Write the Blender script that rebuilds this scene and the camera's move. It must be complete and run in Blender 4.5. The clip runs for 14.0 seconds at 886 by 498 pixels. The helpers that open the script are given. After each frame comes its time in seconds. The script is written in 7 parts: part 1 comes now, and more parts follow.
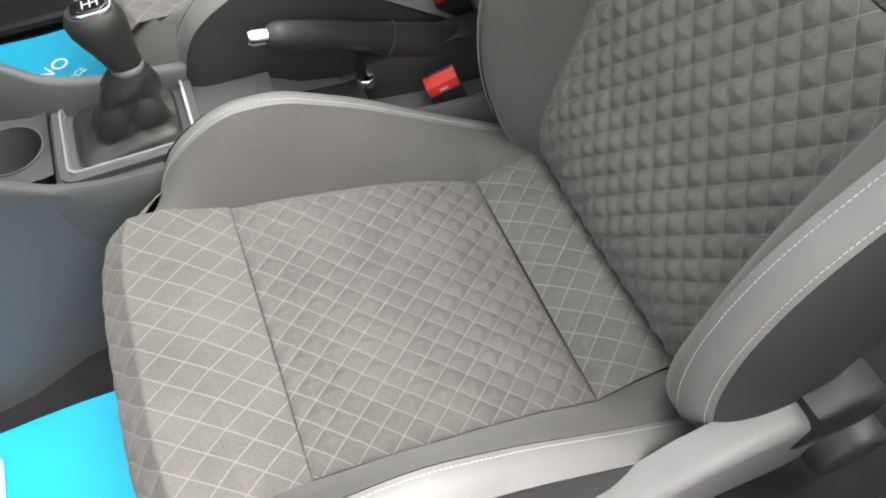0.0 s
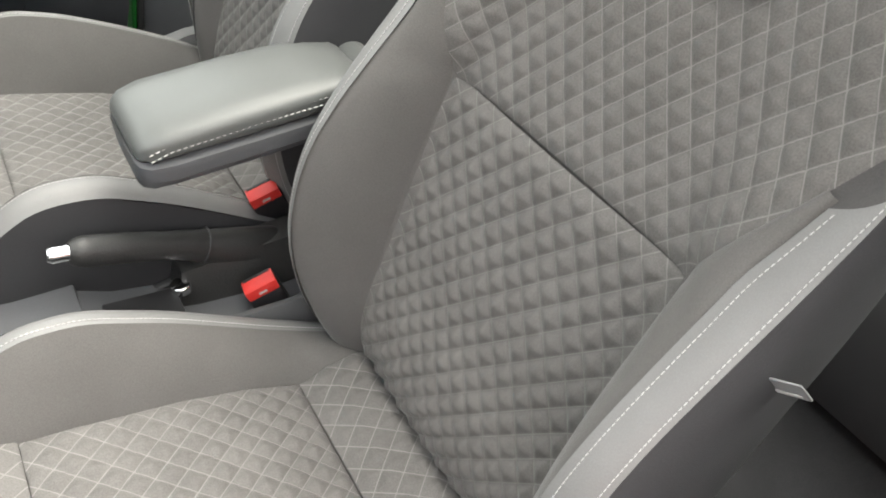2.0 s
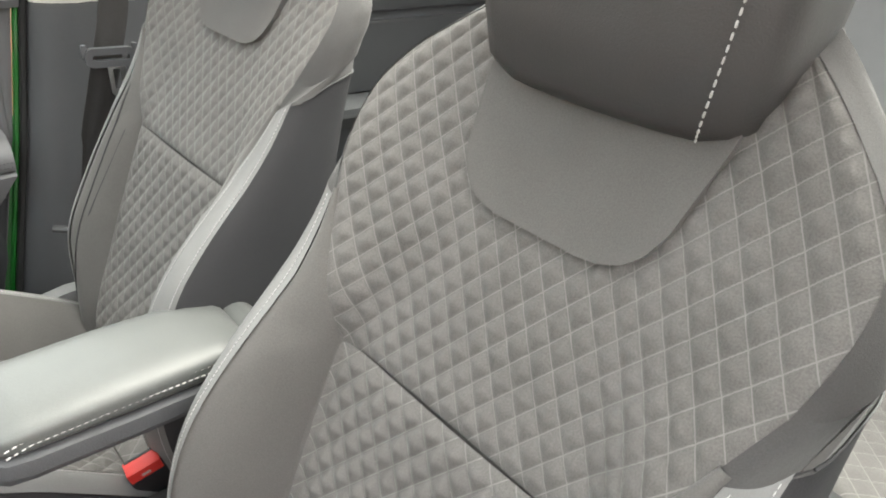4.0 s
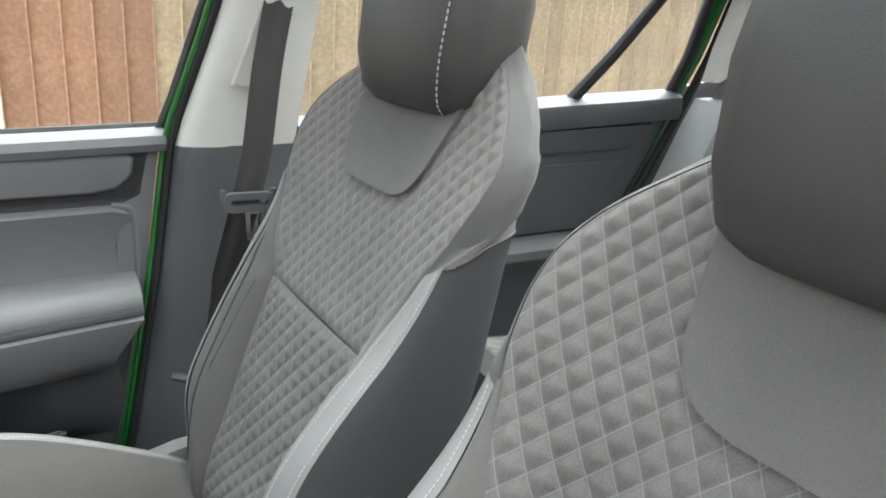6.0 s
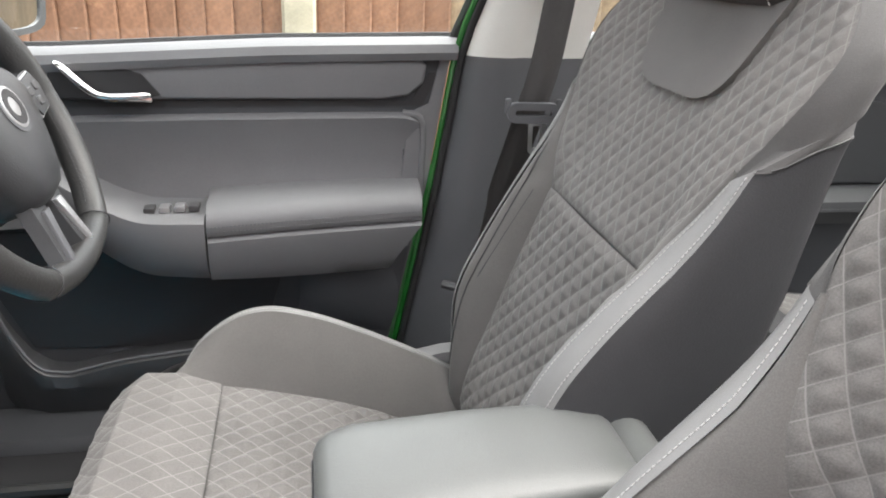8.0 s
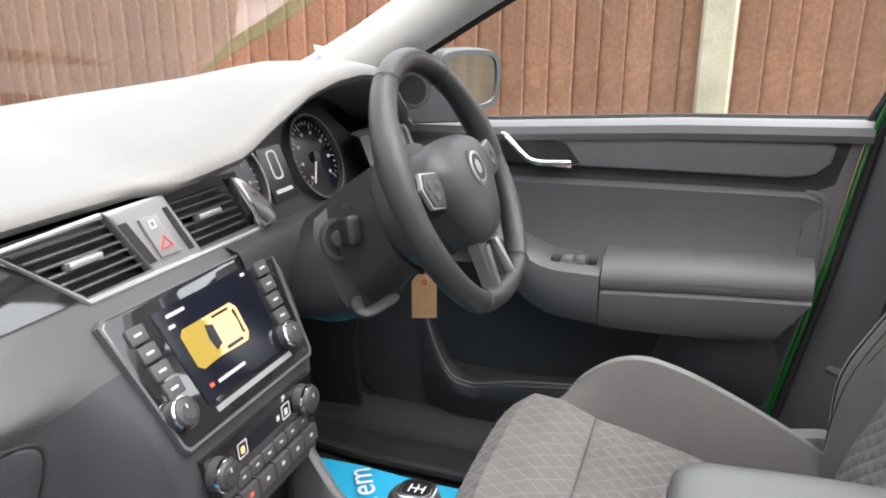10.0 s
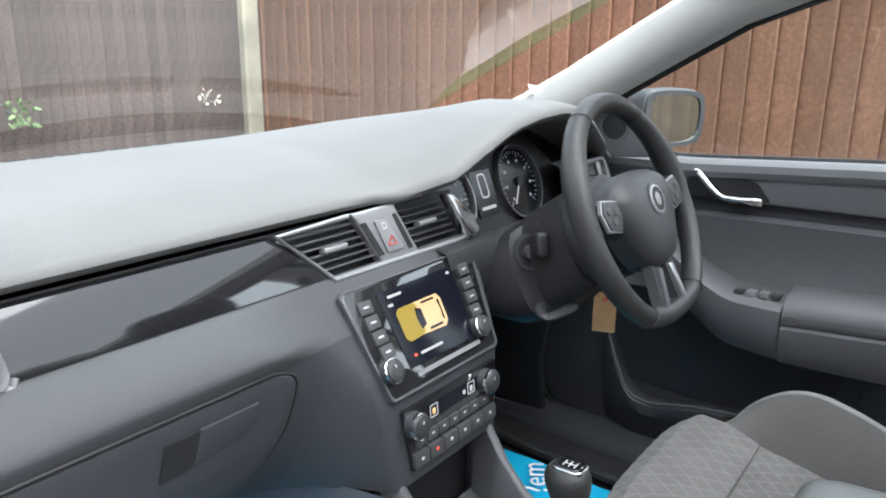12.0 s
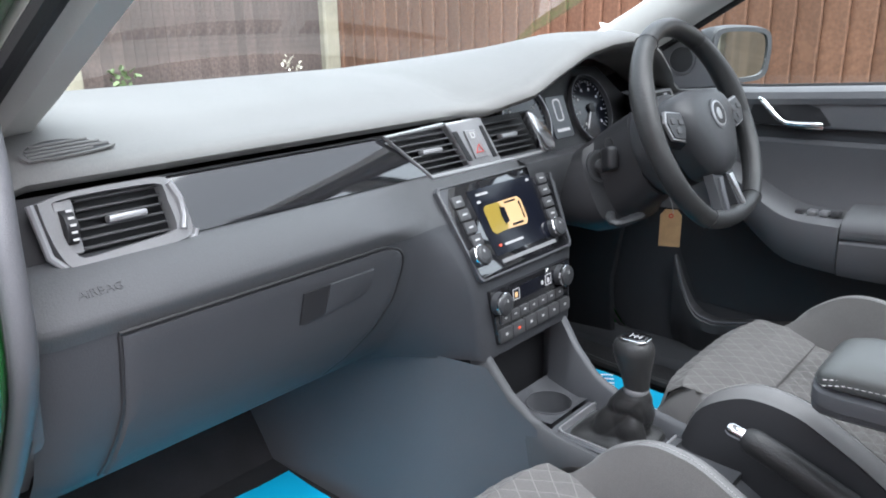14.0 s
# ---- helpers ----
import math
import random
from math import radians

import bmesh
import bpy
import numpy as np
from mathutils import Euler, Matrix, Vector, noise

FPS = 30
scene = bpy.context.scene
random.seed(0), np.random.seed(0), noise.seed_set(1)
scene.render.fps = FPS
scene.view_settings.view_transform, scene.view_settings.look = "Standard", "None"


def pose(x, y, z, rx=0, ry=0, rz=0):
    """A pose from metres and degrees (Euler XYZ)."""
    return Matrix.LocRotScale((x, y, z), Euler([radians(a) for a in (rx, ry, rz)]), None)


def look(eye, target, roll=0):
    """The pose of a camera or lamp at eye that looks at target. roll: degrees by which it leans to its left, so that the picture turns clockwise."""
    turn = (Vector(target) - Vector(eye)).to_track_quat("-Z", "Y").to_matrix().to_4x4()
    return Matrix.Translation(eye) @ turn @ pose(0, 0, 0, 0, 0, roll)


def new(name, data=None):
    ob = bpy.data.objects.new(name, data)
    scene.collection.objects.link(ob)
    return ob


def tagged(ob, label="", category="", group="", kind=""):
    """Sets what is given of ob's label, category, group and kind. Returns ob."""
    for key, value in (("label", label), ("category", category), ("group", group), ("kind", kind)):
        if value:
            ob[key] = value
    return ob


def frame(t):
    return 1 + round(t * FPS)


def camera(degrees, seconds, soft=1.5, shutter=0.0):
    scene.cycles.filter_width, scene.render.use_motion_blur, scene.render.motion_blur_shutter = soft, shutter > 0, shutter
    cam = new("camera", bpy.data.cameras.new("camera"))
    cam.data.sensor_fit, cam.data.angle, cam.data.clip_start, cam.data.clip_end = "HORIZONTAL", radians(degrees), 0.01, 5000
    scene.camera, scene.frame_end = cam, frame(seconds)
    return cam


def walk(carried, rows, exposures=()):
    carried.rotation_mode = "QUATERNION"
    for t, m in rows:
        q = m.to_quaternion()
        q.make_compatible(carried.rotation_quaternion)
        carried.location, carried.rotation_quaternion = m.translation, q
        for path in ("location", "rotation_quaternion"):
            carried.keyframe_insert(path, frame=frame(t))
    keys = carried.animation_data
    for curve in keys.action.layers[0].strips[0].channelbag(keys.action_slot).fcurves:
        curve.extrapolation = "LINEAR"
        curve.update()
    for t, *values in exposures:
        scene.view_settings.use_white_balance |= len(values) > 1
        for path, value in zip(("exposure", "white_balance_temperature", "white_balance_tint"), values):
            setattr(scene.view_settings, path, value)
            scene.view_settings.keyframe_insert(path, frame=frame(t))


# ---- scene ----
UNIT = 0.92  # the plan below is drawn in units of 0.92 m
cam = camera(61.5, 14.0, soft=1.9)
PATH = [
    (0, (-0.487, -0.752, 1.21), (-0.114, 0.312, -0.441), -3.2),
    (0.5, (-0.467, -0.752, 1.218), (0.009, 0.335, -0.392), -0.8),
    (1, (-0.451, -0.748, 1.226), (0.147, 0.371, -0.32), 1.7),
    (1.5, (-0.438, -0.744, 1.232), (0.283, 0.41, -0.234), 3.7),
    (2, (-0.424, -0.74, 1.244), (0.417, 0.452, -0.124), 5.2),
    (2.5, (-0.412, -0.735, 1.251), (0.539, 0.493, -0.009), 6.0),
    (3, (-0.399, -0.72, 1.263), (0.654, 0.528, 0.108), 6.2),
    (3.5, (-0.39, -0.709, 1.277), (0.759, 0.559, 0.241), 6.2),
    (3.7, (-0.386, -0.711, 1.282), (0.794, 0.571, 0.301), 5.9),
    (5.8, (-0.34, -0.566, 1.275), (0.713, 1.02, 0.664), 3.7),
    (6, (-0.333, -0.545, 1.266), (0.678, 1.071, 0.663), 3.7),
    (6.5, (-0.317, -0.494, 1.23), (0.559, 1.191, 0.604), 3.4),
    (7, (-0.313, -0.481, 1.211), (0.425, 1.254, 0.544), 3.3),
    (7.5, (-0.319, -0.49, 1.195), (0.243, 1.29, 0.476), 3.0),
    (8, (-0.337, -0.507, 1.187), (0.018, 1.314, 0.441), 2.6),
    (8.5, (-0.353, -0.526, 1.185), (-0.255, 1.33, 0.446), 1.7),
    (9, (-0.369, -0.547, 1.191), (-0.539, 1.321, 0.497), 0.9),
    (9.2, (-0.373, -0.567, 1.195), (-0.658, 1.296, 0.525), 0.5),
    (11.3, (-0.244, -0.753, 1.242), (-1.249, 0.893, 0.713), 1.0),
    (11.5, (-0.241, -0.765, 1.243), (-1.292, 0.852, 0.713), 0.9),
    (12, (-0.219, -0.793, 1.251), (-1.368, 0.754, 0.714), 0.6),
    (12.5, (-0.189, -0.84, 1.232), (-1.414, 0.646, 0.689), 0.1),
    (13, (-0.146, -0.877, 1.21), (-1.42, 0.562, 0.654), -0.6),
    (13.5, (-0.118, -0.896, 1.194), (-1.408, 0.518, 0.614), -1.0),
    (14, (-0.12, -0.958, 1.186), (-1.399, 0.457, 0.586), -1.1),
]
walk(cam, [(t, look(Vector(eye) * UNIT, Vector(target) * UNIT, roll)) for t, eye, target, roll in PATH],
     [(0.0, 3.6, 6850, 10), (1.5, 3.8, 7000, 11), (3.0, 4.2, 7100, 12), (3.7, 4.25, 7100, 11), (5.8, 4.05, 6500, 8), (7.5, 4.0, 6700, 13), (9.2, 3.85, 7000, 21), (11.3, 3.3, 6150, 13), (12.5, 3.25, 6150, 13), (14.0, 3.3, 6050, 14)])

# ---- light: a bright overcast sky ----
world = bpy.data.worlds.new("sky")
scene.world = world
world.use_nodes = True
wn, wl = world.node_tree.nodes, world.node_tree.links
sky = wn.new("ShaderNodeTexSky")
sky.sky_type, sky.sun_disc = "NISHITA", False
sky.sun_elevation, sky.sun_rotation = radians(62), radians(96)
sky.air_density, sky.dust_density, sky.ozone_density = 1.0, 4.0, 1.0
soft_sky = wn.new("ShaderNodeHueSaturation")
soft_sky.inputs["Saturation"].default_value = 0.25
even_sky = wn.new("ShaderNodeGamma")  # cloud evens the sky out
even_sky.inputs["Gamma"].default_value = 0.6
wl.new(sky.outputs[0], even_sky.inputs["Color"])
wl.new(even_sky.outputs[0], soft_sky.inputs["Color"])
wl.new(soft_sky.outputs[0], wn["Background"].inputs["Color"])
wn["Background"].inputs["Strength"].default_value = 0.15
sun = new("sun", bpy.data.lights.new("sun", "SUN"))
sun.data.energy, sun.data.angle, sun.data.color = 1.1, radians(70), (1.0, 0.97, 0.93)
sun.matrix_world = look((3.9, -0.4, 7.4), (0, 0, 0))

# ---- materials ----
def material(name, colour, rough=0.6, metal=0.0, coat=0.0, spec=0.5, grain=0.0, grain_size=900.0, bump=0.0, bump_size=700.0,
             stain=0.0, stain_size=9.0, sheen=0.0, colour2=None, per_object=0.0):
    """A surface with fine grain, broad stains and fine relief, all in object space."""
    m = bpy.data.materials.new(name)
    m.use_nodes = True
    nodes, links = m.node_tree.nodes, m.node_tree.links
    b = nodes["Principled BSDF"]
    b.inputs["Base Color"].default_value = (*colour, 1)
    b.inputs["Roughness"].default_value = rough
    b.inputs["Metallic"].default_value = metal
    b.inputs["Coat Weight"].default_value = coat
    b.inputs["Coat Roughness"].default_value = 0.05
    b.inputs["Specular IOR Level"].default_value = spec
    b.inputs["Sheen Weight"].default_value = sheen
    b.inputs["Sheen Roughness"].default_value = 0.4
    coord = nodes.new("ShaderNodeTexCoord")
    last = None
    if grain or stain or colour2 or per_object:
        rgb = nodes.new("ShaderNodeRGB")
        rgb.outputs[0].default_value = (*colour, 1)
        last = rgb.outputs[0]
        for amount, size, detail, other in ((stain, stain_size, 5, colour2), (grain, grain_size, 2, None)):
            if not amount:
                continue
            tex = nodes.new("ShaderNodeTexNoise")
            tex.inputs["Scale"].default_value, tex.inputs["Detail"].default_value = size, detail
            links.new(coord.outputs["Object"], tex.inputs["Vector"])
            ramp = nodes.new("ShaderNodeMapRange")
            ramp.inputs["From Min"].default_value, ramp.inputs["From Max"].default_value = 0.3, 0.7
            mix = nodes.new("ShaderNodeMix")
            mix.data_type = "RGBA"
            links.new(tex.outputs["Fac"], ramp.inputs["Value"])
            links.new(ramp.outputs[0], mix.inputs["Factor"])
            if other:
                links.new(last, mix.inputs["A"])
                mix.inputs["B"].default_value = (*other, 1)
            else:
                for key, k in (("A", 1 - amount), ("B", 1 + amount)):
                    up = nodes.new("ShaderNodeMix")
                    up.data_type, up.blend_type = "RGBA", "MULTIPLY"
                    up.inputs["Factor"].default_value = 1
                    links.new(last, up.inputs["A"])
                    up.inputs["B"].default_value = (k, k, k, 1)
                    links.new(up.outputs["Result"], mix.inputs[key])
            last = mix.outputs["Result"]
        if per_object:
            info = nodes.new("ShaderNodeObjectInfo")
            span = nodes.new("ShaderNodeMapRange")
            span.inputs["To Min"].default_value, span.inputs["To Max"].default_value = 1 - per_object, 1 + per_object
            links.new(info.outputs["Random"], span.inputs["Value"])
            up = nodes.new("ShaderNodeMix")
            up.data_type, up.blend_type = "RGBA", "MULTIPLY"
            up.inputs["Factor"].default_value = 1
            links.new(last, up.inputs["A"])
            links.new(span.outputs[0], up.inputs["B"])
            last = up.outputs["Result"]
        links.new(last, b.inputs["Base Color"])
    if bump:
        tex = nodes.new("ShaderNodeTexNoise")
        tex.inputs["Scale"].default_value, tex.inputs["Detail"].default_value = bump_size, 3
        links.new(coord.outputs["Object"], tex.inputs["Vector"])
        bn = nodes.new("ShaderNodeBump")
        bn.inputs["Strength"].default_value, bn.inputs["Distance"].default_value = bump, 0.001
        links.new(tex.outputs["Fac"], bn.inputs["Height"])
        links.new(bn.outputs[0], b.inputs["Normal"])
    return m


def quilt_material(name, colour, line):
    """Quilted cloth: the stitched lines follow the two diagonal coordinates kept in the UV map."""
    m = material(name, colour, rough=0.85, grain=0.16, grain_size=700, stain=0.1, stain_size=14, bump=0.35, bump_size=900, sheen=0.15)
    nodes, links = m.node_tree.nodes, m.node_tree.links
    b = nodes["Principled BSDF"]
    base = b.inputs["Base Color"].links[0].from_socket
    uv = nodes.new("ShaderNodeUVMap")
    sep = nodes.new("ShaderNodeSeparateXYZ")
    links.new(uv.outputs[0], sep.inputs[0])
    near = None
    for axis in ("X", "Y"):
        fold = nodes.new("ShaderNodeMath")
        fold.operation = "PINGPONG"
        fold.inputs[1].default_value = 0.5
        links.new(sep.outputs[axis], fold.inputs[0])
        if near is None:
            near = fold.outputs[0]
        else:
            low = nodes.new("ShaderNodeMath")
            low.operation = "MINIMUM"
            links.new(near, low.inputs[0])
            links.new(fold.outputs[0], low.inputs[1])
            near = low.outputs[0]
    ramp = nodes.new("ShaderNodeMapRange")
    ramp.inputs["From Min"].default_value, ramp.inputs["From Max"].default_value = 0.010, 0.036
    ramp.inputs["To Min"].default_value, ramp.inputs["To Max"].default_value = 0.78, 0.0
    links.new(near, ramp.inputs["Value"])
    mix = nodes.new("ShaderNodeMix")
    mix.data_type = "RGBA"
    links.new(ramp.outputs[0], mix.inputs["Factor"])
    links.new(base, mix.inputs["A"])
    mix.inputs["B"].default_value = (*line, 1)
    links.new(mix.outputs["Result"], b.inputs["Base Color"])
    return m


QUILT = quilt_material("quilted cloth", (0.120, 0.114, 0.110), (0.222, 0.214, 0.207))
CLOTH = material("plain grey cloth", (0.105, 0.10, 0.097), 0.85, grain=0.12, grain_size=800, stain=0.08, stain_size=12, bump=0.3, bump_size=1100, sheen=0.2)
BAND = material("pale grey leatherette", (0.185, 0.183, 0.183), 0.5, grain=0.05, stain=0.06, stain_size=16, bump=0.3, bump_size=600)
SIDE = material("dark grey leatherette", (0.044, 0.044, 0.047), 0.66, spec=0.28, grain=0.06, stain=0.08, stain_size=10, bump=0.3, bump_size=600)
SHOULDER = material("grey woven shoulder cloth", (0.058, 0.056, 0.056), 0.75, grain=0.10, grain_size=800, stain=0.08, stain_size=12, bump=0.3, bump_size=1000, sheen=0.15)
HEAD = material("near black leatherette", (0.05, 0.047, 0.047), 0.5, grain=0.08, stain=0.08, stain_size=12, bump=0.3, bump_size=600)
LEATHER = material("black grained leather", (0.03, 0.03, 0.03), 0.42, grain=0.15, stain=0.12, stain_size=25, bump=0.5, bump_size=420)
THREAD = material("white sewing thread", (0.46, 0.455, 0.445), 0.7, grain=0.05)
TOP = material("grained dash top", (0.128, 0.126, 0.122), 0.55, grain=0.1, stain=0.08, stain_size=4, bump=0.5, bump_size=520)
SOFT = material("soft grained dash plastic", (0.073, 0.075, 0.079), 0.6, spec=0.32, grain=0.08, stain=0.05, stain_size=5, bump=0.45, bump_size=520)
HARD = material("hard grained grey plastic", (0.082, 0.084, 0.091), 0.5, grain=0.08, stain=0.06, stain_size=6, bump=0.4, bump_size=600)
DARK = material("charcoal plastic", (0.038, 0.039, 0.042), 0.45, grain=0.1, stain=0.08, stain_size=8, bump=0.35, bump_size=600)
# dash plastic again, darker: shade on the lower dash is put into its colour
LOWER = material("grained lower dash plastic darkened for shade", (0.043, 0.045, 0.050), 0.58, spec=0.32, grain=0.08, stain=0.06, stain_size=6, bump=0.4, bump_size=600)
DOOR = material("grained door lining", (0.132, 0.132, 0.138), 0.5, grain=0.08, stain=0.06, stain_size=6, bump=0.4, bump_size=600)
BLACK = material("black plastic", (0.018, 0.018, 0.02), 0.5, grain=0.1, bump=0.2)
RUBBER = material("black rubber seal", (0.012, 0.012, 0.013), 0.7, grain=0.1, bump=0.3)
PIANO = material("piano black gloss", (0.012, 0.012, 0.014), 0.05, coat=1.0, spec=1.0, grain=0.05, stain=0.1)
SCREEN = material("dark display glass", (0.006, 0.007, 0.012), 0.16, coat=0.0, spec=0.35, grain=0.05)
SATIN_LEATHER = material("smooth grey leatherette", (0.105, 0.110, 0.108), 0.36, grain=0.05, stain=0.06, stain_size=12, bump=0.25, bump_size=700)
SATIN_PLASTIC = material("mid grey plastic", (0.20, 0.20, 0.205), 0.45, grain=0.06, stain=0.06, bump=0.3)
CHROME = material("bright chrome", (0.82, 0.82, 0.83), 0.14, metal=1.0, grain=0.04, stain=0.04)
BRIGHT = material("brushed bright silver", (0.78, 0.78, 0.79), 0.34, metal=0.85, grain=0.04, stain=0.04)
SATIN = material("satin silver", (0.42, 0.42, 0.43), 0.38, metal=0.7, grain=0.05, stain=0.05)
BUTTON = material("grey button plastic", (0.055, 0.055, 0.058), 0.45, grain=0.08)
MARK = material("pale printed marking", (0.5, 0.5, 0.5), 0.6, grain=0.03)
RED = material("red release plastic", (0.62, 0.035, 0.03), 0.4, grain=0.06, stain=0.08)
CREAM = material("cream pillar trim", (0.72, 0.71, 0.67), 0.7, grain=0.04, stain=0.05, stain_size=8, bump=0.3)
PALE = material("pale grey pillar trim", (0.52, 0.515, 0.495), 0.7, grain=0.04, stain=0.06, stain_size=7, bump=0.3)
GREEN = material("green car paint", (0.010, 0.14, 0.022), 0.25, metal=0.2, coat=1.0, grain=0.05, stain=0.05)
CARPET = material("black carpet", (0.014, 0.014, 0.016), 0.95, grain=0.5, grain_size=900, stain=0.25, stain_size=15, bump=1.0, bump_size=900)
BLUE = material("blue paper", (0.005, 0.44, 0.72), 0.6, grain=0.06, stain=0.06, stain_size=7, bump=0.2, bump_size=90)
WHITE = material("white print", (0.85, 0.88, 0.9), 0.6, grain=0.03)
WEBBING = material("dark woven webbing", (0.032, 0.030, 0.030), 0.7, grain=0.3, grain_size=1500, stain=0.1, bump=0.6, bump_size=1400)
CARD = material("buff card", (0.55, 0.36, 0.18), 0.75, grain=0.1, stain=0.1, stain_size=40)
STEEL = material("zinc steel", (0.6, 0.6, 0.6), 0.3, metal=1.0, grain=0.08, stain=0.1)
WOOD_RED = material("orange brown fence boards", (0.20, 0.100, 0.058), 0.85, grain=0.2, grain_size=60, stain=0.22, stain_size=5, bump=0.5, bump_size=120, per_object=0.16)
WOOD_PALE = material("pale weathered fence boards", (0.20, 0.142, 0.088), 0.85, grain=0.2, grain_size=60, stain=0.25, stain_size=5, bump=0.5, bump_size=120, per_object=0.14)
WOOD_OLD = material("weathered grey brown boards", (0.080, 0.057, 0.049), 0.9, grain=0.25, grain_size=70, stain=0.3, stain_size=4, bump=0.6, bump_size=120, per_object=0.2)
BRICK = material("red brick", (0.26, 0.115, 0.085), 0.9, grain=0.2, grain_size=90, stain=0.25, stain_size=7, bump=0.6, bump_size=150, per_object=0.2)
MORTAR = material("grey mortar", (0.20, 0.185, 0.165), 0.95, grain=0.2, grain_size=160, stain=0.2, stain_size=6, bump=0.6, bump_size=160)
CONCRETE = material("pale concrete post", (0.31, 0.28, 0.21), 0.9, grain=0.12, grain_size=150, stain=0.22, stain_size=6, bump=0.5, bump_size=140)
TARMAC = material("worn tarmac", (0.07, 0.07, 0.07), 0.9, grain=0.4, grain_size=220, stain=0.25, stain_size=2, bump=0.8, bump_size=220)
LEAF = material("green leaf", (0.13, 0.19, 0.07), 0.55, grain=0.2, grain_size=60, stain=0.2, stain_size=30)
LEAF_PALE = material("pale dry leaf", (0.55, 0.52, 0.42), 0.7, grain=0.2, grain_size=60, stain=0.2, stain_size=30)


def glow(name, colour, strength):
    m = bpy.data.materials.new(name)
    m.use_nodes = True
    b = m.node_tree.nodes["Principled BSDF"]
    b.inputs["Base Color"].default_value = (*[c * 0.2 for c in colour], 1)
    b.inputs["Emission Color"].default_value = (*colour, 1)
    b.inputs["Emission Strength"].default_value = strength
    b.inputs["Roughness"].default_value = 0.2
    return m


GLOW_TAN = glow("display tan", (0.85, 0.56, 0.28), 0.11)
GLOW_YELLOW = glow("display yellow", (0.55, 0.40, 0.07), 0.065)
GLOW_WHITE = glow("display white", (0.9, 0.9, 0.9), 0.05)
GLOW_RED = glow("display red", (0.9, 0.12, 0.06), 0.15)


def glass(name, tint, rough=0.0):
    m = bpy.data.materials.new(name)
    m.use_nodes = True
    nodes, links = m.node_tree.nodes, m.node_tree.links
    nodes.remove(nodes["Principled BSDF"])
    clear, shine, mix, rim = (nodes.new(n) for n in ("ShaderNodeBsdfTransparent", "ShaderNodeBsdfGlossy", "ShaderNodeMixShader", "ShaderNodeFresnel"))
    clear.inputs[0].default_value = (*tint, 1)
    shine.inputs["Roughness"].default_value = rough
    rim.inputs["IOR"].default_value = 1.75  # both faces of the pane
    links.new(rim.outputs[0], mix.inputs[0])
    links.new(clear.outputs[0], mix.inputs[1])
    links.new(shine.outputs[0], mix.inputs[2])
    links.new(mix.outputs[0], nodes["Material Output"].inputs[0])
    return m


ROOF_GLASS = glass("tinted roof glass", (0.45, 0.475, 0.472))
PANE = glass("clear car glass", (0.84, 0.92, 0.905))
MIRROR = material("mirror glass", (0.55, 0.57, 0.58), 0.02, metal=1.0)


# ---- mesh helpers ----
BASE = {}


def thing(name, base, label, category, group="", kind=""):
    """An Empty at a thing's base, which its parts hang from."""
    ob = new(name)
    ob.empty_display_size = 0.05
    ob.location = Vector(base) * UNIT
    BASE[ob] = Vector(base)
    return tagged(ob, label, category, group, kind)


def root_base(parent):
    while parent is not None and parent not in BASE:
        parent = parent.parent
    return BASE[parent] if parent is not None else Vector((0, 0, 0))


def part(name, shape, mat, parent=None, label="", smooth=40, uv=None):
    """One mesh object out of (verts, faces), under a thing or a part."""
    verts, faces = shape
    off = root_base(parent)
    mesh = bpy.data.meshes.new(name)
    mesh.from_pydata([((v[0] - off[0]) * UNIT, (v[1] - off[1]) * UNIT, (v[2] - off[2]) * UNIT) for v in verts], [], faces)
    if uv is not None:
        layer = mesh.uv_layers.new(name="UVMap")
        index = np.empty(len(mesh.loops), dtype=np.int32)
        mesh.loops.foreach_get("vertex_index", index)
        layer.data.foreach_set("uv", np.array(uv, dtype=np.float32)[index].ravel())
    mesh.validate()
    mesh.update()
    if smooth:
        for p in mesh.polygons:
            p.use_smooth = True
        mesh.set_sharp_from_angle(angle=radians(smooth))
    mesh.materials.append(mat)
    ob = new(name, mesh)
    if parent is not None:
        ob.parent = parent
    if label:
        ob["label"] = label
    return ob


def solo(name, shape, mat, label, category, group="", kind="", smooth=40):
    return tagged(part(name, shape, mat, None, "", smooth), label, category, group, kind)


def fix(verts, faces):
    """Turn all faces outward."""
    bm = bmesh.new()
    vs = [bm.verts.new(v) for v in verts]
    for f in faces:
        try:
            bm.faces.new([vs[i] for i in f])
        except ValueError:
            pass
    bmesh.ops.recalc_face_normals(bm, faces=bm.faces)
    return dump(bm)


def dump(bm):
    bm.verts.index_update()
    out = [tuple(v.co) for v in bm.verts], [[v.index for v in f.verts] for f in bm.faces]
    bm.free()
    return out


def join(*shapes):
    verts, faces = [], []
    for v, f in shapes:
        n = len(verts)
        verts += list(v)
        faces += [[i + n for i in g] for g in f]
    return verts, faces


def box(x0, x1, y0, y1, z0, z1, bevel=0.004, seg=2):
    bm = bmesh.new()
    bmesh.ops.create_cube(bm, size=1)
    for v in bm.verts:
        v.co = ((x0 + x1) / 2 + v.co.x * (x1 - x0), (y0 + y1) / 2 + v.co.y * (y1 - y0), (z0 + z1) / 2 + v.co.z * (z1 - z0))
    if bevel:
        bmesh.ops.bevel(bm, geom=bm.edges[:], offset=bevel, segments=seg, profile=0.6, affect="EDGES")
    return dump(bm)


def turn(shape, m):
    return [tuple(m @ Vector(v)) for v in shape[0]], shape[1]


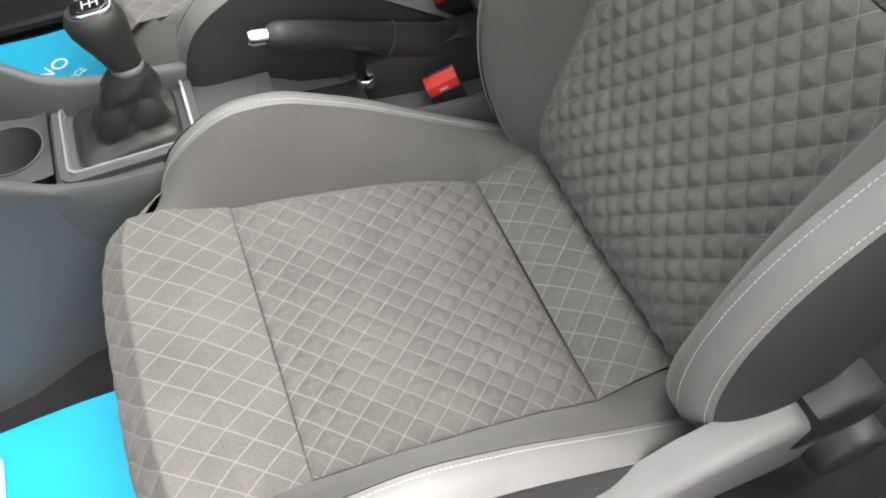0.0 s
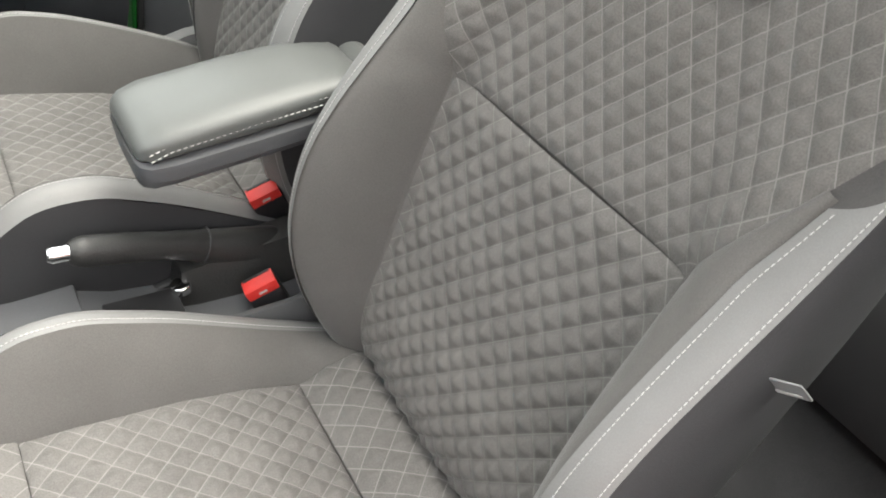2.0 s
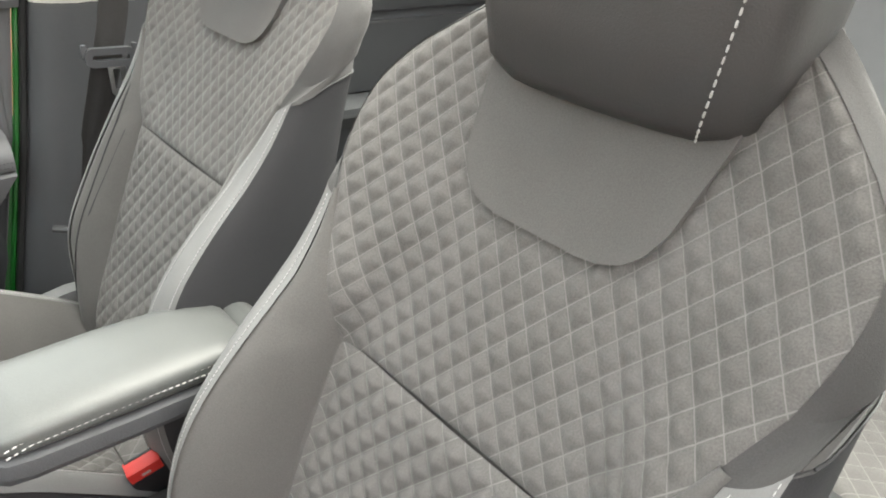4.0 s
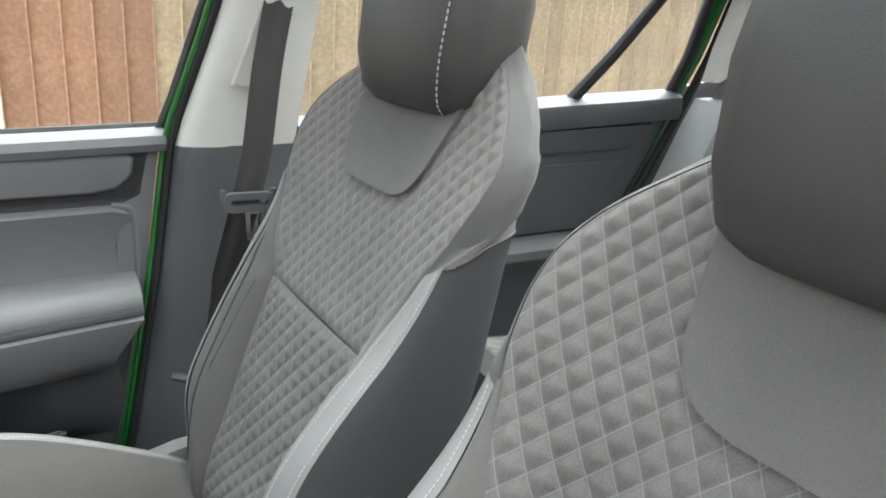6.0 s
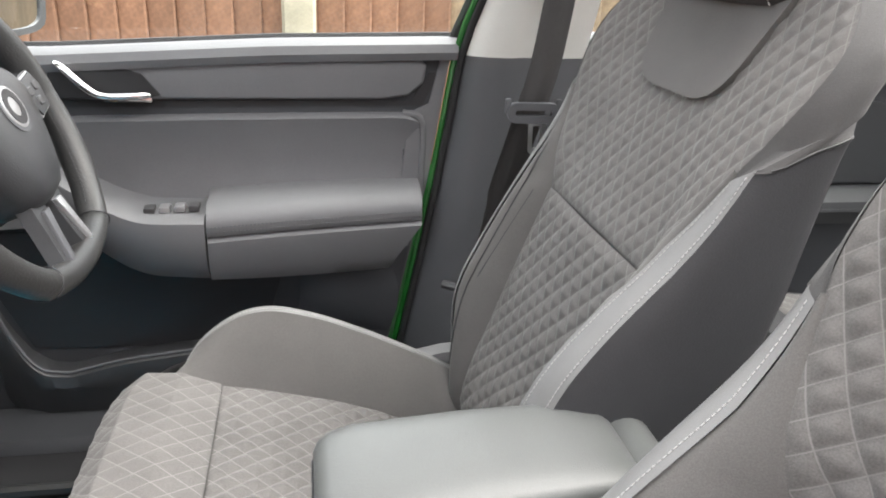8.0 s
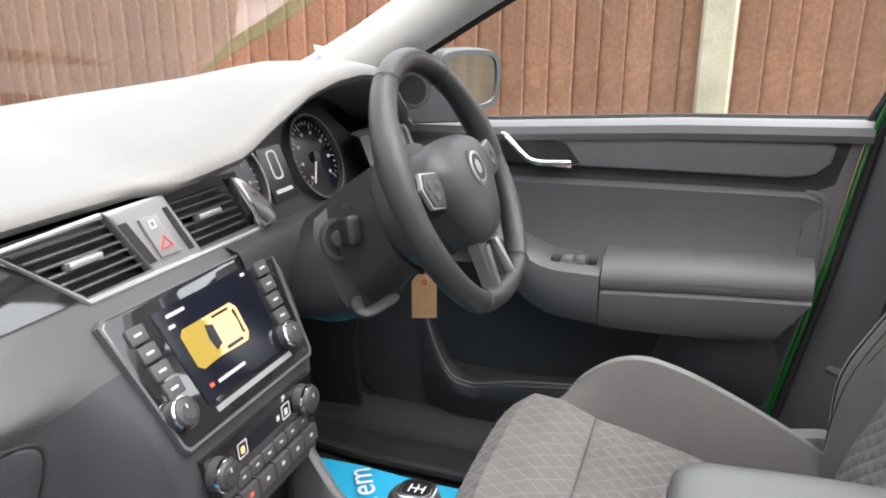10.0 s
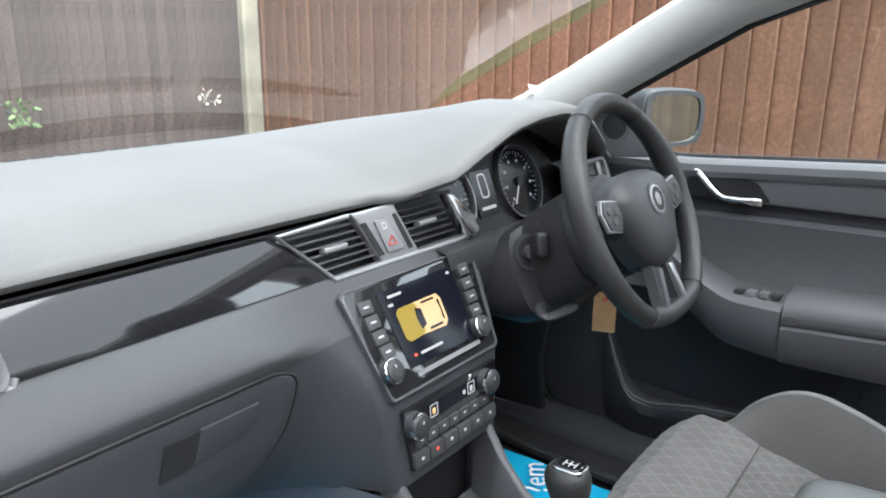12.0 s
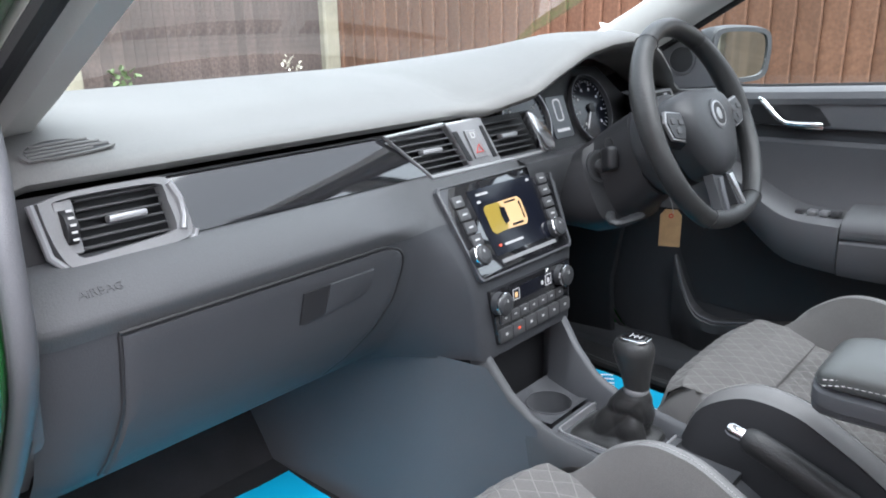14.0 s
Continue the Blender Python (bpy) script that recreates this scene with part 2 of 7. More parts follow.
def basis(origin, u, v):
    """A frame whose x and y run along u and v (v made square to u), z along u x v."""
    u = Vector(u).normalized()
    w = u.cross(Vector(v)).normalized()
    v = w.cross(u)
    return Matrix(((u.x, v.x, w.x, origin[0]), (u.y, v.y, w.y, origin[1]), (u.z, v.z, w.z, origin[2]), (0, 0, 0, 1)))


def slab(poly, depth, bevel=0.003, seg=2, frame_m=None):
    """A flat outline (x, y) raised to z = depth, its rim rounded."""
    bm = bmesh.new()
    low = [bm.verts.new((x, y, 0)) for x, y in poly]
    top = [bm.verts.new((x, y, depth)) for x, y in poly]
    n = len(poly)
    bm.faces.new(low[::-1])
    cap = bm.faces.new(top)
    for i in range(n):
        bm.faces.new((low[i], low[(i + 1) % n], top[(i + 1) % n], top[i]))
    bmesh.ops.recalc_face_normals(bm, faces=bm.faces)
    if bevel:
        bmesh.ops.bevel(bm, geom=list(cap.edges), offset=bevel, segments=seg, profile=0.6, affect="EDGES")
    out = dump(bm)
    return turn(out, frame_m) if frame_m is not None else out


def rounded(w, h, r, seg=5, cx=0.0, cy=0.0):
    """A rounded rectangle's outline."""
    pts = []
    for sx, sy, a0 in ((1, 1, 0), (-1, 1, 90), (-1, -1, 180), (1, -1, 270)):
        for i in range(seg + 1):
            a = radians(a0 + 90 * i / seg)
            pts.append((cx + sx * (w / 2 - r) + r * math.cos(a), cy + sy * (h / 2 - r) + r * math.sin(a)))
    return pts


def circle(r, n=32, cx=0.0, cy=0.0):
    return [(cx + r * math.cos(2 * math.pi * i / n), cy + r * math.sin(2 * math.pi * i / n)) for i in range(n)]


def ring(outer, inner, depth, frame_m=None, bevel=0.0):
    """A frame between two outlines with the same number of points."""
    n = len(outer)
    v = [(x, y, z) for z in (0, depth) for o in (outer, inner) for x, y in o]
    f = []
    for i in range(n):
        j = (i + 1) % n
        f += [(2 * n + i, 2 * n + j, 3 * n + j, 3 * n + i), (i, n + i, n + j, j), (i, j, 2 * n + j, 2 * n + i), (n + i, 3 * n + i, 3 * n + j, n + j)]
    out = fix(v, f)
    if bevel:
        bm = bmesh.new()
        vs = [bm.verts.new(p) for p in out[0]]
        for g in out[1]:
            bm.faces.new([vs[i] for i in g])
        sharp = [e for e in bm.edges if len(e.link_faces) == 2 and e.calc_face_angle() > 1 and all(p.co.z > depth * 0.9 for p in e.verts)]
        bmesh.ops.bevel(bm, geom=sharp, offset=bevel, segments=2, profile=0.6, affect="EDGES")
        out = dump(bm)
    return turn(out, frame_m) if frame_m is not None else out


def loft(rings, closed=True, caps=True):
    """Skin over rings of points of one length."""
    n = len(rings[0])
    verts = [tuple(p) for r in rings for p in r]
    faces = []
    for a in range(len(rings) - 1):
        for i in range(n if closed else n - 1):
            j = (i + 1) % n
            faces.append((a * n + i, a * n + j, (a + 1) * n + j, (a + 1) * n + i))
    if caps and closed:
        faces += [tuple(range(n))[::-1], tuple(range((len(rings) - 1) * n, len(rings) * n))]
    return fix(verts, faces)


def tube(points, radius, seg=10, caps=True, flat=1.0):
    """A round bar along points; radius may be a list."""
    pts = [Vector(p) for p in points]
    radii = radius if isinstance(radius, (list, tuple)) else [radius] * len(pts)
    rings, up = [], Vector((0.13, 0.21, 0.97))
    for i, p in enumerate(pts):
        d = (pts[min(i + 1, len(pts) - 1)] - pts[max(i - 1, 0)]).normalized()
        a = d.cross(up).normalized()
        b = a.cross(d).normalized()
        up = b
        rings.append([p + radii[i] * (math.cos(t) * a + flat * math.sin(t) * b) for t in [2 * math.pi * k / seg for k in range(seg)]])
    return loft(rings, True, caps)


def curve_through(points, n):
    """n points along a smooth line through the given ones."""
    p = np.array(points, float)
    d = np.r_[0, np.cumsum(np.linalg.norm(np.diff(p, axis=0), axis=1))]
    pad = np.vstack((2 * p[0] - p[1], p, 2 * p[-1] - p[-2]))
    out = []
    for s in np.linspace(0, d[-1], n):
        i = min(int(np.searchsorted(d, s, side="right")) - 1, len(p) - 2)
        t = (s - d[i]) / (d[i + 1] - d[i])
        a, b, c, e = pad[i:i + 4]
        out.append(0.5 * (2 * b + (c - a) * t + (2 * a - 5 * b + 4 * c - e) * t * t + (3 * b - a - 3 * c + e) * t ** 3))
    return np.array(out)


def sheet(rows, thick=0.0, direction=None):
    """A skin over a grid of points (rows of one length); thick closes it towards direction."""
    m, n = len(rows), len(rows[0])
    verts = [tuple(p) for r in rows for p in r]
    faces = [(a * n + i, a * n + i + 1, (a + 1) * n + i + 1, (a + 1) * n + i) for a in range(m - 1) for i in range(n - 1)]
    if thick:
        d = Vector(direction).normalized() * thick
        k = len(verts)
        verts += [tuple(Vector(v) + d) for v in verts]
        faces += [tuple(i + k for i in f[::-1]) for f in faces[:]]
        rim = [i for i in range(n)] + [a * n + n - 1 for a in range(1, m)] + [(m - 1) * n + i for i in range(n - 2, -1, -1)] + [a * n for a in range(m - 2, 0, -1)]
        faces += [(rim[i], rim[i - 1], rim[i - 1] + k, rim[i] + k) for i in range(len(rim))]
        return fix(verts, faces)
    return verts, faces


def stitches(points, length=0.0036, gap=0.0015, r=0.0006, lift=(0, 0, 0)):
    """A line of short stitches along points."""
    p = np.array(points, float) + np.array(lift)
    d = np.r_[0, np.cumsum(np.linalg.norm(np.diff(p, axis=0), axis=1))]
    starts = np.arange(0, d[-1] - length, length + gap)
    rows = [np.stack([np.interp(starts + k * length, d, p[:, j]) for j in range(3)], axis=1) for k in (0, 0.5, 1)]
    verts, faces = [], []
    for a, m, b in zip(*rows):
        u = (b - a) / (np.linalg.norm(b - a) + 1e-9)
        v = np.cross(u, (0.13, 0.21, 0.97))
        v /= np.linalg.norm(v)
        w = np.cross(u, v)
        n = len(verts)
        for c, q in ((a, 0.7), (m, 1.0), (b, 0.7)):
            verts += [tuple(c + r * q * (x * v + y * w)) for x, y in ((1, 0), (0, 1), (-1, 0), (0, -1))]
        faces += [(n + 4 * k + i, n + 4 * k + (i + 1) % 4, n + 4 * k + 4 + (i + 1) % 4, n + 4 * k + 4 + i) for k in (0, 1) for i in range(4)]
        faces += [(n + 3, n + 2, n + 1, n), (n + 8, n + 9, n + 10, n + 11)]
    return verts, faces


def letters(text, size, frame_m, depth=0.0006):
    """Raised letters of the built-in font as (verts, faces), centred."""
    cu = bpy.data.curves.new("letters", "FONT")
    cu.body, cu.size, cu.extrude, cu.align_x, cu.align_y = text, size, depth, "CENTER", "CENTER"
    cu.resolution_u = 3
    ob = bpy.data.objects.new("letters", cu)
    scene.collection.objects.link(ob)
    dg = bpy.context.evaluated_depsgraph_get()
    me = bpy.data.meshes.new_from_object(ob.evaluated_get(dg))
    out = [tuple(frame_m @ v.co) for v in me.vertices], [list(p.vertices) for p in me.polygons]
    bpy.data.objects.remove(ob)
    bpy.data.curves.remove(cu)
    bpy.data.meshes.remove(me)
    return out


def lerp(x, xs, ys):
    return float(np.interp(x, xs, ys))


def smooth01(t):
    t = min(max(t, 0.0), 1.0)
    return t * t * (3 - 2 * t)


# ---- the setting: ground, fences, the car's shell ----
ground_sheet = sheet([[(x, y, 0.0) for y in (-60, -8, -2, 0, 2, 8, 60)] for x in (-60, -8, -2, 0, 2, 8, 60)])
solo("ground", ground_sheet, TARMAC, "worn grey tarmac drive under the car", "ground", kind="structure")
SHELL = (0, 0, 0.28)
floor = thing("floor", SHELL, "black carpeted car floor with raised sills", "floor", kind="structure")
part("carpet", sheet([[(x, y, z) for y in (-0.74, -0.3, 0.0, 0.3, 0.74)] for x, z in ((-1.52, 0.60), (-1.42, 0.48), (-1.27, 0.330), (-0.9, 0.315), (-0.3, 0.315), (0.3, 0.315), (0.42, 0.34), (1.3, 0.34))], 0.03, (0, 0, -1)), CARPET, floor)
for side in (-1, 1):
    part("sill", loft([[(x, side * y, z) for y, z in ((0.70, 0.285), (0.70, 0.318), (0.715, 0.336), (0.80, 0.345), (0.83, 0.338), (0.84, 0.27))] for x in (-1.25, -0.6, 0.0, 0.6, 1.1)]), LOWER, floor)
    part("kick_panel", slab([(-1.5, 0.33), (-1.03, 0.36), (-1.04, 0.50), (-1.0, 0.75), (-1.02, 0.95), (-1.5, 0.98)], 0.02, 0.006, 2, basis((0, side * 0.74 if side > 0 else -0.76, 0), (1, 0, 0), (0, 0, 1))), BLACK, floor)
bulkhead = solo("wall_front", box(-1.56, -1.52, -0.76, 0.76, 0.3, 1.05, 0.01), CARPET, "black bulkhead behind the dashboard", "bulkhead", kind="structure")

# roof and its rails
ROOF = [(-0.66, 1.47), (-0.4, 1.52), (0.1, 1.54), (0.7, 1.53), (1.3, 1.50), (2.0, 1.43)]
def roof_piece(x0, x1, y0, y1, thick=0.05, lift=0.0):
    return sheet([[(x, y, lerp(x, [p[0] for p in ROOF], [p[1] for p in ROOF]) - 0.09 * (abs(y) / 0.62) ** 3 + lift) for y in np.linspace(y0, y1, 9)] for x in np.linspace(x0, x1, 9)], thick, (0, 0, 1))


HOLE = (-0.56, 1.15, -0.53, 0.53)  # the glass roof
solo("ceiling", join(roof_piece(-0.66, HOLE[0], -0.62, 0.62), roof_piece(HOLE[1], 2.0, -0.62, 0.62), roof_piece(HOLE[0], HOLE[1], -0.62, HOLE[2]), roof_piece(HOLE[0], HOLE[1], HOLE[3], 0.62)), CREAM, "cream headliner round the glass roof", "headliner", kind="structure")
solo("window_2", roof_piece(HOLE[0] - 0.02, HOLE[1] + 0.02, HOLE[2] - 0.02, HOLE[3] + 0.02, 0.0, 0.052), ROOF_GLASS, "tinted fixed glass roof", "roof glass", kind="structure")
for side in (-1, 1):
    shift = 0.0 if side > 0 else 0.05  # the left pillar stands further in
    rail = curve_through([(-1.55, side * 0.74, 0.88), (-1.28, side * 0.735, 1.0), (-1.04, side * 0.72, 1.11), (-0.82, side * 0.70, 1.235), (-0.58, side * 0.675, 1.36), (-0.2, side * 0.64, 1.445), (0.1, side * 0.63, 1.46), (0.9, side * 0.625, 1.44), (1.5, side * 0.63, 1.37), (2.0, side * 0.64, 1.25)], 30) + np.array((0, shift, 0))
    pillar = thing("trim_%s" % ("right" if side > 0 else "left"), (0.0, side * 0.7, 1.0), "cream trim along the roof rail and windscreen pillar", "pillar trim", kind="structure")
    rings = []
    for i, p in enumerate(rail):
        d = Vector(rail[min(i + 1, 29)] - rail[max(i - 1, 0)]).normalized()
        out = Vector((0, side, 0))
        up = d.cross(out).normalized()
        if up.z < 0:
            up = -up
        p = Vector(p)
        rings.append([p + out * a + up * b for a, b in ((-0.03, -0.042), (-0.05, -0.02), (-0.058, 0.01), (-0.05, 0.04), (-0.02, 0.055), (0.03, 0.05), (0.04, -0.02), (0.01, -0.05))])
    part("pillar_cover", loft(rings), PALE, pillar)
    part("door_seal", tube([tuple(Vector(p) + Vector((0.02, side * 0.045, -0.04))) for p in rail[3:22]], 0.012, 8), RUBBER, pillar)
    part("painted_rail", tube([tuple(Vector(p) + Vector((0.0, side * 0.065, 0.02))) for p in rail], 0.036, 10), GREEN, pillar, "green painted roof rail")

# windscreen, with its black rim
SCREEN_LOW, SCREEN_HIGH = (-1.50, 1.03), (-0.62, 1.47)
solo("window_1", sheet([[(lerp(t, (0, 1), (SCREEN_LOW[0], SCREEN_HIGH[0])) - 0.12 * (1 - (y / 0.72) ** 2), y * (1 - 0.1 * t), lerp(t, (0, 1), (SCREEN_LOW[1], SCREEN_HIGH[1])) + 0.04 * t * (1 - (y / 0.72) ** 2)) for y in np.linspace(-0.72, 0.72, 13)] for t in np.linspace(0, 1, 7)]), PANE, "clear laminated windscreen", "windscreen", kind="structure")

# fences
def fence(name, origin, along, count, pitch, top, wood, label, post_at, gap_post, far_wood=None):
    """Feather-edged boards, one thing each fence, with concrete posts and rails."""
    a = Vector(along).normalized()
    out = Vector((0, 0, 1)).cross(a) * -1
    f = thing(name, origin, label, "fence", kind="structure")
    shut = 0.93 if pitch < 0.08 else 0.985  # narrow boards leave gaps, where the black backing draws shadow lines
    profile = [(0.0, 0.004), (0.012, 0.010), (pitch * 0.55, 0.016), (pitch * (shut - 0.07), 0.024), (pitch * shut, 0.022), (pitch * shut, 0.0), (0.0, -0.004)]
    o = Vector(origin)
    shapes = [loft([[o + a * u + out * w + Vector((0, 0, z)) for u, w in profile] for z in (0.12, top + dz)]) for dz in (0.0, 0.02, -0.015)]
    first = [part("board", s, wood, f, smooth=25) for s in shapes]
    pale = [part("board", s, far_wood, f, smooth=25) for s in shapes] if far_wood else []
    for i in range(count):
        if any(abs(i * pitch - s) < gap_post for s in post_at):
            continue
        b = first[i % 3].copy()
        if far_wood and i * pitch > 4.55:
            b.data = pale[i % 3].data
        scene.collection.objects.link(b)
        b.location = a * (i * pitch * UNIT)
    for b in first + pale:
        bpy.data.objects.remove(b)
    end = o + a * (count * pitch)
    # black sheet added behind the boards in place of the shade at their overlaps
    part("backing", loft([[o + out * w + Vector((0, 0, z)) for w, z in ((-0.03, 0.1), (-0.012, 0.1), (-0.012, top - 0.03), (-0.03, top - 0.03))], [end + out * w + Vector((0, 0, z)) for w, z in ((-0.03, 0.1), (-0.012, 0.1), (-0.012, top - 0.03), (-0.03, top - 0.03))]]), RUBBER, f, "black backing that draws the shadow lines between boards")
    for s in post_at:
        c = o + a * s + out * 0.02
        w = 0.066
        prof = [(-w, 0.0), (-w, 0.05), (-w + 0.012, 0.062), (w - 0.012, 0.062), (w, 0.05), (w, 0.0)]
        part("post", loft([[c + a * (u * k) + out * v + Vector((0, 0, z)) for u, v in prof] for z, k in ((0.0, 1), (0.7, 1.0), (top + 0.05, 1), (top + 0.07, 0.85))]), CONCRETE, f)

    return f


fence("fence_right", (-4.38, 2.65, 0.0), (1, 0, 0), 102, 0.108, 1.62, WOOD_RED, "orange brown feather-edge fence with pale concrete posts", [4.03, 10.3], 0.03, WOOD_PALE)
fence("fence_front", (-4.38, 0.74, 0.0), (0, 1, 0), 28, 0.068, 1.95, WOOD_OLD, "weathered grey brown feather-edge fence with pale concrete posts", [0.0, 1.82], 0.03)

# brick house beside the drive, plus an unseen wall added to block side light
house = thing("wall_house", (-4.4, 0.6, 0.0), "red brick house wall at the end of the drive, plus an added unseen side wall", "brick wall", kind="structure")
part("mortar", join(box(-4.52, -4.42, -6.1, 0.62, 0.0, 2.6, 0), box(-4.42, 5.0, -6.1, -6.0, 0.0, 2.6, 0)), MORTAR, house)


# ---- front seats ----
Z_C = (0.40, 0.448, 0.50, 0.56, 0.62, 0.70, 0.78, 0.84, 0.90, 0.97, 1.03, 1.10, 1.16, 1.20)
X_C = (-0.120, -0.134, -0.136, -0.118, -0.092, -0.064, -0.036, -0.015, 0.012, 0.045, 0.078, 0.112, 0.142, 0.165)
Z_R = (0.40, 0.45, 0.50, 0.56, 0.62, 0.674, 0.74, 0.79, 0.84, 0.90, 0.955, 1.00, 1.05, 1.09, 1.13, 1.16, 1.20)
X_R = (-0.128, -0.165, -0.185, -0.199, -0.204, -0.200, -0.181, -0.151, -0.106, -0.046, -0.002, 0.022, 0.054, 0.083, 0.108, 0.130, 0.163)
X_CUSH = (-0.712, -0.708, -0.695, -0.66, -0.60, -0.538, -0.485, -0.37, -0.30, -0.228, -0.19, -0.15, -0.125)
Z_CUSH = (0.44, 0.49, 0.528, 0.553, 0.550, 0.532, 0.522, 0.493, 0.468, 0.432, 0.446, 0.450, 0.440)
X_EDGE = (-0.705, -0.685, -0.64, -0.586, -0.543, -0.507, -0.444, -0.356, -0.24, -0.15, -0.10)
Z_EDGE = (0.43, 0.47, 0.515, 0.575, 0.606, 0.620, 0.614, 0.568, 0.490, 0.435, 0.41)
HALF = 0.170  # half the width of the quilted middle


def soft(x, xs, ys, w):
    """Interpolation with its corners rounded."""
    return sum(lerp(x + w * q, xs, ys) for q in (-1, -0.6, -0.2, 0.2, 0.6, 1)) / 6


def back_c(z):
    return soft(z, Z_C, X_C, 0.02)


def back_r(z, shape=0):
    """The bolster's ridge: 0 as new, 1 the driver's outer one, flattened by use, 2 the driver's inner one."""
    if shape == 2:
        return soft(z, Z_R, X_R, 0.025) + lerp(z, (0.40, 0.6, 0.74, 0.88, 0.96), (0.0, 0.008, 0.017, 0.013, 0.004))
    if shape == 1:
        return soft(z, (0.40, 0.45, 0.52, 0.61, 0.66, 0.72, 0.80, 0.89, 0.94, 1.0, 1.05, 1.09, 1.13, 1.16, 1.20), (-0.125, -0.136, -0.142, -0.146, -0.142, -0.115, -0.075, -0.022, 0.012, 0.034, 0.058, 0.082, 0.106, 0.128, 0.163), 0.03)
    return soft(z, Z_R, X_R, 0.025)


def back_wide(z):
    return lerp(z, (0.4, 0.9, 1.0, 1.1, 1.2), (0.222, 0.222, 0.245, 0.245, 0.245))


def back_x(y, z, worn=False):
    """The front of the backrest."""
    y0 = lerp(z, (0.84, 1.0), (HALF, 0.09))
    t = min((abs(y) - y0) / (back_wide(z) - y0), 1.3)
    k = (t + math.sqrt(t * t + 0.045)) / 2.022
    return back_c(z) + (back_r(z, worn_shape(worn, y)) - back_c(z)) * k


def worn_shape(worn, side):
    return 0 if not worn else 1 if side > 0 else 2


def band_outer(z, side, shape):
    """The outer edge of the pale band, which faces forward."""
    if side > 0:
        return (back_r(max(z, 0.41), shape) + lerp(z, (0.41, 0.6, 0.8, 0.97), (0.02, 0.024, 0.034, 0.022)), lerp(z, (0.41, 0.8, 0.97), (0.254, 0.258, 0.262)), z + 0.012)
    return (back_r(max(z, 0.41), shape) + lerp(z, (0.41, 0.6, 0.8, 0.97), (0.02, 0.018, 0.013, 0.004)), -lerp(z, (0.41, 0.8, 0.97), (0.258, 0.260 if shape == 0 else 0.268, 0.269 if shape == 0 else 0.268)), z + lerp(z, (0.41, 0.8, 0.97), (0.012, 0.014, 0.018 if shape else 0.038)))


def quilt_edge(z):
    """Half the width of the upper quilted panel."""
    return soft(z, (0.80, 0.838, 0.87, 0.917, 0.95, 1.0, 1.05, 1.085, 1.12, 1.16, 1.20, 1.24), (0.162, 0.168, 0.178, 0.204, 0.224, 0.248, 0.259, 0.257, 0.234, 0.184, 0.127, 0.08), 0.012)


UP_Z = np.linspace(0.40, 1.22, 60)
UP_S = np.r_[0, np.cumsum(np.hypot(np.diff(UP_Z), np.diff([back_c(q) for q in UP_Z])))]


def along_back(z):
    """Distance up the backrest, for the quilting."""
    return lerp(z, UP_Z, UP_S)


def quilt(us, vs, place, toward, cell, amp, rim=0.003):
    """A quilted panel over a grid; place(u, v) gives the point and its flat coordinates; it swells towards that direction."""
    nu, nv = len(us), len(vs)
    got = [place(u, v) for v in vs for u in us]
    p = np.array([g[0] for g in got]).reshape(nv, nu, 3)
    s, t = (np.array([g[k] for g in got]).reshape(nv, nu) for k in (1, 2))
    n = np.cross(np.gradient(p, axis=1), np.gradient(p, axis=0))
    n /= np.linalg.norm(n, axis=2, keepdims=True) + 1e-12
    n *= np.sign((n * np.array(toward)).sum(axis=2, keepdims=True).mean())
    a, b = s / cell[0] + t / cell[1], s / cell[0] - t / cell[1]
    uu, vv = np.meshgrid(us, vs)
    edge = np.minimum(np.minimum(uu, 1 - uu) * cell[2], np.minimum(vv, 1 - vv) * cell[3])
    fa, fb = (1 - np.abs(2 * (q % 1.0) - 1) for q in (a, b))  # 0 on the stitched lines, 1 midway
    pa, pb = (np.sin(np.pi / 2 * q) for q in (fa, fb))
    hill = 0.5 * np.minimum(fa, fb) + 0.5 * (pa * pb) ** 0.45
    d = amp * hill * np.clip(edge / 0.016, 0, 1) - rim * np.exp(-edge / 0.003)
    verts = (p + n * d[..., None]).reshape(-1, 3).tolist()
    faces = [(r * nu + i, r * nu + i + 1, (r + 1) * nu + i + 1, (r + 1) * nu + i) for r in range(nv - 1) for i in range(nu - 1)]
    return (verts, faces), np.stack((a, b), axis=2).reshape(-1, 2).tolist()


def panel(rows, sag=0.004):
    """A padded plain panel: rows of points, pulled in along its outer edge and slightly domed."""
    rows = [[Vector(p) for p in r] for r in rows]
    m, n = len(rows), len(rows[0])
    out = []
    for a in range(m):
        line = []
        for i in range(n):
            du = rows[a][min(i + 1, n - 1)] - rows[a][max(i - 1, 0)]
            dv = rows[min(a + 1, m - 1)][i] - rows[max(a - 1, 0)][i]
            nn = du.cross(dv)
            nn = nn.normalized() if nn.length > 1e-9 else Vector((0, 0, 0))
            e = min(i / (n - 1), 1 - i / (n - 1), 1)
            line.append(rows[a][i] + nn * (-sag * math.exp(-e * 14) + sag * 1.2 * math.sin(math.pi * i / (n - 1))))
        out.append(line)
    return sheet(out)


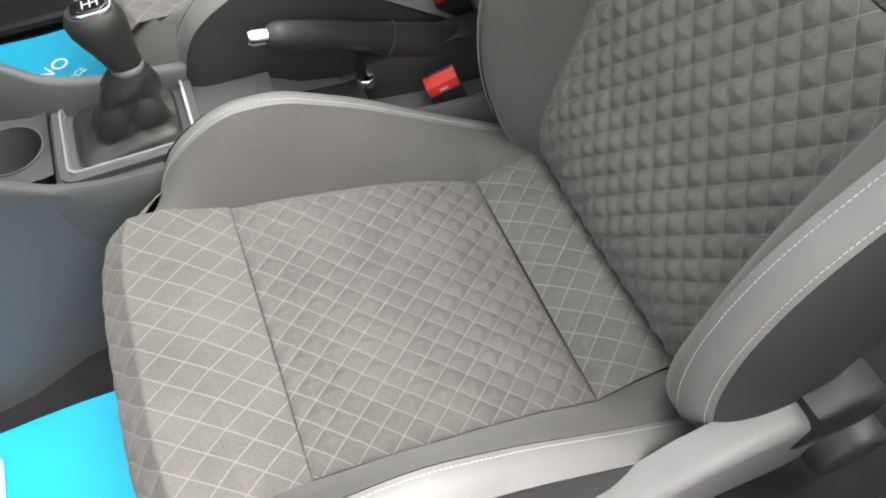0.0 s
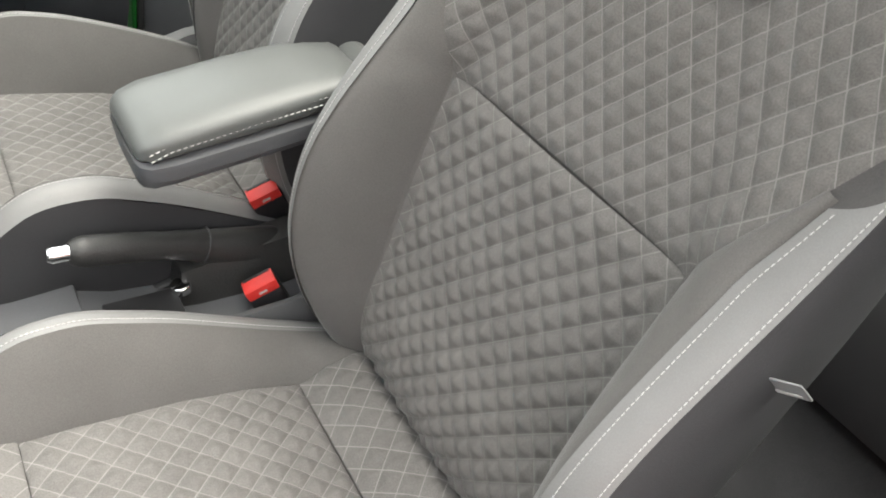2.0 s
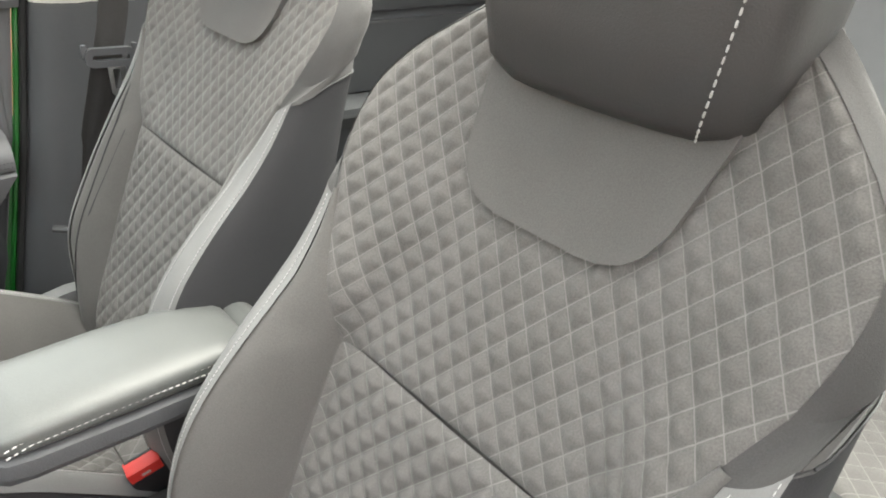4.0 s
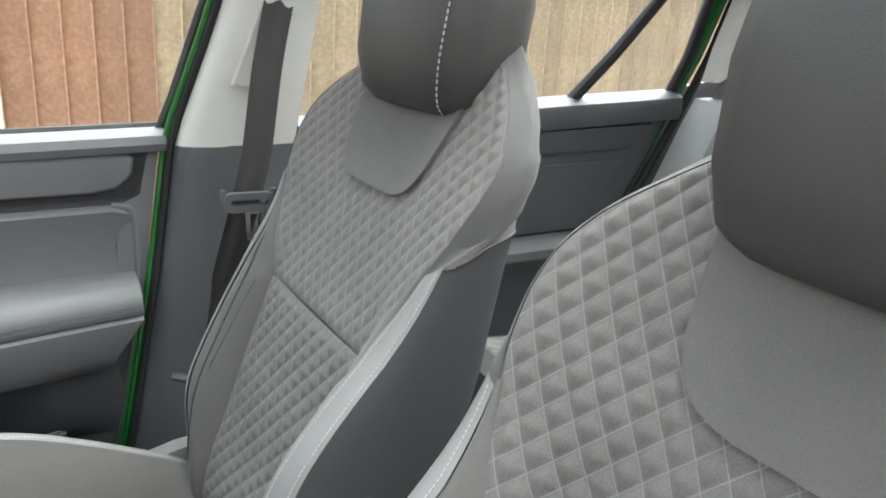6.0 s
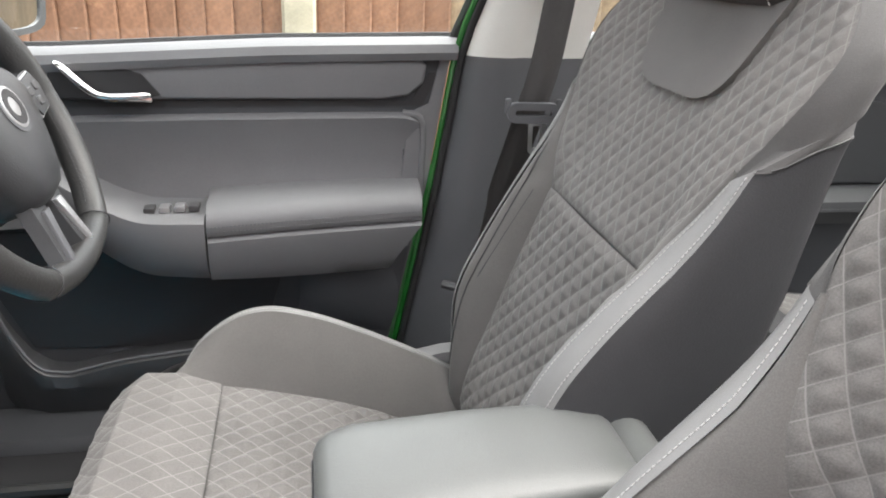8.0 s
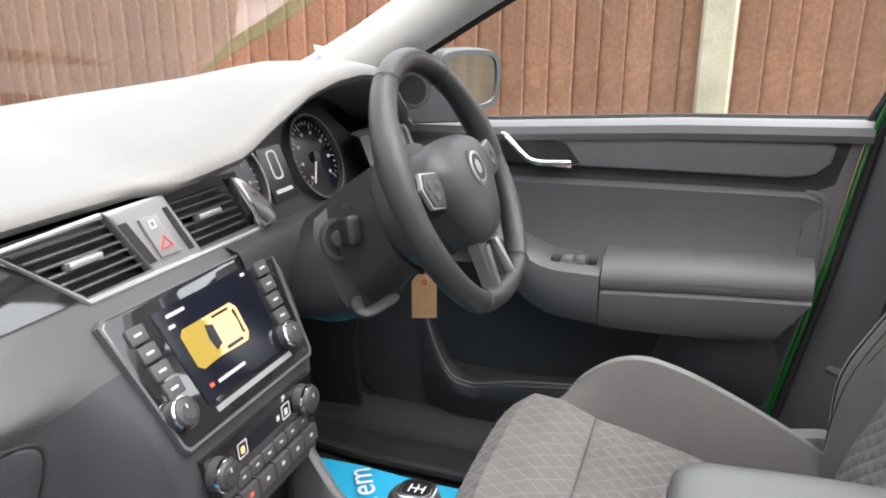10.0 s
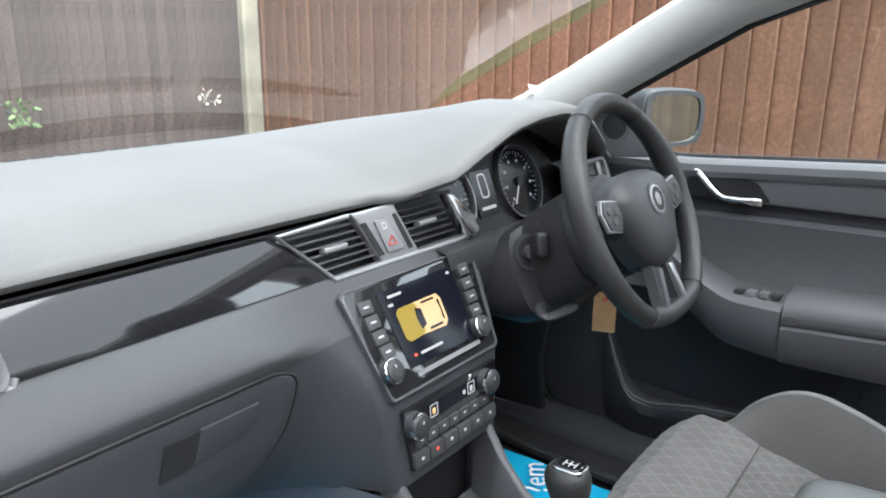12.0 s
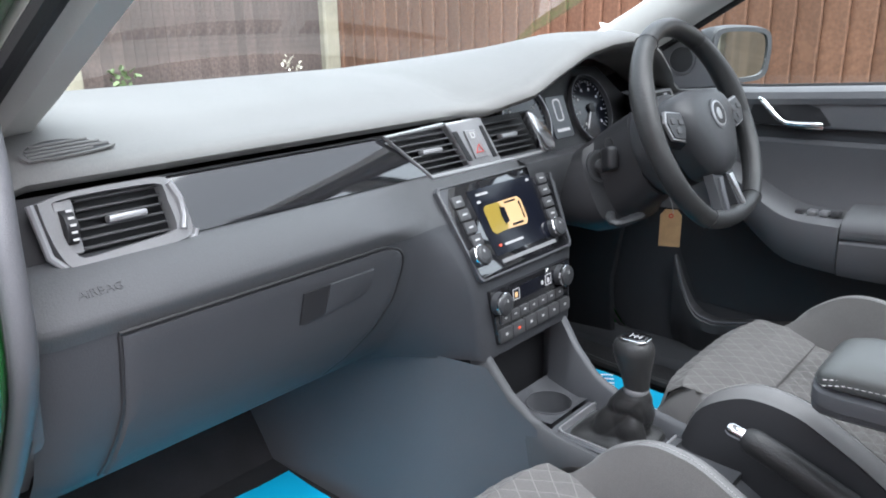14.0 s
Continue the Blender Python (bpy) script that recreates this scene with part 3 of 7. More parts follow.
def front_seat(name, label, worn=False):
    """Built about the middle plane y = 0, nose to -x."""
    seat = thing(name, (-0.3, 0.0, 0.31), label, "car seat", "front seats")
    push = 0.034 if worn else 0.0  # the driver's cushion sits further back
    slid = lambda shape: ([(v[0] + push, v[1], v[2]) for v in shape[0]], shape[1])
    grid = lambda n: [i / n for i in range(n + 1)]

    def low(u, v):
        z = 0.445 + (0.838 - 0.445) * v
        y = HALF * (2 * u - 1)
        return (back_x(y, z, worn) - 0.004 * math.cos(math.pi * (u - 0.5)), y, z), y, along_back(z)

    shape, uvs = quilt(grid(160), grid(190), low, (-1, 0, 0.3), (0.0312, 0.0372, 0.34, 0.41), 0.0050 if worn else 0.0074, 0.0015)
    back = part("backrest_lower_panel", shape, QUILT, seat, "quilted grey cloth", 60, uvs)

    def high(u, v):
        z = 0.838 + (1.20 - 0.838) * v
        y = quilt_edge(z) * (2 * u - 1)
        return (back_x(y, z, worn), y, z), y, along_back(z) + 0.012

    shape, uvs = quilt(grid(190), grid(170), high, (-1, 0, 0.3), (0.0272, 0.0345, 0.45, 0.42), 0.0036 if worn else 0.0052, 0.0015)
    part("backrest_upper_panel", shape, QUILT, seat, "quilted grey cloth", 60, uvs)

    part("backrest_core", sheet([[(back_x(y, z, worn) + 0.006, y, z) for y in np.linspace(-0.19, 0.19, 15)] for z in np.linspace(0.44, 1.0, 20)]), CLOTH, seat)
    rows = []
    for z in np.linspace(0.88, 0.99, 8):
        w = quilt_edge(z) - 0.004
        rows.append([(back_x(w * k, z, worn) + 0.008, w * k, z) for k in np.linspace(-1, 1, 15)])
    part("shoulder_core", sheet(rows), CLOTH, seat)
    # the plain shield under the headrest
    rows = []
    for i in range(25):
        z = 1.012 + (1.20 - 1.012) * (i / 24) ** 1.9
        w = lerp(z, (1.012, 1.015, 1.022, 1.034, 1.055, 1.12, 1.2), (0.045, 0.068, 0.086, 0.100, 0.112, 0.126, 0.13))
        rows.append([(back_x(w * k, z, worn) - 0.0098, w * k, z) for k in np.linspace(-1, 1, 19)])
    part("shield_panel", sheet(rows, 0.010, (1, 0, -0.3)), CLOTH, seat, "plain grey cloth")

    for side in (-1, 1):
        # inner faces of the side bolsters
        rows = []
        z_top = 0.972 if worn or side > 0 else 0.953  # where band and side meet the shoulder
        for z in np.linspace(0.405, z_top + 0.006, 46):
            y0 = (HALF if z < 0.838 else quilt_edge(z)) - 0.004
            y1 = max(back_wide(z), y0 + 0.001)
            bulge = lambda k: -0.010 * math.sin(math.pi * k)
            rows.append([(back_x(side * y, z, worn) + (bulge(k) if z < 0.84 else 0) + 0.006 * (1 - k) ** 4, side * y, z) for k, y in [(k, y0 + (y1 - y0) * k) for k in np.linspace(0, 1, 11)]])
        part("backrest_bolster", panel(rows if side < 0 else [r[::-1] for r in rows], 0.003), CLOTH, seat, "plain grey cloth")
        # pale band over the ridge
        zz = np.linspace(0.41, z_top, 48)
        bent = worn_shape(worn, side)
        inner = [(back_r(z, bent) if z < 0.93 else back_x(side * back_wide(z), z, worn), side * back_wide(z), z) for z in zz]
        outer = [band_outer(z, side, bent) for z in zz]
        rows = [[Vector(p).lerp(Vector(q), k) + Vector((-0.006, side * 0.004, 0)) * math.sin(math.pi * k) for k in np.linspace(0, 1, 7)] for p, q in zip(inner, outer)]
        part("bolster_band", sheet(rows if side > 0 else [r[::-1] for r in rows]), BAND, seat, "pale grey leatherette band")
        for k, path in ((0, [r[1] for r in rows]), (1, [r[5] for r in rows])):
            if k and side > 0:
                continue
            part("seam", stitches(path, lift=(-0.0007, side * 0.0004, 0)), THREAD, seat, "white stitched seam")
        z = z_top - 0.014
        band_end = [(back_x(side * quilt_edge(z), z, worn) + 0.002, side * (quilt_edge(z) - 0.003), z)] + [tuple(p) for p in rows[-1]]
        # side wall, rolled round the back
        rows = []
        for z in list(np.linspace(0.36, z_top, 26)) + list(np.linspace(band_outer(z_top, side, bent)[2] + 0.014, 1.20, 18)):
            if z <= z_top:
                d = band_outer(z, side, bent)
                d = (d[0], abs(d[1]), d[2])
            else:
                y = quilt_edge(z)
                d = (back_x(side * y, z, worn), y, z)
            rear = lerp(z, (0.36, 0.45, 0.6, 0.74, 0.86, 0.95, 1.01, 1.10, 1.16, 1.20), (-0.06, -0.035, 0.0, 0.042, 0.082, 0.103, 0.117, 0.148, 0.19, 0.205))
            wide = lerp(z, (0.36, 1.0, 1.05, 1.085, 1.12, 1.16, 1.20), (0.268, 0.274, 0.272, 0.264, 0.235, 0.186, 0.14))
            line = [Vector(d), Vector((d[0] + (rear - d[0]) * 0.15, (d[1] + wide) / 2 + 0.004, d[2])), Vector((d[0] + (rear - d[0]) * 0.45, wide + 0.004, z + 0.006 + 0.8 * (d[2] - z))), Vector((rear - 0.02, wide, z + 0.5 * (d[2] - z))), Vector((rear, wide - 0.02, z)), Vector((rear + 0.02, wide * 0.6, z)), Vector((rear + 0.03, 0, z))]
            line = curve_through([tuple(p) for p in line], 32)
            rows.append([(p[0], side * p[1], p[2]) for p in line])
        low_rows, high_rows = rows[:26], rows[26:]
        # the seam between side and shoulder climbs towards the back
        low_rows = [[(p[0], p[1], p[2] + 0.06 * smooth01((p[0] - q[0][0]) / 0.13) * smooth01((p[2] - 0.80) / 0.17)) for p in q] for q in low_rows]
        high_rows = [[(p[0], p[1], p[2] + 0.06 * smooth01((p[0] - q[0][0]) / 0.13) * (1 - smooth01((p[2] - 0.98) / 0.18))) for p in q] for q in high_rows]
        high_rows = [[(p[0] - 0.001, p[1] + side * 0.0015, p[2] - 0.002) for p in curve_through(band_end[:-1] + low_rows[-1], 32)]] + high_rows
        part("side_seam", tube([(p[0], p[1] + side * 0.001, p[2]) for p in low_rows[-1][1:17]], 0.0012, 5), BLACK, seat)
        part("backrest_side", sheet(low_rows if side > 0 else [r[::-1] for r in low_rows]), SIDE, seat, "dark grey leatherette side")
        part("shoulder_side", sheet(high_rows if side > 0 else [r[::-1] for r in high_rows]), SHOULDER, seat, "plain grey shoulder")

    # cushion
    def front_pad(u, v):
        y = (HALF + 0.012) * (2 * u - 1) * lerp(v, (0, 0.35, 1), (1.03, 1.02, 1.0))
        x = lerp(v, (0, 0.22, 0.42, 1), (-0.706, -0.700, -0.672, -0.5392))
        z = lerp(x, X_CUSH, Z_CUSH) if v > 0.3 else lerp(v, (0, 0.22, 0.3), (0.40, 0.495, lerp(lerp(0.3, (0.22, 0.42), (-0.700, -0.672)), X_CUSH, Z_CUSH)))
        x += (0.030 * abs(2 * u - 1) ** 4 - 0.008) * (1 - v)
        return (x, y, z), y, v * 0.27

    def seat_pad(u, v):
        y = HALF * (2 * u - 1)
        x = -0.5388 + (-0.2295 + 0.5388) * v
        return (x, y, lerp(x, X_CUSH, Z_CUSH) - 0.006 * math.cos(math.pi * (u - 0.5))), y, x * 1.04

    def rear_pad(u, v):
        y = HALF * (2 * u - 1)
        x = -0.2291 + (-0.128 + 0.2291) * v
        return (x, y, lerp(x, X_CUSH, Z_CUSH)), y, x * 1.04

    for fn, nu, nv, cell in ((front_pad, 130, 110, (0.0335, 0.0500, 0.36, 0.27)), (seat_pad, 160, 150, (0.0312, 0.0357, 0.34, 0.31)), (rear_pad, 140, 50, (0.0350, 0.0410, 0.34, 0.1))):
        shape, uvs = quilt(grid(nu), grid(nv), fn, (-0.2, 0, 1), cell, 0.0020 if fn is front_pad else 0.0076 if fn is seat_pad else 0.0046, 0.0015)
        part("cushion_panel", slid(shape), QUILT, seat, "quilted grey cloth", 60, uvs)
    part("cushion_core", slid(loft([[(x, y, z) for y, z in ((-0.16, 0.33), (0.16, 0.33), (0.16, top - 0.012), (0.0, top - 0.012), (-0.16, top - 0.012))] for x, top in [(q, lerp(q, X_CUSH, Z_CUSH)) for q in np.linspace(-0.68, -0.13, 24)] + [(0.0, 0.42)]])), CLOTH, seat)
    for side in (-1, 1):
        xs = np.linspace(-0.70, -0.105, 46)
        rows = []
        for x in xs:
            top, base = ridge(x, worn and side > 0), lerp(x, X_CUSH, Z_CUSH) - 0.006
            y0 = (HALF + 0.012) * lerp(x, (-0.70, -0.65, -0.54), (1.03, 1.02, 1.0)) - 0.012 if x < -0.54 else HALF
            y1 = lerp(x, (-0.7, -0.62, -0.5, -0.1), (0.205, 0.218, 0.225, 0.225))
            rows.append([(x + 0.036 * (0.5 + 0.5 * k) * smooth01((-0.57 - x) / 0.13), side * (y0 + (y1 - y0) * k), base + (top - base) * (k ** 0.8) + 0.008 * math.sin(math.pi * k)) for k in np.linspace(0, 1, 10)])
        part("cushion_bolster", slid(panel(rows if side > 0 else [r[::-1] for r in rows], 0.0008)), CLOTH, seat, "plain grey cloth")
        rows = []
        for x, r in zip(xs, rows_top(xs, side, worn and side > 0)):
            rows.append(r)
        part("cushion_band", slid(sheet(rows if side > 0 else [r[::-1] for r in rows])), BAND, seat, "pale grey leatherette band")
        part("seam", slid(stitches([r[1] for r in rows], lift=(0, 0, 0.0007))), THREAD, seat, "white stitched seam")
        rows = []
        for x, r in zip(xs, rows_top(xs, side, worn and side > 0)):
            y, z = abs(r[-1][1]), r[-1][2]
            low_z = lerp(x, (-0.70, -0.66, -0.5), (0.40, 0.36, 0.34))
            rows.append([(r[-1][0] - (0.004 if k == 0 else 0), side * (y + 0.012 * math.sin(math.pi * min(k * 0.9, 1))), z + (low_z - z) * k) for k in np.linspace(0, 1, 9)])
        part("cushion_side", slid(sheet(rows if side > 0 else [r[::-1] for r in rows])), SIDE, seat, "dark grey leatherette side")
        nose = ((-0.704, 0.13), (-0.703, 0.165), (-0.694, 0.192), (-0.676, 0.216), (-0.652, 0.236), (-0.62, 0.250))
        lean = lambda q: 0.006 * (q < 0.37) + 0.055 * max(0.0, (q - 0.455) / 0.095) ** 2
        part("front_corner", slid(sheet([[(x + lean(q), side * (y - 0.35 * lean(q)), q) for x, y in (nose if side < 0 else nose[::-1])] for q in np.linspace(0.36, 0.552, 12)])), CLOTH, seat, "plain grey cloth")

    # headrest
    rings = []
    for z, x0, x1, w in ((1.112, 0.125, 0.155, 0.10), (1.117, 0.098, 0.17, 0.122), (1.135, 0.082, 0.182, 0.134), (1.18, 0.076, 0.195, 0.144), (1.25, 0.084, 0.202, 0.149), (1.31, 0.098, 0.202, 0.144), (1.345, 0.114, 0.19, 0.130), (1.358, 0.135, 0.175, 0.10)):
        ring_pts = []
        for a in np.linspace(0, 2 * math.pi, 36, endpoint=False):
            c, s = math.cos(a), math.sin(a)
            k = (abs(c) ** 5 + abs(s) ** 5) ** (-1 / 5)
            ring_pts.append(((x0 + x1) / 2 + (x1 - x0) / 2 * c * k + 0.012 * (s * k) ** 2, w * s * k, z))
        rings.append(ring_pts)
    head = part("headrest", loft(rings), HEAD, seat, "near black leatherette headrest", 55)
    for side in (-1, 1):
        if side > 0:
            part("post", tube([(0.17, side * 0.06, 1.08), (0.165, side * 0.06, 1.20)], 0.007), CHROME, head, "chrome post")
            continue
        path = curve_through([tuple(Vector(r[14 if side > 0 else 22]) + Vector((-0.0015, side * 0.001, 0))) for r in rings[1:7]], 60)
        part("seam", stitches(path, 0.005, 0.003, 0.0012), THREAD, head, "white stitched seam")
        part("post", tube([(0.17, side * 0.06, 1.08), (0.165, side * 0.06, 1.20)], 0.007), CHROME, head, "chrome post")
    if worn:  # creases pressed into the outer bolster, their shade drawn as thin dark bars
        for off, z0, z1 in ((0.74, 0.53, 0.90), (0.50, 0.68, 0.84)):
            pts = []
            for z in np.linspace(z0, z1, 14):
                k = off - 0.25 * (z - z0) / (z1 - z0)
                y = HALF + (back_wide(z) - HALF) * k
                pts.append((back_x(y, z, True) - 0.0138 * math.sin(math.pi * k), y, z))
            part("crease", tube(pts, [0.0004] + [0.0014] * 12 + [0.0004], 6), SIDE, seat, "crease in the worn bolster, its shade drawn as a dark line")
    # runners, side cover and recliner
    for side in (-1, 1):
        part("runner", box(-0.62, -0.02, side * 0.19 - 0.02, side * 0.19 + 0.02, 0.312, 0.345, 0.005), BLACK, seat)
        if side == (1 if worn else -1):
            shell = [(-0.56, 0.36), (-0.05, 0.36), (0.02, 0.40), (0.02, 0.47), (-0.03, 0.505), (-0.085, 0.520), (-0.15, 0.517), (-0.205, 0.505), (-0.235, 0.485), (-0.27, 0.462), (-0.40, 0.44), (-0.50, 0.42)]
            fm = basis((0, 0.258 * side, 0), (side * -1, 0, 0), (0, 0, 1))
            part("side_cover", slab([(-side * x, z) for x, z in shell][::-side], 0.042, 0.016, 4, fm), SATIN_PLASTIC, seat, "grey grained plastic side cover")
            part("recliner_bracket", slab([(-side * x, z) for x, z in ((-0.088, 0.455), (0.005, 0.445), (0.024, 0.470), (0.012, 0.512), (-0.03, 0.532), (-0.082, 0.532))][::-side], 0.046, 0.014, 3, fm), BLACK, seat, "dark recliner cover")
            continue
        cover = [(-0.56, 0.36), (-0.40, 0.345), (-0.05, 0.36), (0.02, 0.42), (0.03, 0.475), (-0.02, 0.50), (-0.14, 0.485), (-0.30, 0.452), (-0.50, 0.43)]
        fm = basis((0, 0.262 * side, 0), (side * -1, 0, 0), (0, 0, 1))
        part("side_cover", slab([(-side * x, z) for x, z in cover][::-side], 0.022, 0.008, 3, fm), DARK, seat, "dark plastic side cover")
    part("recliner_knob", slab(circle(0.044, 28, 0.0, 0.405), 0.035, 0.01, 3, basis((0.0, -0.292, 0), (1, 0, 0), (0, 0, 1))), DARK, seat)
    part("height_lever", slab(rounded(0.16, 0.03, 0.012, 4, -0.33, 0.385), 0.02, 0.006, 2, basis((0.0, -0.298, 0), (1, 0, 0), (0, 0, 1))), DARK, seat)
    if not worn:
        tag_m = basis((-0.040, -0.282, 0.842), (0.60, -0.10, -0.70), (0.35, -0.85, 0.30))
        tag = part("side_tag", slab(rounded(0.038, 0.028, 0.002, 2), 0.0015, 0.0004, 1, tag_m), SATIN_PLASTIC, seat, "small grey cloth tag")
        part("print", slab(rounded(0.005, 0.018, 0.001, 2, 0.010, 0), 0.0006, 0, 1, tag_m @ Matrix.Translation((0, 0, 0.0015))), MARK, tag, "white printed bar")
    return seat


def ridge(x, worn):
    """Height of the cushion's side ridge."""
    if worn:
        return soft(x, (-0.705, -0.66, -0.605, -0.545, -0.478, -0.394, -0.30, -0.20, -0.10), (0.43, 0.48, 0.545, 0.607, 0.631, 0.61, 0.569, 0.518, 0.45), 0.03)
    return soft(x, X_EDGE, Z_EDGE, 0.02)


def rows_top(xs, side, worn):
    """The pale band over the cushion's side ridge."""
    out = []
    for x in xs:
        z = ridge(x, worn)
        y1 = lerp(x, (-0.7, -0.62, -0.5, -0.1), (0.205, 0.218, 0.225, 0.225))
        y2 = lerp(x, (-0.7, -0.6, -0.45, -0.1), (0.250, 0.256, 0.260, 0.258))
        out.append([(x + (0.036 + 0.02 * k) * smooth01((-0.57 - x) / 0.13), side * (y1 + (y2 - y1) * k), z + 0.004 * math.sin(math.pi * k) - 0.012 * k * k) for k in np.linspace(0, 1, 7)])
    return out


seat_a = front_seat("front_seat", "grey quilted cloth front seat with pale grey bolster bands")
seat_a.location = Vector((-0.3, -0.335, 0.31)) * UNIT
seat_b = front_seat("front_seat", "grey quilted driver's seat with a worn outer bolster", True)
seat_b.location = Vector((-0.265, 0.330, 0.34)) * UNIT


# ---- pillars and doors ----
def pillar(side):
    name = "trim_pillar_%s" % ("right" if side > 0 else "left")
    b = thing(name, (0.0, side * 0.78, 0.42), "centre pillar trim, dark grey below and cream above", "pillar trim", kind="structure")
    xf = lambda z: lerp(z, (0.38, 0.77, 1.04, 1.22, 1.47), (-0.172, -0.100, -0.060, -0.003, 0.055))
    xr = lambda z: lerp(z, (0.38, 0.6, 1.02, 1.27, 1.47), (0.26, 0.2, 0.17, 0.185, 0.2))
    yy = lambda z: lerp(z, (0.38, 1.02, 1.27, 1.47), (0.785, 0.775, 0.705, 0.615))
    row = lambda z, d=0.0: [(xf(z) + (xr(z) - xf(z)) * k, side * (yy(z) + e - d), z) for k, e in ((0, 0.035), (0.06, 0.008), (0.16, -0.004), (0.34, -0.010), (0.42, 0.0), (0.75, 0.0), (0.93, 0.008), (1, 0.05))]
    part("lower_cover", sheet([row(z) for z in np.linspace(0.38, 1.02, 12)] if side > 0 else [row(z)[::-1] for z in np.linspace(0.38, 1.02, 12)]), HARD, b, "dark grey plastic")
    up = [row(z, 0.004) for z in np.linspace(1.018, 1.47, 12)]
    cover = part("upper_cover", sheet(up if side > 0 else [r[::-1] for r in up]), CREAM, b, "cream trim")
    part("slider_panel", loft([[(xf(z) + 0.055, side * (yy(z) - 0.012), z), (xf(z) + 0.058, side * (yy(z) - 0.019), z), (xf(z) + 0.12, side * (yy(z) - 0.019), z), (xf(z) + 0.123, side * (yy(z) - 0.008), z)] for z in (1.128, 1.132, 1.2, 1.3, 1.42)]), CREAM, cover)
    part("painted_edge", tube([(xf(z) - 0.012, side * (yy(z) + 0.03), z) for z in np.linspace(0.38, 1.47, 20)], 0.0065, 8), GREEN, b, "green painted edge")
    part("door_seal", tube([(xf(z) - 0.002, side * (yy(z) + 0.022), z) for z in np.linspace(0.38, 1.47, 20)], 0.007, 8), RUBBER, b, "black rubber seal")
    return b


for side in (-1, 1):
    pillar(side)


def on_door(y=0.80):
    return basis((0, y, 0), (1, 0, 0), (0, 0, 1))


def front_door():
    """The closed driver's door seen from inside; outlines are in (x, z)."""
    d = thing("door_1", (-0.5, 0.82, 0.40), "closed driver's door with grey plastic lining and armrest", "car door", kind="structure")
    belt = lambda x: lerp(x, (-1.05, -0.75, -0.39, -0.07), (1.008, 1.012, 1.034, 1.044))
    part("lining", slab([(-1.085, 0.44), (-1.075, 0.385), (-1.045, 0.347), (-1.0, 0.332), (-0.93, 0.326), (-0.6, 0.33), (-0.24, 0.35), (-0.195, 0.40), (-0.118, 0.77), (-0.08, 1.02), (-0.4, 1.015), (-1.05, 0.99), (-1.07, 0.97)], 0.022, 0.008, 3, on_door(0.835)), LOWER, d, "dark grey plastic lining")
    part("lining_gap", tube(curve_through([(x, 0.812, z) for x, z in ((-1.088, 0.60), (-1.090, 0.44), (-1.08, 0.382), (-1.047, 0.342), (-1.0, 0.327), (-0.93, 0.321), (-0.6, 0.325), (-0.24, 0.345))], 30), 0.0055, 6), RUBBER, d, "black rubber door seal")
    part("outer_skin", box(-1.34, -0.10, 0.868, 0.892, 0.24, 0.985, 0.006), GREEN, d, "green painted outer skin")
    part("rear_lining", slab([(-0.185, 0.66), (-0.150, 0.655), (-0.118, 0.775), (-0.082, 1.015), (-0.100, 1.012), (-0.118, 0.93), (-0.155, 0.912), (-0.165, 0.79)], 0.003, 0.001, 1, on_door(0.8128)), DOOR, d, "grey rear edge of the lining")
    xs = np.linspace(-1.04, -0.072, 30)
    part("belt_rail", loft([[(x, y, belt(x) + z) for y, z in ((0.795, -0.035), (0.790, -0.022), (0.795, -0.008), (0.81, 0.0), (0.835, 0.001), (0.85, -0.004), (0.85, -0.04))] for x in xs]), DOOR, d, "soft grey top rail")
    part("waist_seal", loft([[(x, y, belt(x) + z) for y, z in ((0.848, -0.01), (0.851, 0.006), (0.860, 0.006), (0.862, -0.02))] for x in xs]), RUBBER, d)
    upper = [(-1.03, 0.93), (-0.2, 0.938), (-0.155, 0.945), (-0.13, 0.968), (-0.125, 0.998), (-0.135, 1.006), (-0.40, 1.0), (-1.03, 0.975)]
    panel_up = part("upper_panel", slab(upper, 0.014, 0.006, 3, on_door(0.815)), DOOR, d, "grey upper panel")
    part("shadow_gap", slab([(-1.03, 0.916), (-0.13, 0.926), (-0.1, 0.985), (-0.12, 0.985), (-0.15, 0.934), (-1.03, 0.926)], 0.004, 0, 1, on_door(0.8152)), BLACK, d)
    # the padded middle falls back towards its lower edge
    rows = []
    for x in np.linspace(-1.03, -0.128, 26):
        corner = smooth01((x + 0.17) / 0.045)
        top = 0.912 - 0.012 * corner + lerp(x, (-1.0, -0.7, -0.4, -0.13), (-0.03, -0.006, 0.0, 0.004))
        bot = lerp(x, (-1.0, -0.72, -0.60, -0.5, -0.128), (0.70, 0.715, 0.74, 0.76, 0.775))
        rows.append([(x, y + 0.012 * corner, z) for y, z in ((0.817, top), (0.803, top - 0.003), (0.797, top - 0.009), (0.803, top - 0.03), (0.812, (top + bot) / 2), (0.812, bot + 0.03), (0.803, bot))])
    part("padded_panel", sheet([r[::-1] for r in rows]), DOOR, d, "padded grey panel")
    part("padded_edge", tube(curve_through([(x, 0.812, z) for x, z in ((-0.128, 0.775), (-0.127, 0.86), (-0.1275, 0.885), (-0.132, 0.901), (-0.142, 0.909), (-0.165, 0.912))], 20), 0.007, 8), DOOR, d)
    # armrest: a padded lid over a box
    rows, base = [], []
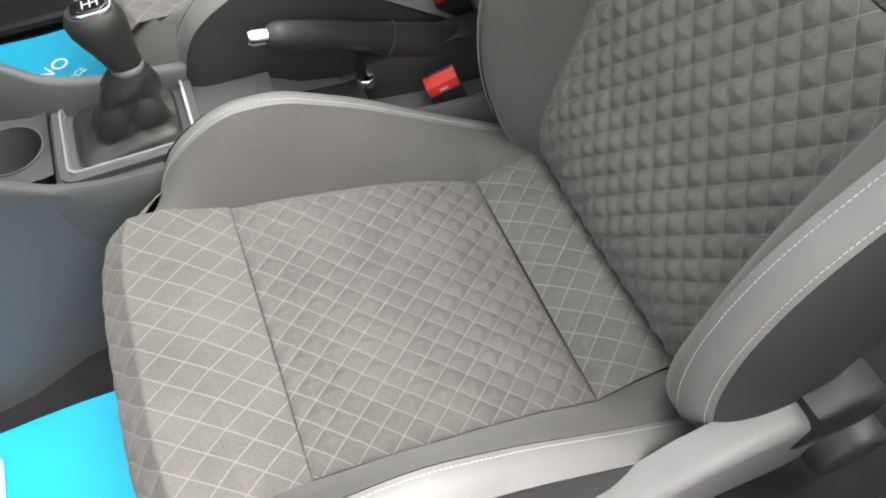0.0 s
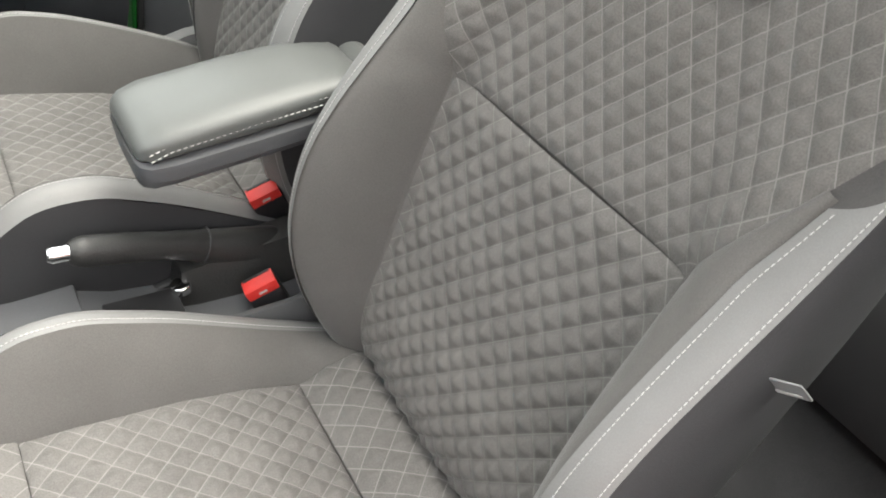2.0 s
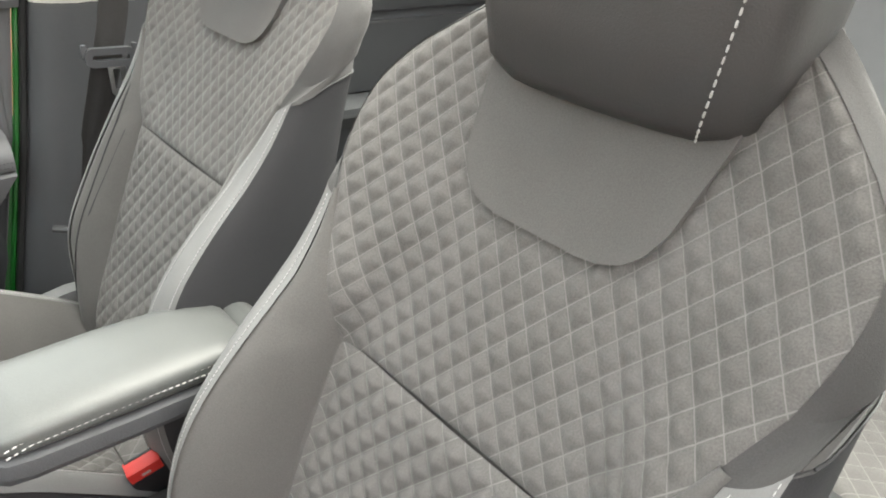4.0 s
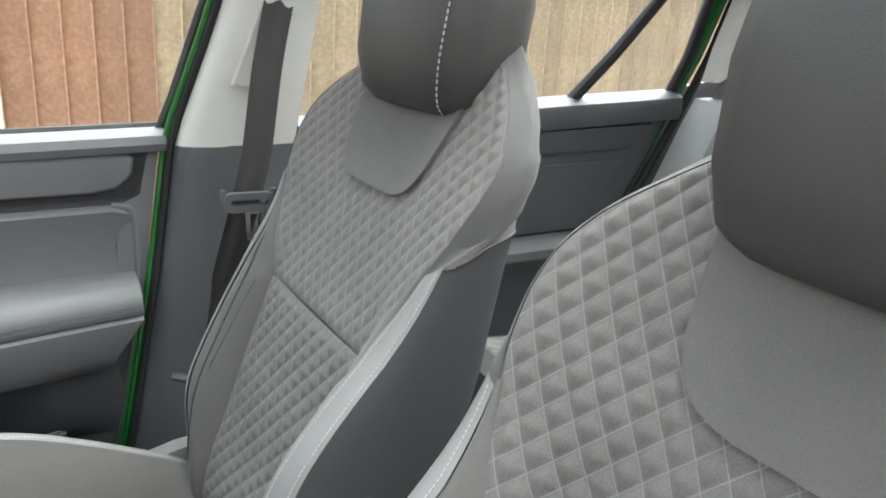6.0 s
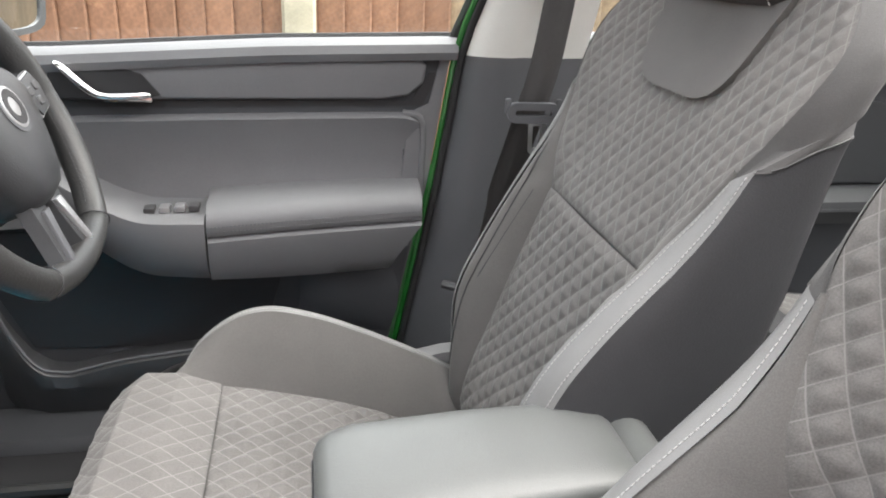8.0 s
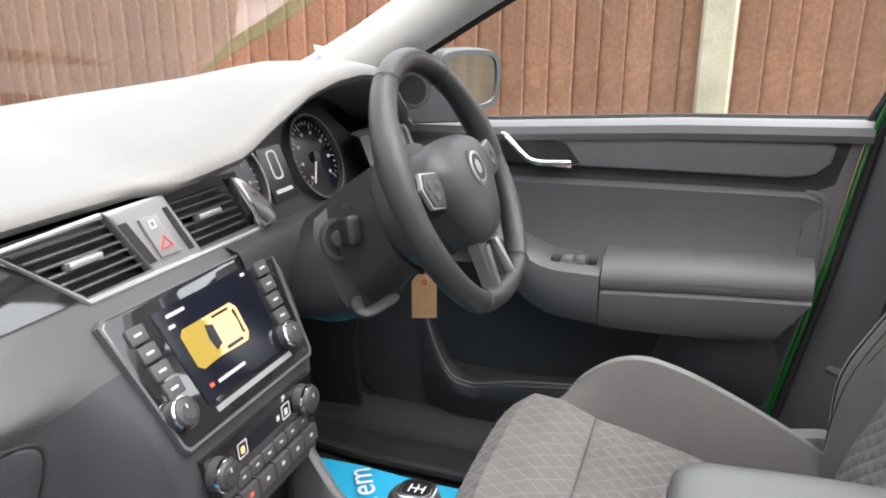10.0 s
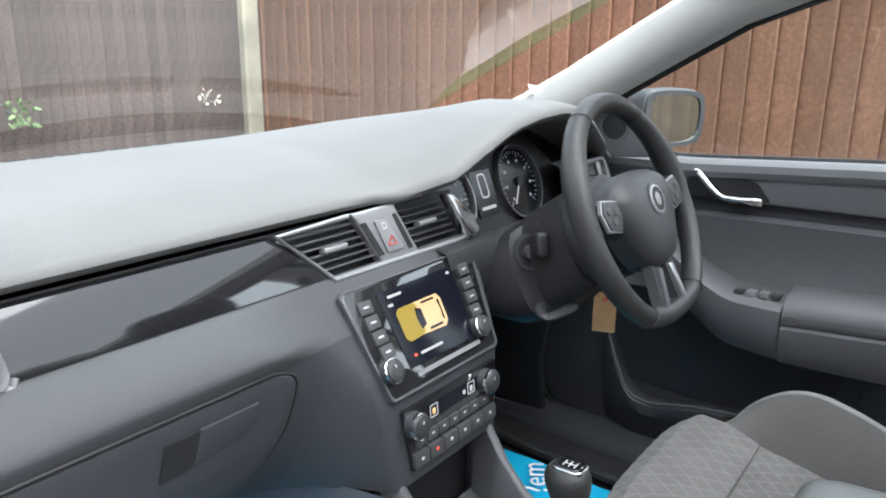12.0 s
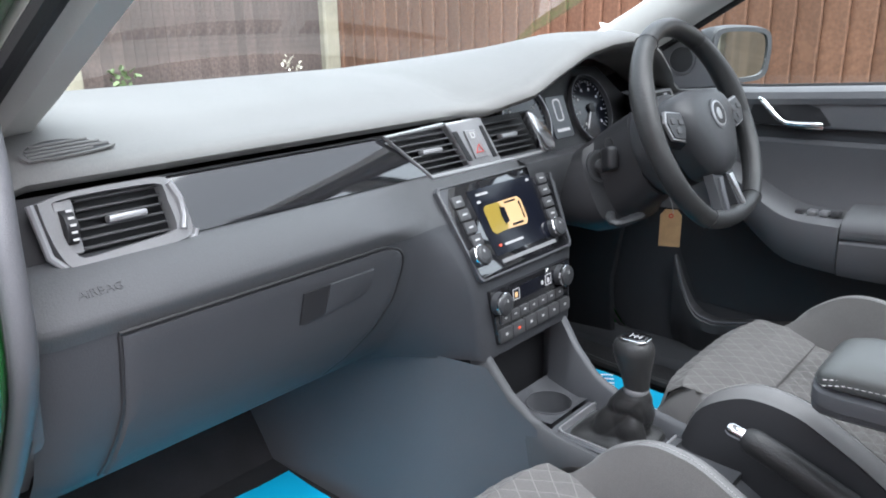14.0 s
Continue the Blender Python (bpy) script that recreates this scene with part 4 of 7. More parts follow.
    for x in np.linspace(-0.505, -0.135, 20):
        t = (x + 0.505) / 0.37
        z1 = 0.772 + 0.014 * t + 0.004 * math.sin(math.pi * t)
        y1 = 0.708 + 0.028 * t * t
        rows.append([(x, y, z) for y, z in ((0.815, z1 + 0.006), (0.78, z1 + 0.004), (y1 + 0.025, z1 - 0.004), (y1 + 0.006, z1 - 0.018), (y1, z1 - 0.040), (y1 + 0.004, z1 - 0.052), (0.815, z1 - 0.055))])
        base.append([(x - 0.055 * t * smooth01((0.722 - z) / 0.085), y, z) for y, z in ((0.815, z1 - 0.054), (y1 + 0.010, z1 - 0.054), (y1 + 0.002, z1 - 0.062), (y1 + 0.006, 0.66), (y1 + 0.022, 0.634), (y1 + 0.035, 0.630), (0.815, 0.640))])
    rest = part("armrest", loft(rows), DOOR, d, "padded armrest lid")
    part("armrest_box", loft(base), DOOR, d, "grey armrest box")
    for k in (0, 1):
        part("seam", stitches([(r[4][0], r[4][1] - 0.0012, r[4][2] + 0.006 - 0.009 * k) for r in rows], 0.004, 0.0025, 0.0009), BUTTON, rest)
    # grab scoop, rising to the front
    rows = []
    for t in np.linspace(0, 1, 18):
        x = -0.508 - 0.33 * t
        up = 0.10 * smooth01((t - 0.25) / 0.75)
        y1 = 0.708 + 0.065 * t * t
        w = lerp(t, (0, 0.4, 1), (0.088, 0.080, 0.05))
        top = 0.752 + up
        rows.append([(x, y, z) for y, z in ((0.82, top + 0.012), (0.79, top + 0.004), (y1 + 0.016, top), (y1 + 0.003, top - 0.008), (y1, top - 0.03), (y1 + 0.008, top - w), (y1 + 0.03, top - w - 0.03), (0.82, top - w - 0.035))])
    part("grab_scoop", loft(rows), DOOR, d, "grey grab handle moulding")
    plate = part("switch_plate", slab([(-0.62, 0.0), (-0.515, -0.018), (-0.515, 0.02), (-0.60, 0.028)], 0.003, 0.001, 1, basis((0, 0.755, 0.762), (1, 0, 0.06), (0, 1, 0.05))), BLACK, d, "black switch plate")
    for i, x in enumerate((-0.60, -0.575, -0.55, -0.527)):
        part("window_switch", box(x - 0.009, x + 0.009, 0.742, 0.768, 0.752 + 0.0015 * i, 0.7625 + 0.0015 * i, 0.003), BUTTON if i in (0, 3) else SATIN, plate)
    # inside handle in its recess
    rec = [(-0.755, 0.935), (-0.60, 0.936), (-0.572, 0.942), (-0.600, 0.978), (-0.63, 0.985), (-0.74, 0.985)]
    part("handle_recess", slab(rec, 0.0025, 0.001, 1, on_door(0.801)), BLACK, panel_up, "dark handle recess")
    lever = curve_through([(-0.726, 0.792, 0.993), (-0.712, 0.781, 0.985), (-0.69, 0.776, 0.965), (-0.668, 0.774, 0.948), (-0.645, 0.774, 0.944), (-0.60, 0.778, 0.945), (-0.588, 0.785, 0.945)], 24)
    part("door_handle", tube(lever, [0.006] + [0.0072] * 10 + [0.0062] * 12 + [0.005], 10, True, 0.9), CHROME, panel_up, "chrome inside handle")
    part("handle_backing", box(-0.66, -0.585, 0.788, 0.800, 0.932, 0.940, 0.002), CHROME, panel_up)
    # pocket and lower lining
    rows = []
    for x in list(np.linspace(-0.90, -0.74, 16)) + list(np.linspace(-0.72, -0.27, 16)):
        t = (x + 0.90) / 0.63
        z1 = lerp(t, (0, 0.04, 0.09, 0.14, 0.2, 0.35, 1), (0.585, 0.52, 0.468, 0.445, 0.440, 0.462, 0.512))
        y1 = lerp(t, (0, 0.12, 0.8, 1), (0.795, 0.764, 0.762, 0.79))
        rows.append([(x, y, z) for y, z in ((0.82, z1 - 0.004), (y1 + 0.008, z1 - 0.001), (y1, z1 - 0.008), (y1 - 0.003, z1 - 0.03), (y1 + 0.006, 0.40), (y1 + 0.022, 0.345), (0.82, 0.336))])
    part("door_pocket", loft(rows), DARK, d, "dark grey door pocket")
    part("pocket_rim", tube([(r[1][0], r[1][1] - 0.002, r[1][2]) for r in rows], 0.0036, 8), HARD, d, "grey pocket rim")
    # no hollow here: a flat black patch paints the shade above the pocket
    part("recess_shade_patch", slab([(-0.84, 0.47), (-0.56, 0.46), (-0.42, 0.50), (-0.375, 0.642), (-0.50, 0.642), (-0.80, 0.70), (-0.94, 0.70)], 0.003, 0.001, 1, on_door(0.8135)), BLACK, d, "flat black patch for the shade above the pocket")
    part("speaker_swell", sheet([[(-0.375 + 0.19 * a + 0.02 * math.sin(math.pi * b), 0.812 - 0.03 * math.sin(math.pi * min(a * 0.9 + 0.1, 1)) * math.sin(math.pi * b) ** 0.5, 0.475 + 0.155 * b + 0.02 * (1 - a)) for b in np.linspace(0, 1, 12)] for a in np.linspace(0, 1, 12)]), LOWER, d)
    # mirror sail with the round tweeter
    part("mirror_sail", slab([(-1.10, 0.99), (-0.80, 1.015), (-0.805, 1.05), (-0.92, 1.15), (-0.98, 1.13)], 0.03, 0.008, 3, on_door(0.79)), DOOR, d, "grey mirror sail")
    fm = on_door(0.76)
    part("tweeter", ring(circle(0.034, 32, -0.905, 1.075), circle(0.029, 32, -0.905, 1.075), 0.004, fm), DOOR, d)
    part("tweeter_grille", slab(circle(0.029, 32, -0.905, 1.075), 0.002, 0.0008, 1, fm), BLACK, d)
    part("frame_bar", tube([(-0.075, 0.835, 1.03), (-0.05, 0.815, 1.10), (-0.005, 0.745, 1.27), (0.03, 0.675, 1.44)], 0.014, 8, True, 0.7), RUBBER, d, "black window frame")
    part("glass", sheet([[(lerp(t, (0, 1), (-1.0, -0.68)) + (lerp(t, (0, 1), (-0.08, 0.01)) - lerp(t, (0, 1), (-1.0, -0.68))) * u, 0.842 - 0.17 * t, lerp(t, (0, 1), (1.0, 1.40))) for u in (0, 0.5, 1)] for t in (0, 0.5, 1)]), PANE, d, "clear side glass")
    return d


front_door()


def flip(shape, side):
    """The shape itself, or for side -1 its mirror image across the car."""
    return shape if side > 0 else ([(x, -y, z) for x, y, z in shape[0]], [list(f)[::-1] for f in shape[1]])


def rear_door(name, side):
    """Outlines are for the right side; the left one is its mirror image."""
    d = thing(name, (0.7, side * 0.82, 0.42), "closed rear door with grey lining and armrest", "car door", kind="structure")
    part("lining", flip(slab([(0.18, 0.42), (0.75, 0.42), (0.92, 0.62), (1.12, 0.93), (1.20, 1.09), (0.6, 1.085), (0.18, 1.05)], 0.02, 0.01, 3, on_door(0.84)), side), HARD, d, "dark grey lining")
    xs = np.linspace(0.17, 1.2, 24)
    top = lambda x: lerp(x, (0.17, 0.78, 1.2), (1.055, 1.092, 1.112))
    part("belt_rail", flip(loft([[(x, y, top(x) + z) for y, z in ((0.80, -0.07), (0.79, -0.05), (0.795, -0.015), (0.815, 0.0), (0.85, 0.001), (0.86, -0.07))] for x in xs]), side), HARD, d, "grey top rail")
    part("upper_panel", flip(slab([(0.17, 0.955), (1.02, 0.968), (1.06, 0.975), (1.12, 1.03), (0.17, 1.0)], 0.012, 0.005, 2, on_door(0.82)), side), SOFT, d)
    part("padded_panel", flip(slab([(0.17, 0.76), (0.93, 0.77), (1.04, 0.93), (1.03, 0.945), (0.17, 0.93)], 0.01, 0.007, 3, on_door(0.82)), side), SOFT, d)
    rest = part("armrest", flip(loft([[(x, y, z) for y, z in ((0.83, 0.765), (0.77, 0.768), (0.735, 0.755), (0.732, 0.735), (0.76, 0.70), (0.83, 0.69))] for x in np.linspace(0.17, 0.955, 12)]), side), SOFT, d, "padded armrest")
    part("seam", flip(stitches([(x, 0.7305, 0.742) for x in np.linspace(0.2, 0.95, 20)], 0.004, 0.003, 0.0009), side), BUTTON, rest)
    part("frame_edge", flip(tube([(0.90, 0.845, 0.60), (1.04, 0.845, 0.80), (1.16, 0.845, 1.0), (1.215, 0.842, 1.10), (1.225, 0.80, 1.20), (1.19, 0.70, 1.40)], 0.02, 8), side), GREEN, d, "green painted frame")
    part("seal", flip(tube([(0.92, 0.815, 0.58), (1.06, 0.815, 0.79), (1.18, 0.815, 0.99), (1.24, 0.812, 1.10), (1.25, 0.775, 1.20), (1.215, 0.68, 1.40)], 0.012, 8), side), RUBBER, d, "black rubber seal")
    part("window_frame", flip(tube([(1.185, 0.83, 1.10), (1.19, 0.79, 1.20), (1.14, 0.69, 1.40)], 0.014, 8), side), RUBBER, d)
    part("quarter_bar", flip(tube([(0.855, 0.825, 1.09), (0.93, 0.78, 1.2), (1.03, 0.69, 1.40)], 0.015, 8), side), RUBBER, d, "black quarter light bar")
    part("glass", flip(sheet([[(0.18 + 1.0 * u - 0.05 * t * u, 0.845 - 0.17 * t, 1.06 + 0.03 * u + 0.33 * t) for u in (0, 0.5, 1)] for t in (0, 0.5, 1)]), side), PANE, d, "clear side glass")
    return d


rear_door("door_2", 1)  # both sides alike
rear_door("door_3", -1)
# rear bench, parcel shelf and rear quarter
bench = thing("rear_bench", (0.8, 0.0, 0.34), "grey quilted cloth rear bench seat", "car seat")
us = [i / 60 for i in range(61)]
for y0 in (-0.46, 0.46):
    shape, uvs = quilt(us, us, lambda u, v, y0=y0: ((0.47 + 0.5 * v, y0 + 0.44 * (u - 0.5), 0.60 - 0.05 * v - 0.06 * max(0, 0.12 - v) / 0.12), 0.44 * u, 0.5 * v), (0, 0, 1), (0.042, 0.047, 0.44, 0.5), 0.005)
    part("cushion_panel", shape, QUILT, bench, "quilted grey cloth", 60, uvs)
    shape, uvs = quilt(us, us, lambda u, v, y0=y0: ((0.98 + 0.26 * v, y0 + 0.36 * (u - 0.5), 0.56 + 0.56 * v), 0.36 * u, 0.6 * v), (-1, 0, 0.4), (0.042, 0.047, 0.4, 0.6), 0.005)
    part("backrest_panel", shape, QUILT, bench, "quilted grey cloth", 60, uvs)
part("cushion", loft([[(x, y, z) for y, z in ((-0.72, 0.36), (-0.72, t - 0.03), (-0.69, t), (0.69, t), (0.72, t - 0.03), (0.72, 0.36))] for x, t in ((0.44, 0.55), (0.46, 0.585), (0.5, 0.593), (0.98, 0.545), (1.1, 0.54))]), SIDE, bench)
part("backrest", loft([[(x, y, z) for x, z in ((0.98, 0.52), (1.235, 1.09), (1.26, 1.125), (1.32, 1.12), (1.36, 0.5))] for y in (-0.69, -0.66, 0.66, 0.69)]), BAND, bench, "pale grey cloth backrest")
part("side_bolster", loft([[(x + dx, y, z) for y, dx in ((0.62, -0.02), (0.64, -0.045), (0.70, -0.05), (0.76, -0.03), (0.775, 0.04), (0.62, 0.05))] for x, z in ((0.97, 0.55), (1.04, 0.70), (1.12, 0.88), (1.20, 1.04), (1.235, 1.10))]), BAND, bench, "pale grey side bolster")
part("belt_slot", box(1.062, 1.07, 0.685, 0.69, 0.86, 0.90, 0.001), BLACK, bench)
shelf = solo("parcel_shelf", box(1.30, 1.95, -0.66, 0.66, 1.11, 1.135, 0.008), HARD, "grey parcel shelf behind the rear bench", "parcel shelf")
solo("wall_rear", box(2.02, 2.06, -0.72, 0.72, 0.3, 1.16, 0.02), HARD, "grey inside of the tailgate", "tailgate", kind="structure")
for side in (-1, 1):
    q = thing("trim_rear_%s" % ("right" if side > 0 else "left"), (1.3, side * 0.72, 1.0), "pale rear quarter trim beside the parcel shelf", "pillar trim", kind="structure")
    part("arch_panel", slab([(0.86, 0.4), (0.86, 0.9), (1.0, 1.08), (1.40, 1.14), (1.40, 0.4)], 0.015, 0, 1, basis((0, side * 0.865 if side > 0 else -0.85, 0), (1, 0, 0), (0, 0, 1))), DARK, q)
    part("quarter_trim", slab([(1.19, 0.9), (1.27, 1.14), (1.30, 1.16), (2.0, 1.16), (2.0, 0.4), (1.1, 0.4)], 0.02, 0.006, 2, basis((0, side * 0.75, 0), (1, 0, 0), (0, 0, 1))), HARD, q, "dark grey lower trim")
    part("pillar_trim", loft([[(x + dx, side * (y + dy), z) for dx, dy in ((-0.05, 0.03), (-0.035, 0.0), (0.05, 0.0), (0.06, 0.04))] for x, y, z in ((1.285, 0.745, 1.14), (1.275, 0.72, 1.22), (1.24, 0.63, 1.42))]), CREAM, q, "cream pillar trim")
    part("rear_pillar", loft([[(x + dx, side * (y + dy), z) for dx, dy in ((-0.08, 0.03), (-0.05, 0.0), (0.12, 0.0), (0.12, 0.04))] for x, y, z in ((1.9, 0.72, 1.14), (1.85, 0.68, 1.26), (1.75, 0.62, 1.42))]), CREAM, q, "cream pillar trim")
# the open passenger doorway: body edge with its seal, in front of the dashboard's end
way = thing("trim_doorway", (-0.8, -0.79, 0.4), "grey front edge of the open passenger doorway with rubber seal", "door frame", kind="structure")
edge = curve_through([(-0.86, -0.74, 1.15), (-0.80, -0.755, 1.08), (-0.775, -0.765, 1.02), (-0.772, -0.768, 0.933), (-0.802, -0.768, 0.864), (-0.88, -0.768, 0.76), (-0.94, -0.77, 0.68), (-0.97, -0.775, 0.58), (-0.93, -0.785, 0.45), (-0.80, -0.795, 0.395)], 34)
part("seal", tube(edge, 0.012, 10), HARD, way, "grey cloth-covered seal")
part("body_edge", tube([tuple(p + np.array((-0.02, -0.038, 0.0))) for p in edge], 0.030, 12), GREEN, way, "green painted body edge")
part("inner_trim", sheet([[tuple(p + np.array(o)) for o in ((0.0, 0.004, 0), (-0.02, 0.012, 0), (-0.06, 0.018, 0), (-0.14, 0.022, 0))] for p in edge]), HARD, way, "grey trim")


# ---- dashboard ----
dash = thing("dashboard", (-1.1, 0.0, 0.66), "grey dashboard with gloss black strip, vents and glovebox", "dashboard")
YS = sorted(set([-0.745, -0.74, -0.72, -0.69] + [round(v, 3) for v in np.linspace(-0.66, 0.0, 12)] + [round(v, 3) for v in np.linspace(0.03, 0.72, 32)] + [0.735, 0.745]))


def hump(y):
    """Height of the hood over the dials."""
    return lerp(y, (0.03, 0.077, 0.165, 0.263, 0.34, 0.417, 0.49, 0.56, 0.63, 0.70), (0.0, 0.018, 0.052, 0.086, 0.098, 0.102, 0.095, 0.07, 0.03, 0.0))


def lip(y):
    return lerp(y, (0.0, 0.10, 0.5, 0.64, 0.72), (-0.932, -0.855, -0.85, -0.87, -0.90))


rows = []
for y in YS:
    h, x = hump(y), lip(y)
    end = smooth01((abs(y) - 0.70) / 0.045) * 0.02
    prof = [(-1.53, 1.036), (-1.42, 1.066), (-1.28, 1.089 + 0.1 * h), (-1.12, 1.082 + 0.42 * h), (-1.02, 1.067 + 0.78 * h), (x - 0.045, 1.049 + h), (x - 0.016, 1.044 + h), (x - 0.003, 1.036 + h), (x, 1.028 + h), (x - 0.006, 1.020 + h), (x - 0.016, 1.018 + 0.97 * h), (min(x - 0.05, -0.955 - 0.3 * h), 1.016 + 0.85 * h), (-0.985, 1.014 + 0.8 * h)]
    rows.append([(px, y, pz - end) for px, pz in prof])
part("top_pad", sheet(rows), TOP, dash, "soft grey top pad", 50)
part("end_cap", slab([(-1.53, 1.0), (-1.40, 1.05), (-1.28, 1.062), (-1.05, 1.045), (-0.95, 1.02), (-0.90, 0.96), (-0.845, 0.90), (-0.87, 0.78), (-0.96, 0.68), (-1.5, 0.68)], 0.012, 0.005, 2, basis((0, -0.738, 0), (1, 0, 0), (0, 0, 1))), HARD, dash)
part("end_cap", slab([(-1.53, 1.0), (-1.40, 1.05), (-1.28, 1.062), (-1.05, 1.045), (-0.95, 1.02), (-0.90, 0.96), (-0.875, 0.90), (-0.90, 0.78), (-0.96, 0.68), (-1.5, 0.68)], 0.012, 0.005, 2, basis((0, 0.748, 0), (1, 0, 0), (0, 0, 1))), HARD, dash)
# side defroster grille on the top pad
GR = [(p[0], p[1]) for p in curve_through([(-0.951, -0.677, 0), (-0.953, -0.645, 0), (-0.957, -0.61, 0), (-0.967, -0.577, 0), (-0.984, -0.590, 0), (-0.998, -0.614, 0), (-0.999, -0.645, 0), (-0.986, -0.671, 0), (-0.966, -0.680, 0), (-0.951, -0.677, 0)], 37)[:-1]]
gm = (sum(p[0] for p in GR) / len(GR), sum(p[1] for p in GR) / len(GR))
well = [(gm[0] + (x - gm[0]) * 0.86, gm[1] + (y - gm[1]) * 0.90) for x, y in GR]
GP = Matrix.Translation((-0.972, 0, 1.0515)) @ Matrix.Rotation(radians(17), 4, "Y") @ Matrix.Translation((0.972, 0, 0))
vent = part("defroster_frame", ring(GR, well, 0.0028, GP, 0.001), TOP, dash)
part("defroster_well", slab(well, 0.002, 0, 1, GP), BLACK, vent)
def span(poly, x):
    """Where the line at x cuts a convex outline."""
    ys = []
    for (x0, y0), (x1, y1) in zip(poly, poly[1:] + poly[:1]):
        if min(x0, x1) <= x < max(x0, x1):
            ys.append(y0 + (y1 - y0) * (x - x0) / (x1 - x0))
    return min(ys), max(ys)


for i in range(4):
    x = -0.961 - 0.0085 * i
    y0, y1 = span(well, x)
    part("slat", tube([tuple(GP @ Vector((x + 0.003, y0, 0.0025))), tuple(GP @ Vector((x, (y0 + y1) / 2, 0.003))), tuple(GP @ Vector((x - 0.004, y1, 0.0025)))], 0.0019, 6), TOP, vent)
# long defroster slot at the foot of the windscreen
arc = lambda y: -1.437 + 0.12 * (y - 0.05) ** 2
slot_z = lambda x: 1.066 + (0.1643 if x > -1.42 else 0.2727) * (x + 1.42)
for y0, y1 in ((-0.46, 0.055), (0.115, 0.52)):
    ys = np.linspace(y0, y1, 14)
    wide = [0.019 * math.sin(math.pi * (0.06 + 0.44 * ((y - y0) / (y1 - y0) if y0 < 0 else (y1 - y) / (y1 - y0)))) for y in ys]
    slot = part("windscreen_slot", sheet([[(arc(y) + w * k, y, slot_z(arc(y) + w * k) + 0.0014) for k in (-1, 1)] for y, w in zip(ys, wide)], 0.002, (0, 0, -1)), BLACK, dash, "dark demister slot")
    for y in np.linspace(y0 + 0.03, y1 - 0.03, 11):
        w = lerp(y, ys, wide)
        part("slat", box(arc(y) - w, arc(y) + w, y - 0.003, y + 0.003, slot_z(arc(y)) - 0.001, slot_z(arc(y)) + 0.0022, 0.0008, 1), HARD, slot)

FACE = basis((-0.905, 0.0, 0.945), (0, 1, 0), (-0.018, 0, 0.068))  # the strip with the vents, (y, up)
part("backing", slab([(-0.74, -0.004), (0.20, -0.004), (0.20, 0.075), (-0.74, 0.075)], 0.01, 0, 1, FACE @ Matrix.Translation((0, 0, -0.03))), BLACK, dash)
rows = []
for k in [0.0, 0.03] + list(np.linspace(0.06, 0.94, 14)) + [0.97, 1.0]:
    s = 0.071 * k
    bow = 0.006 - 0.06 * s - 1.35 * s * s
    y0, y1 = -0.528 - 0.020 * k, -0.117 - 0.080 * k
    dip = 0.006 if k in (0.0, 1.0) else 0.0
    rows.append([tuple(FACE @ Vector((y, s, bow - dip))) for y in np.linspace(y0, y1, 24)])
part("decor_strip", sheet([r[::-1] for r in rows], 0.012, (-1, 0, 0)), PIANO, dash, "gloss black decor strip", 50)



def air_vent(name, left, right, slats, tab, wheel=None):
    """A vent: dark box, slats, frame and tab; left and right are (y at top, y at bottom)."""
    v = part(name, slab([(left[1], 0.004), (right[1], 0.004), (right[0], 0.070), (left[0], 0.070)], 0.003, 0, 1, FACE @ Matrix.Translation((0, 0, -0.024))), BLACK, dash, "black air vent")
    for i in range(slats):
        k = (i + 0.7) / (slats + 0.4)
        y0, y1, s = left[1] + (left[0] - left[1]) * k, right[1] + (right[0] - right[1]) * k, 0.004 + 0.066 * k
        part("slat", turn(box(y0 + 0.002, y1 - 0.002, s - 0.0013, s + 0.0016, -0.018, 0.001, 0.0007, 1), FACE), BUTTON, v)
    ym = tab
    k = 0.5
    part("tab", turn(box(ym - 0.022, ym + 0.022, 0.033, 0.041, -0.006, 0.008, 0.003), FACE), SATIN, v, "satin silver tab")
    return v


v = air_vent("air_vent", (-0.652, -0.655), (-0.556, -0.552), 6, -0.60)
smooth_loop = lambda pts, n=40: [(p[0], p[1]) for p in curve_through([(x, y, 0) for x, y in pts + pts[:1]], n + 1)[:-1]]
part("vent_frame", ring(smooth_loop([(-0.690, 0.066), (-0.688, 0.040), (-0.682, 0.012), (-0.672, -0.006), (-0.655, -0.012), (-0.60, -0.008), (-0.556, -0.004), (-0.535, 0.002), (-0.533, 0.020), (-0.540, 0.050), (-0.550, 0.070), (-0.60, 0.073), (-0.66, 0.072)]), smooth_loop([(-0.677, 0.064), (-0.675, 0.040), (-0.671, 0.018), (-0.664, 0.006), (-0.652, 0.002), (-0.60, 0.005), (-0.558, 0.008), (-0.552, 0.011), (-0.551, 0.022), (-0.555, 0.046), (-0.559, 0.064), (-0.60, 0.067), (-0.66, 0.067)]), 0.022, FACE @ Matrix.Translation((0, 0, -0.01)), 0.003), SATIN_PLASTIC, v, "grey vent frame")
part("chrome_trim", tube([tuple(FACE @ Vector((y, s, 0.006))) for y, s in ((-0.696, 0.066), (-0.690, 0.010), (-0.668, -0.014), (-0.65, -0.018), (-0.556, -0.010), (-0.531, -0.003), (-0.527, 0.006))], 0.0045, 8), SATIN, v, "satin chrome trim")
wheel_plate = part("thumbwheel_plate", turn(box(-0.675, -0.655, 0.008, 0.066, -0.004, 0.008, 0.003), FACE), SATIN_PLASTIC, v)
part("thumbwheel", turn(tube([(-0.672, 0.037, 0.004), (-0.660, 0.037, 0.004)], 0.019, 20), FACE), BLACK, wheel_plate)
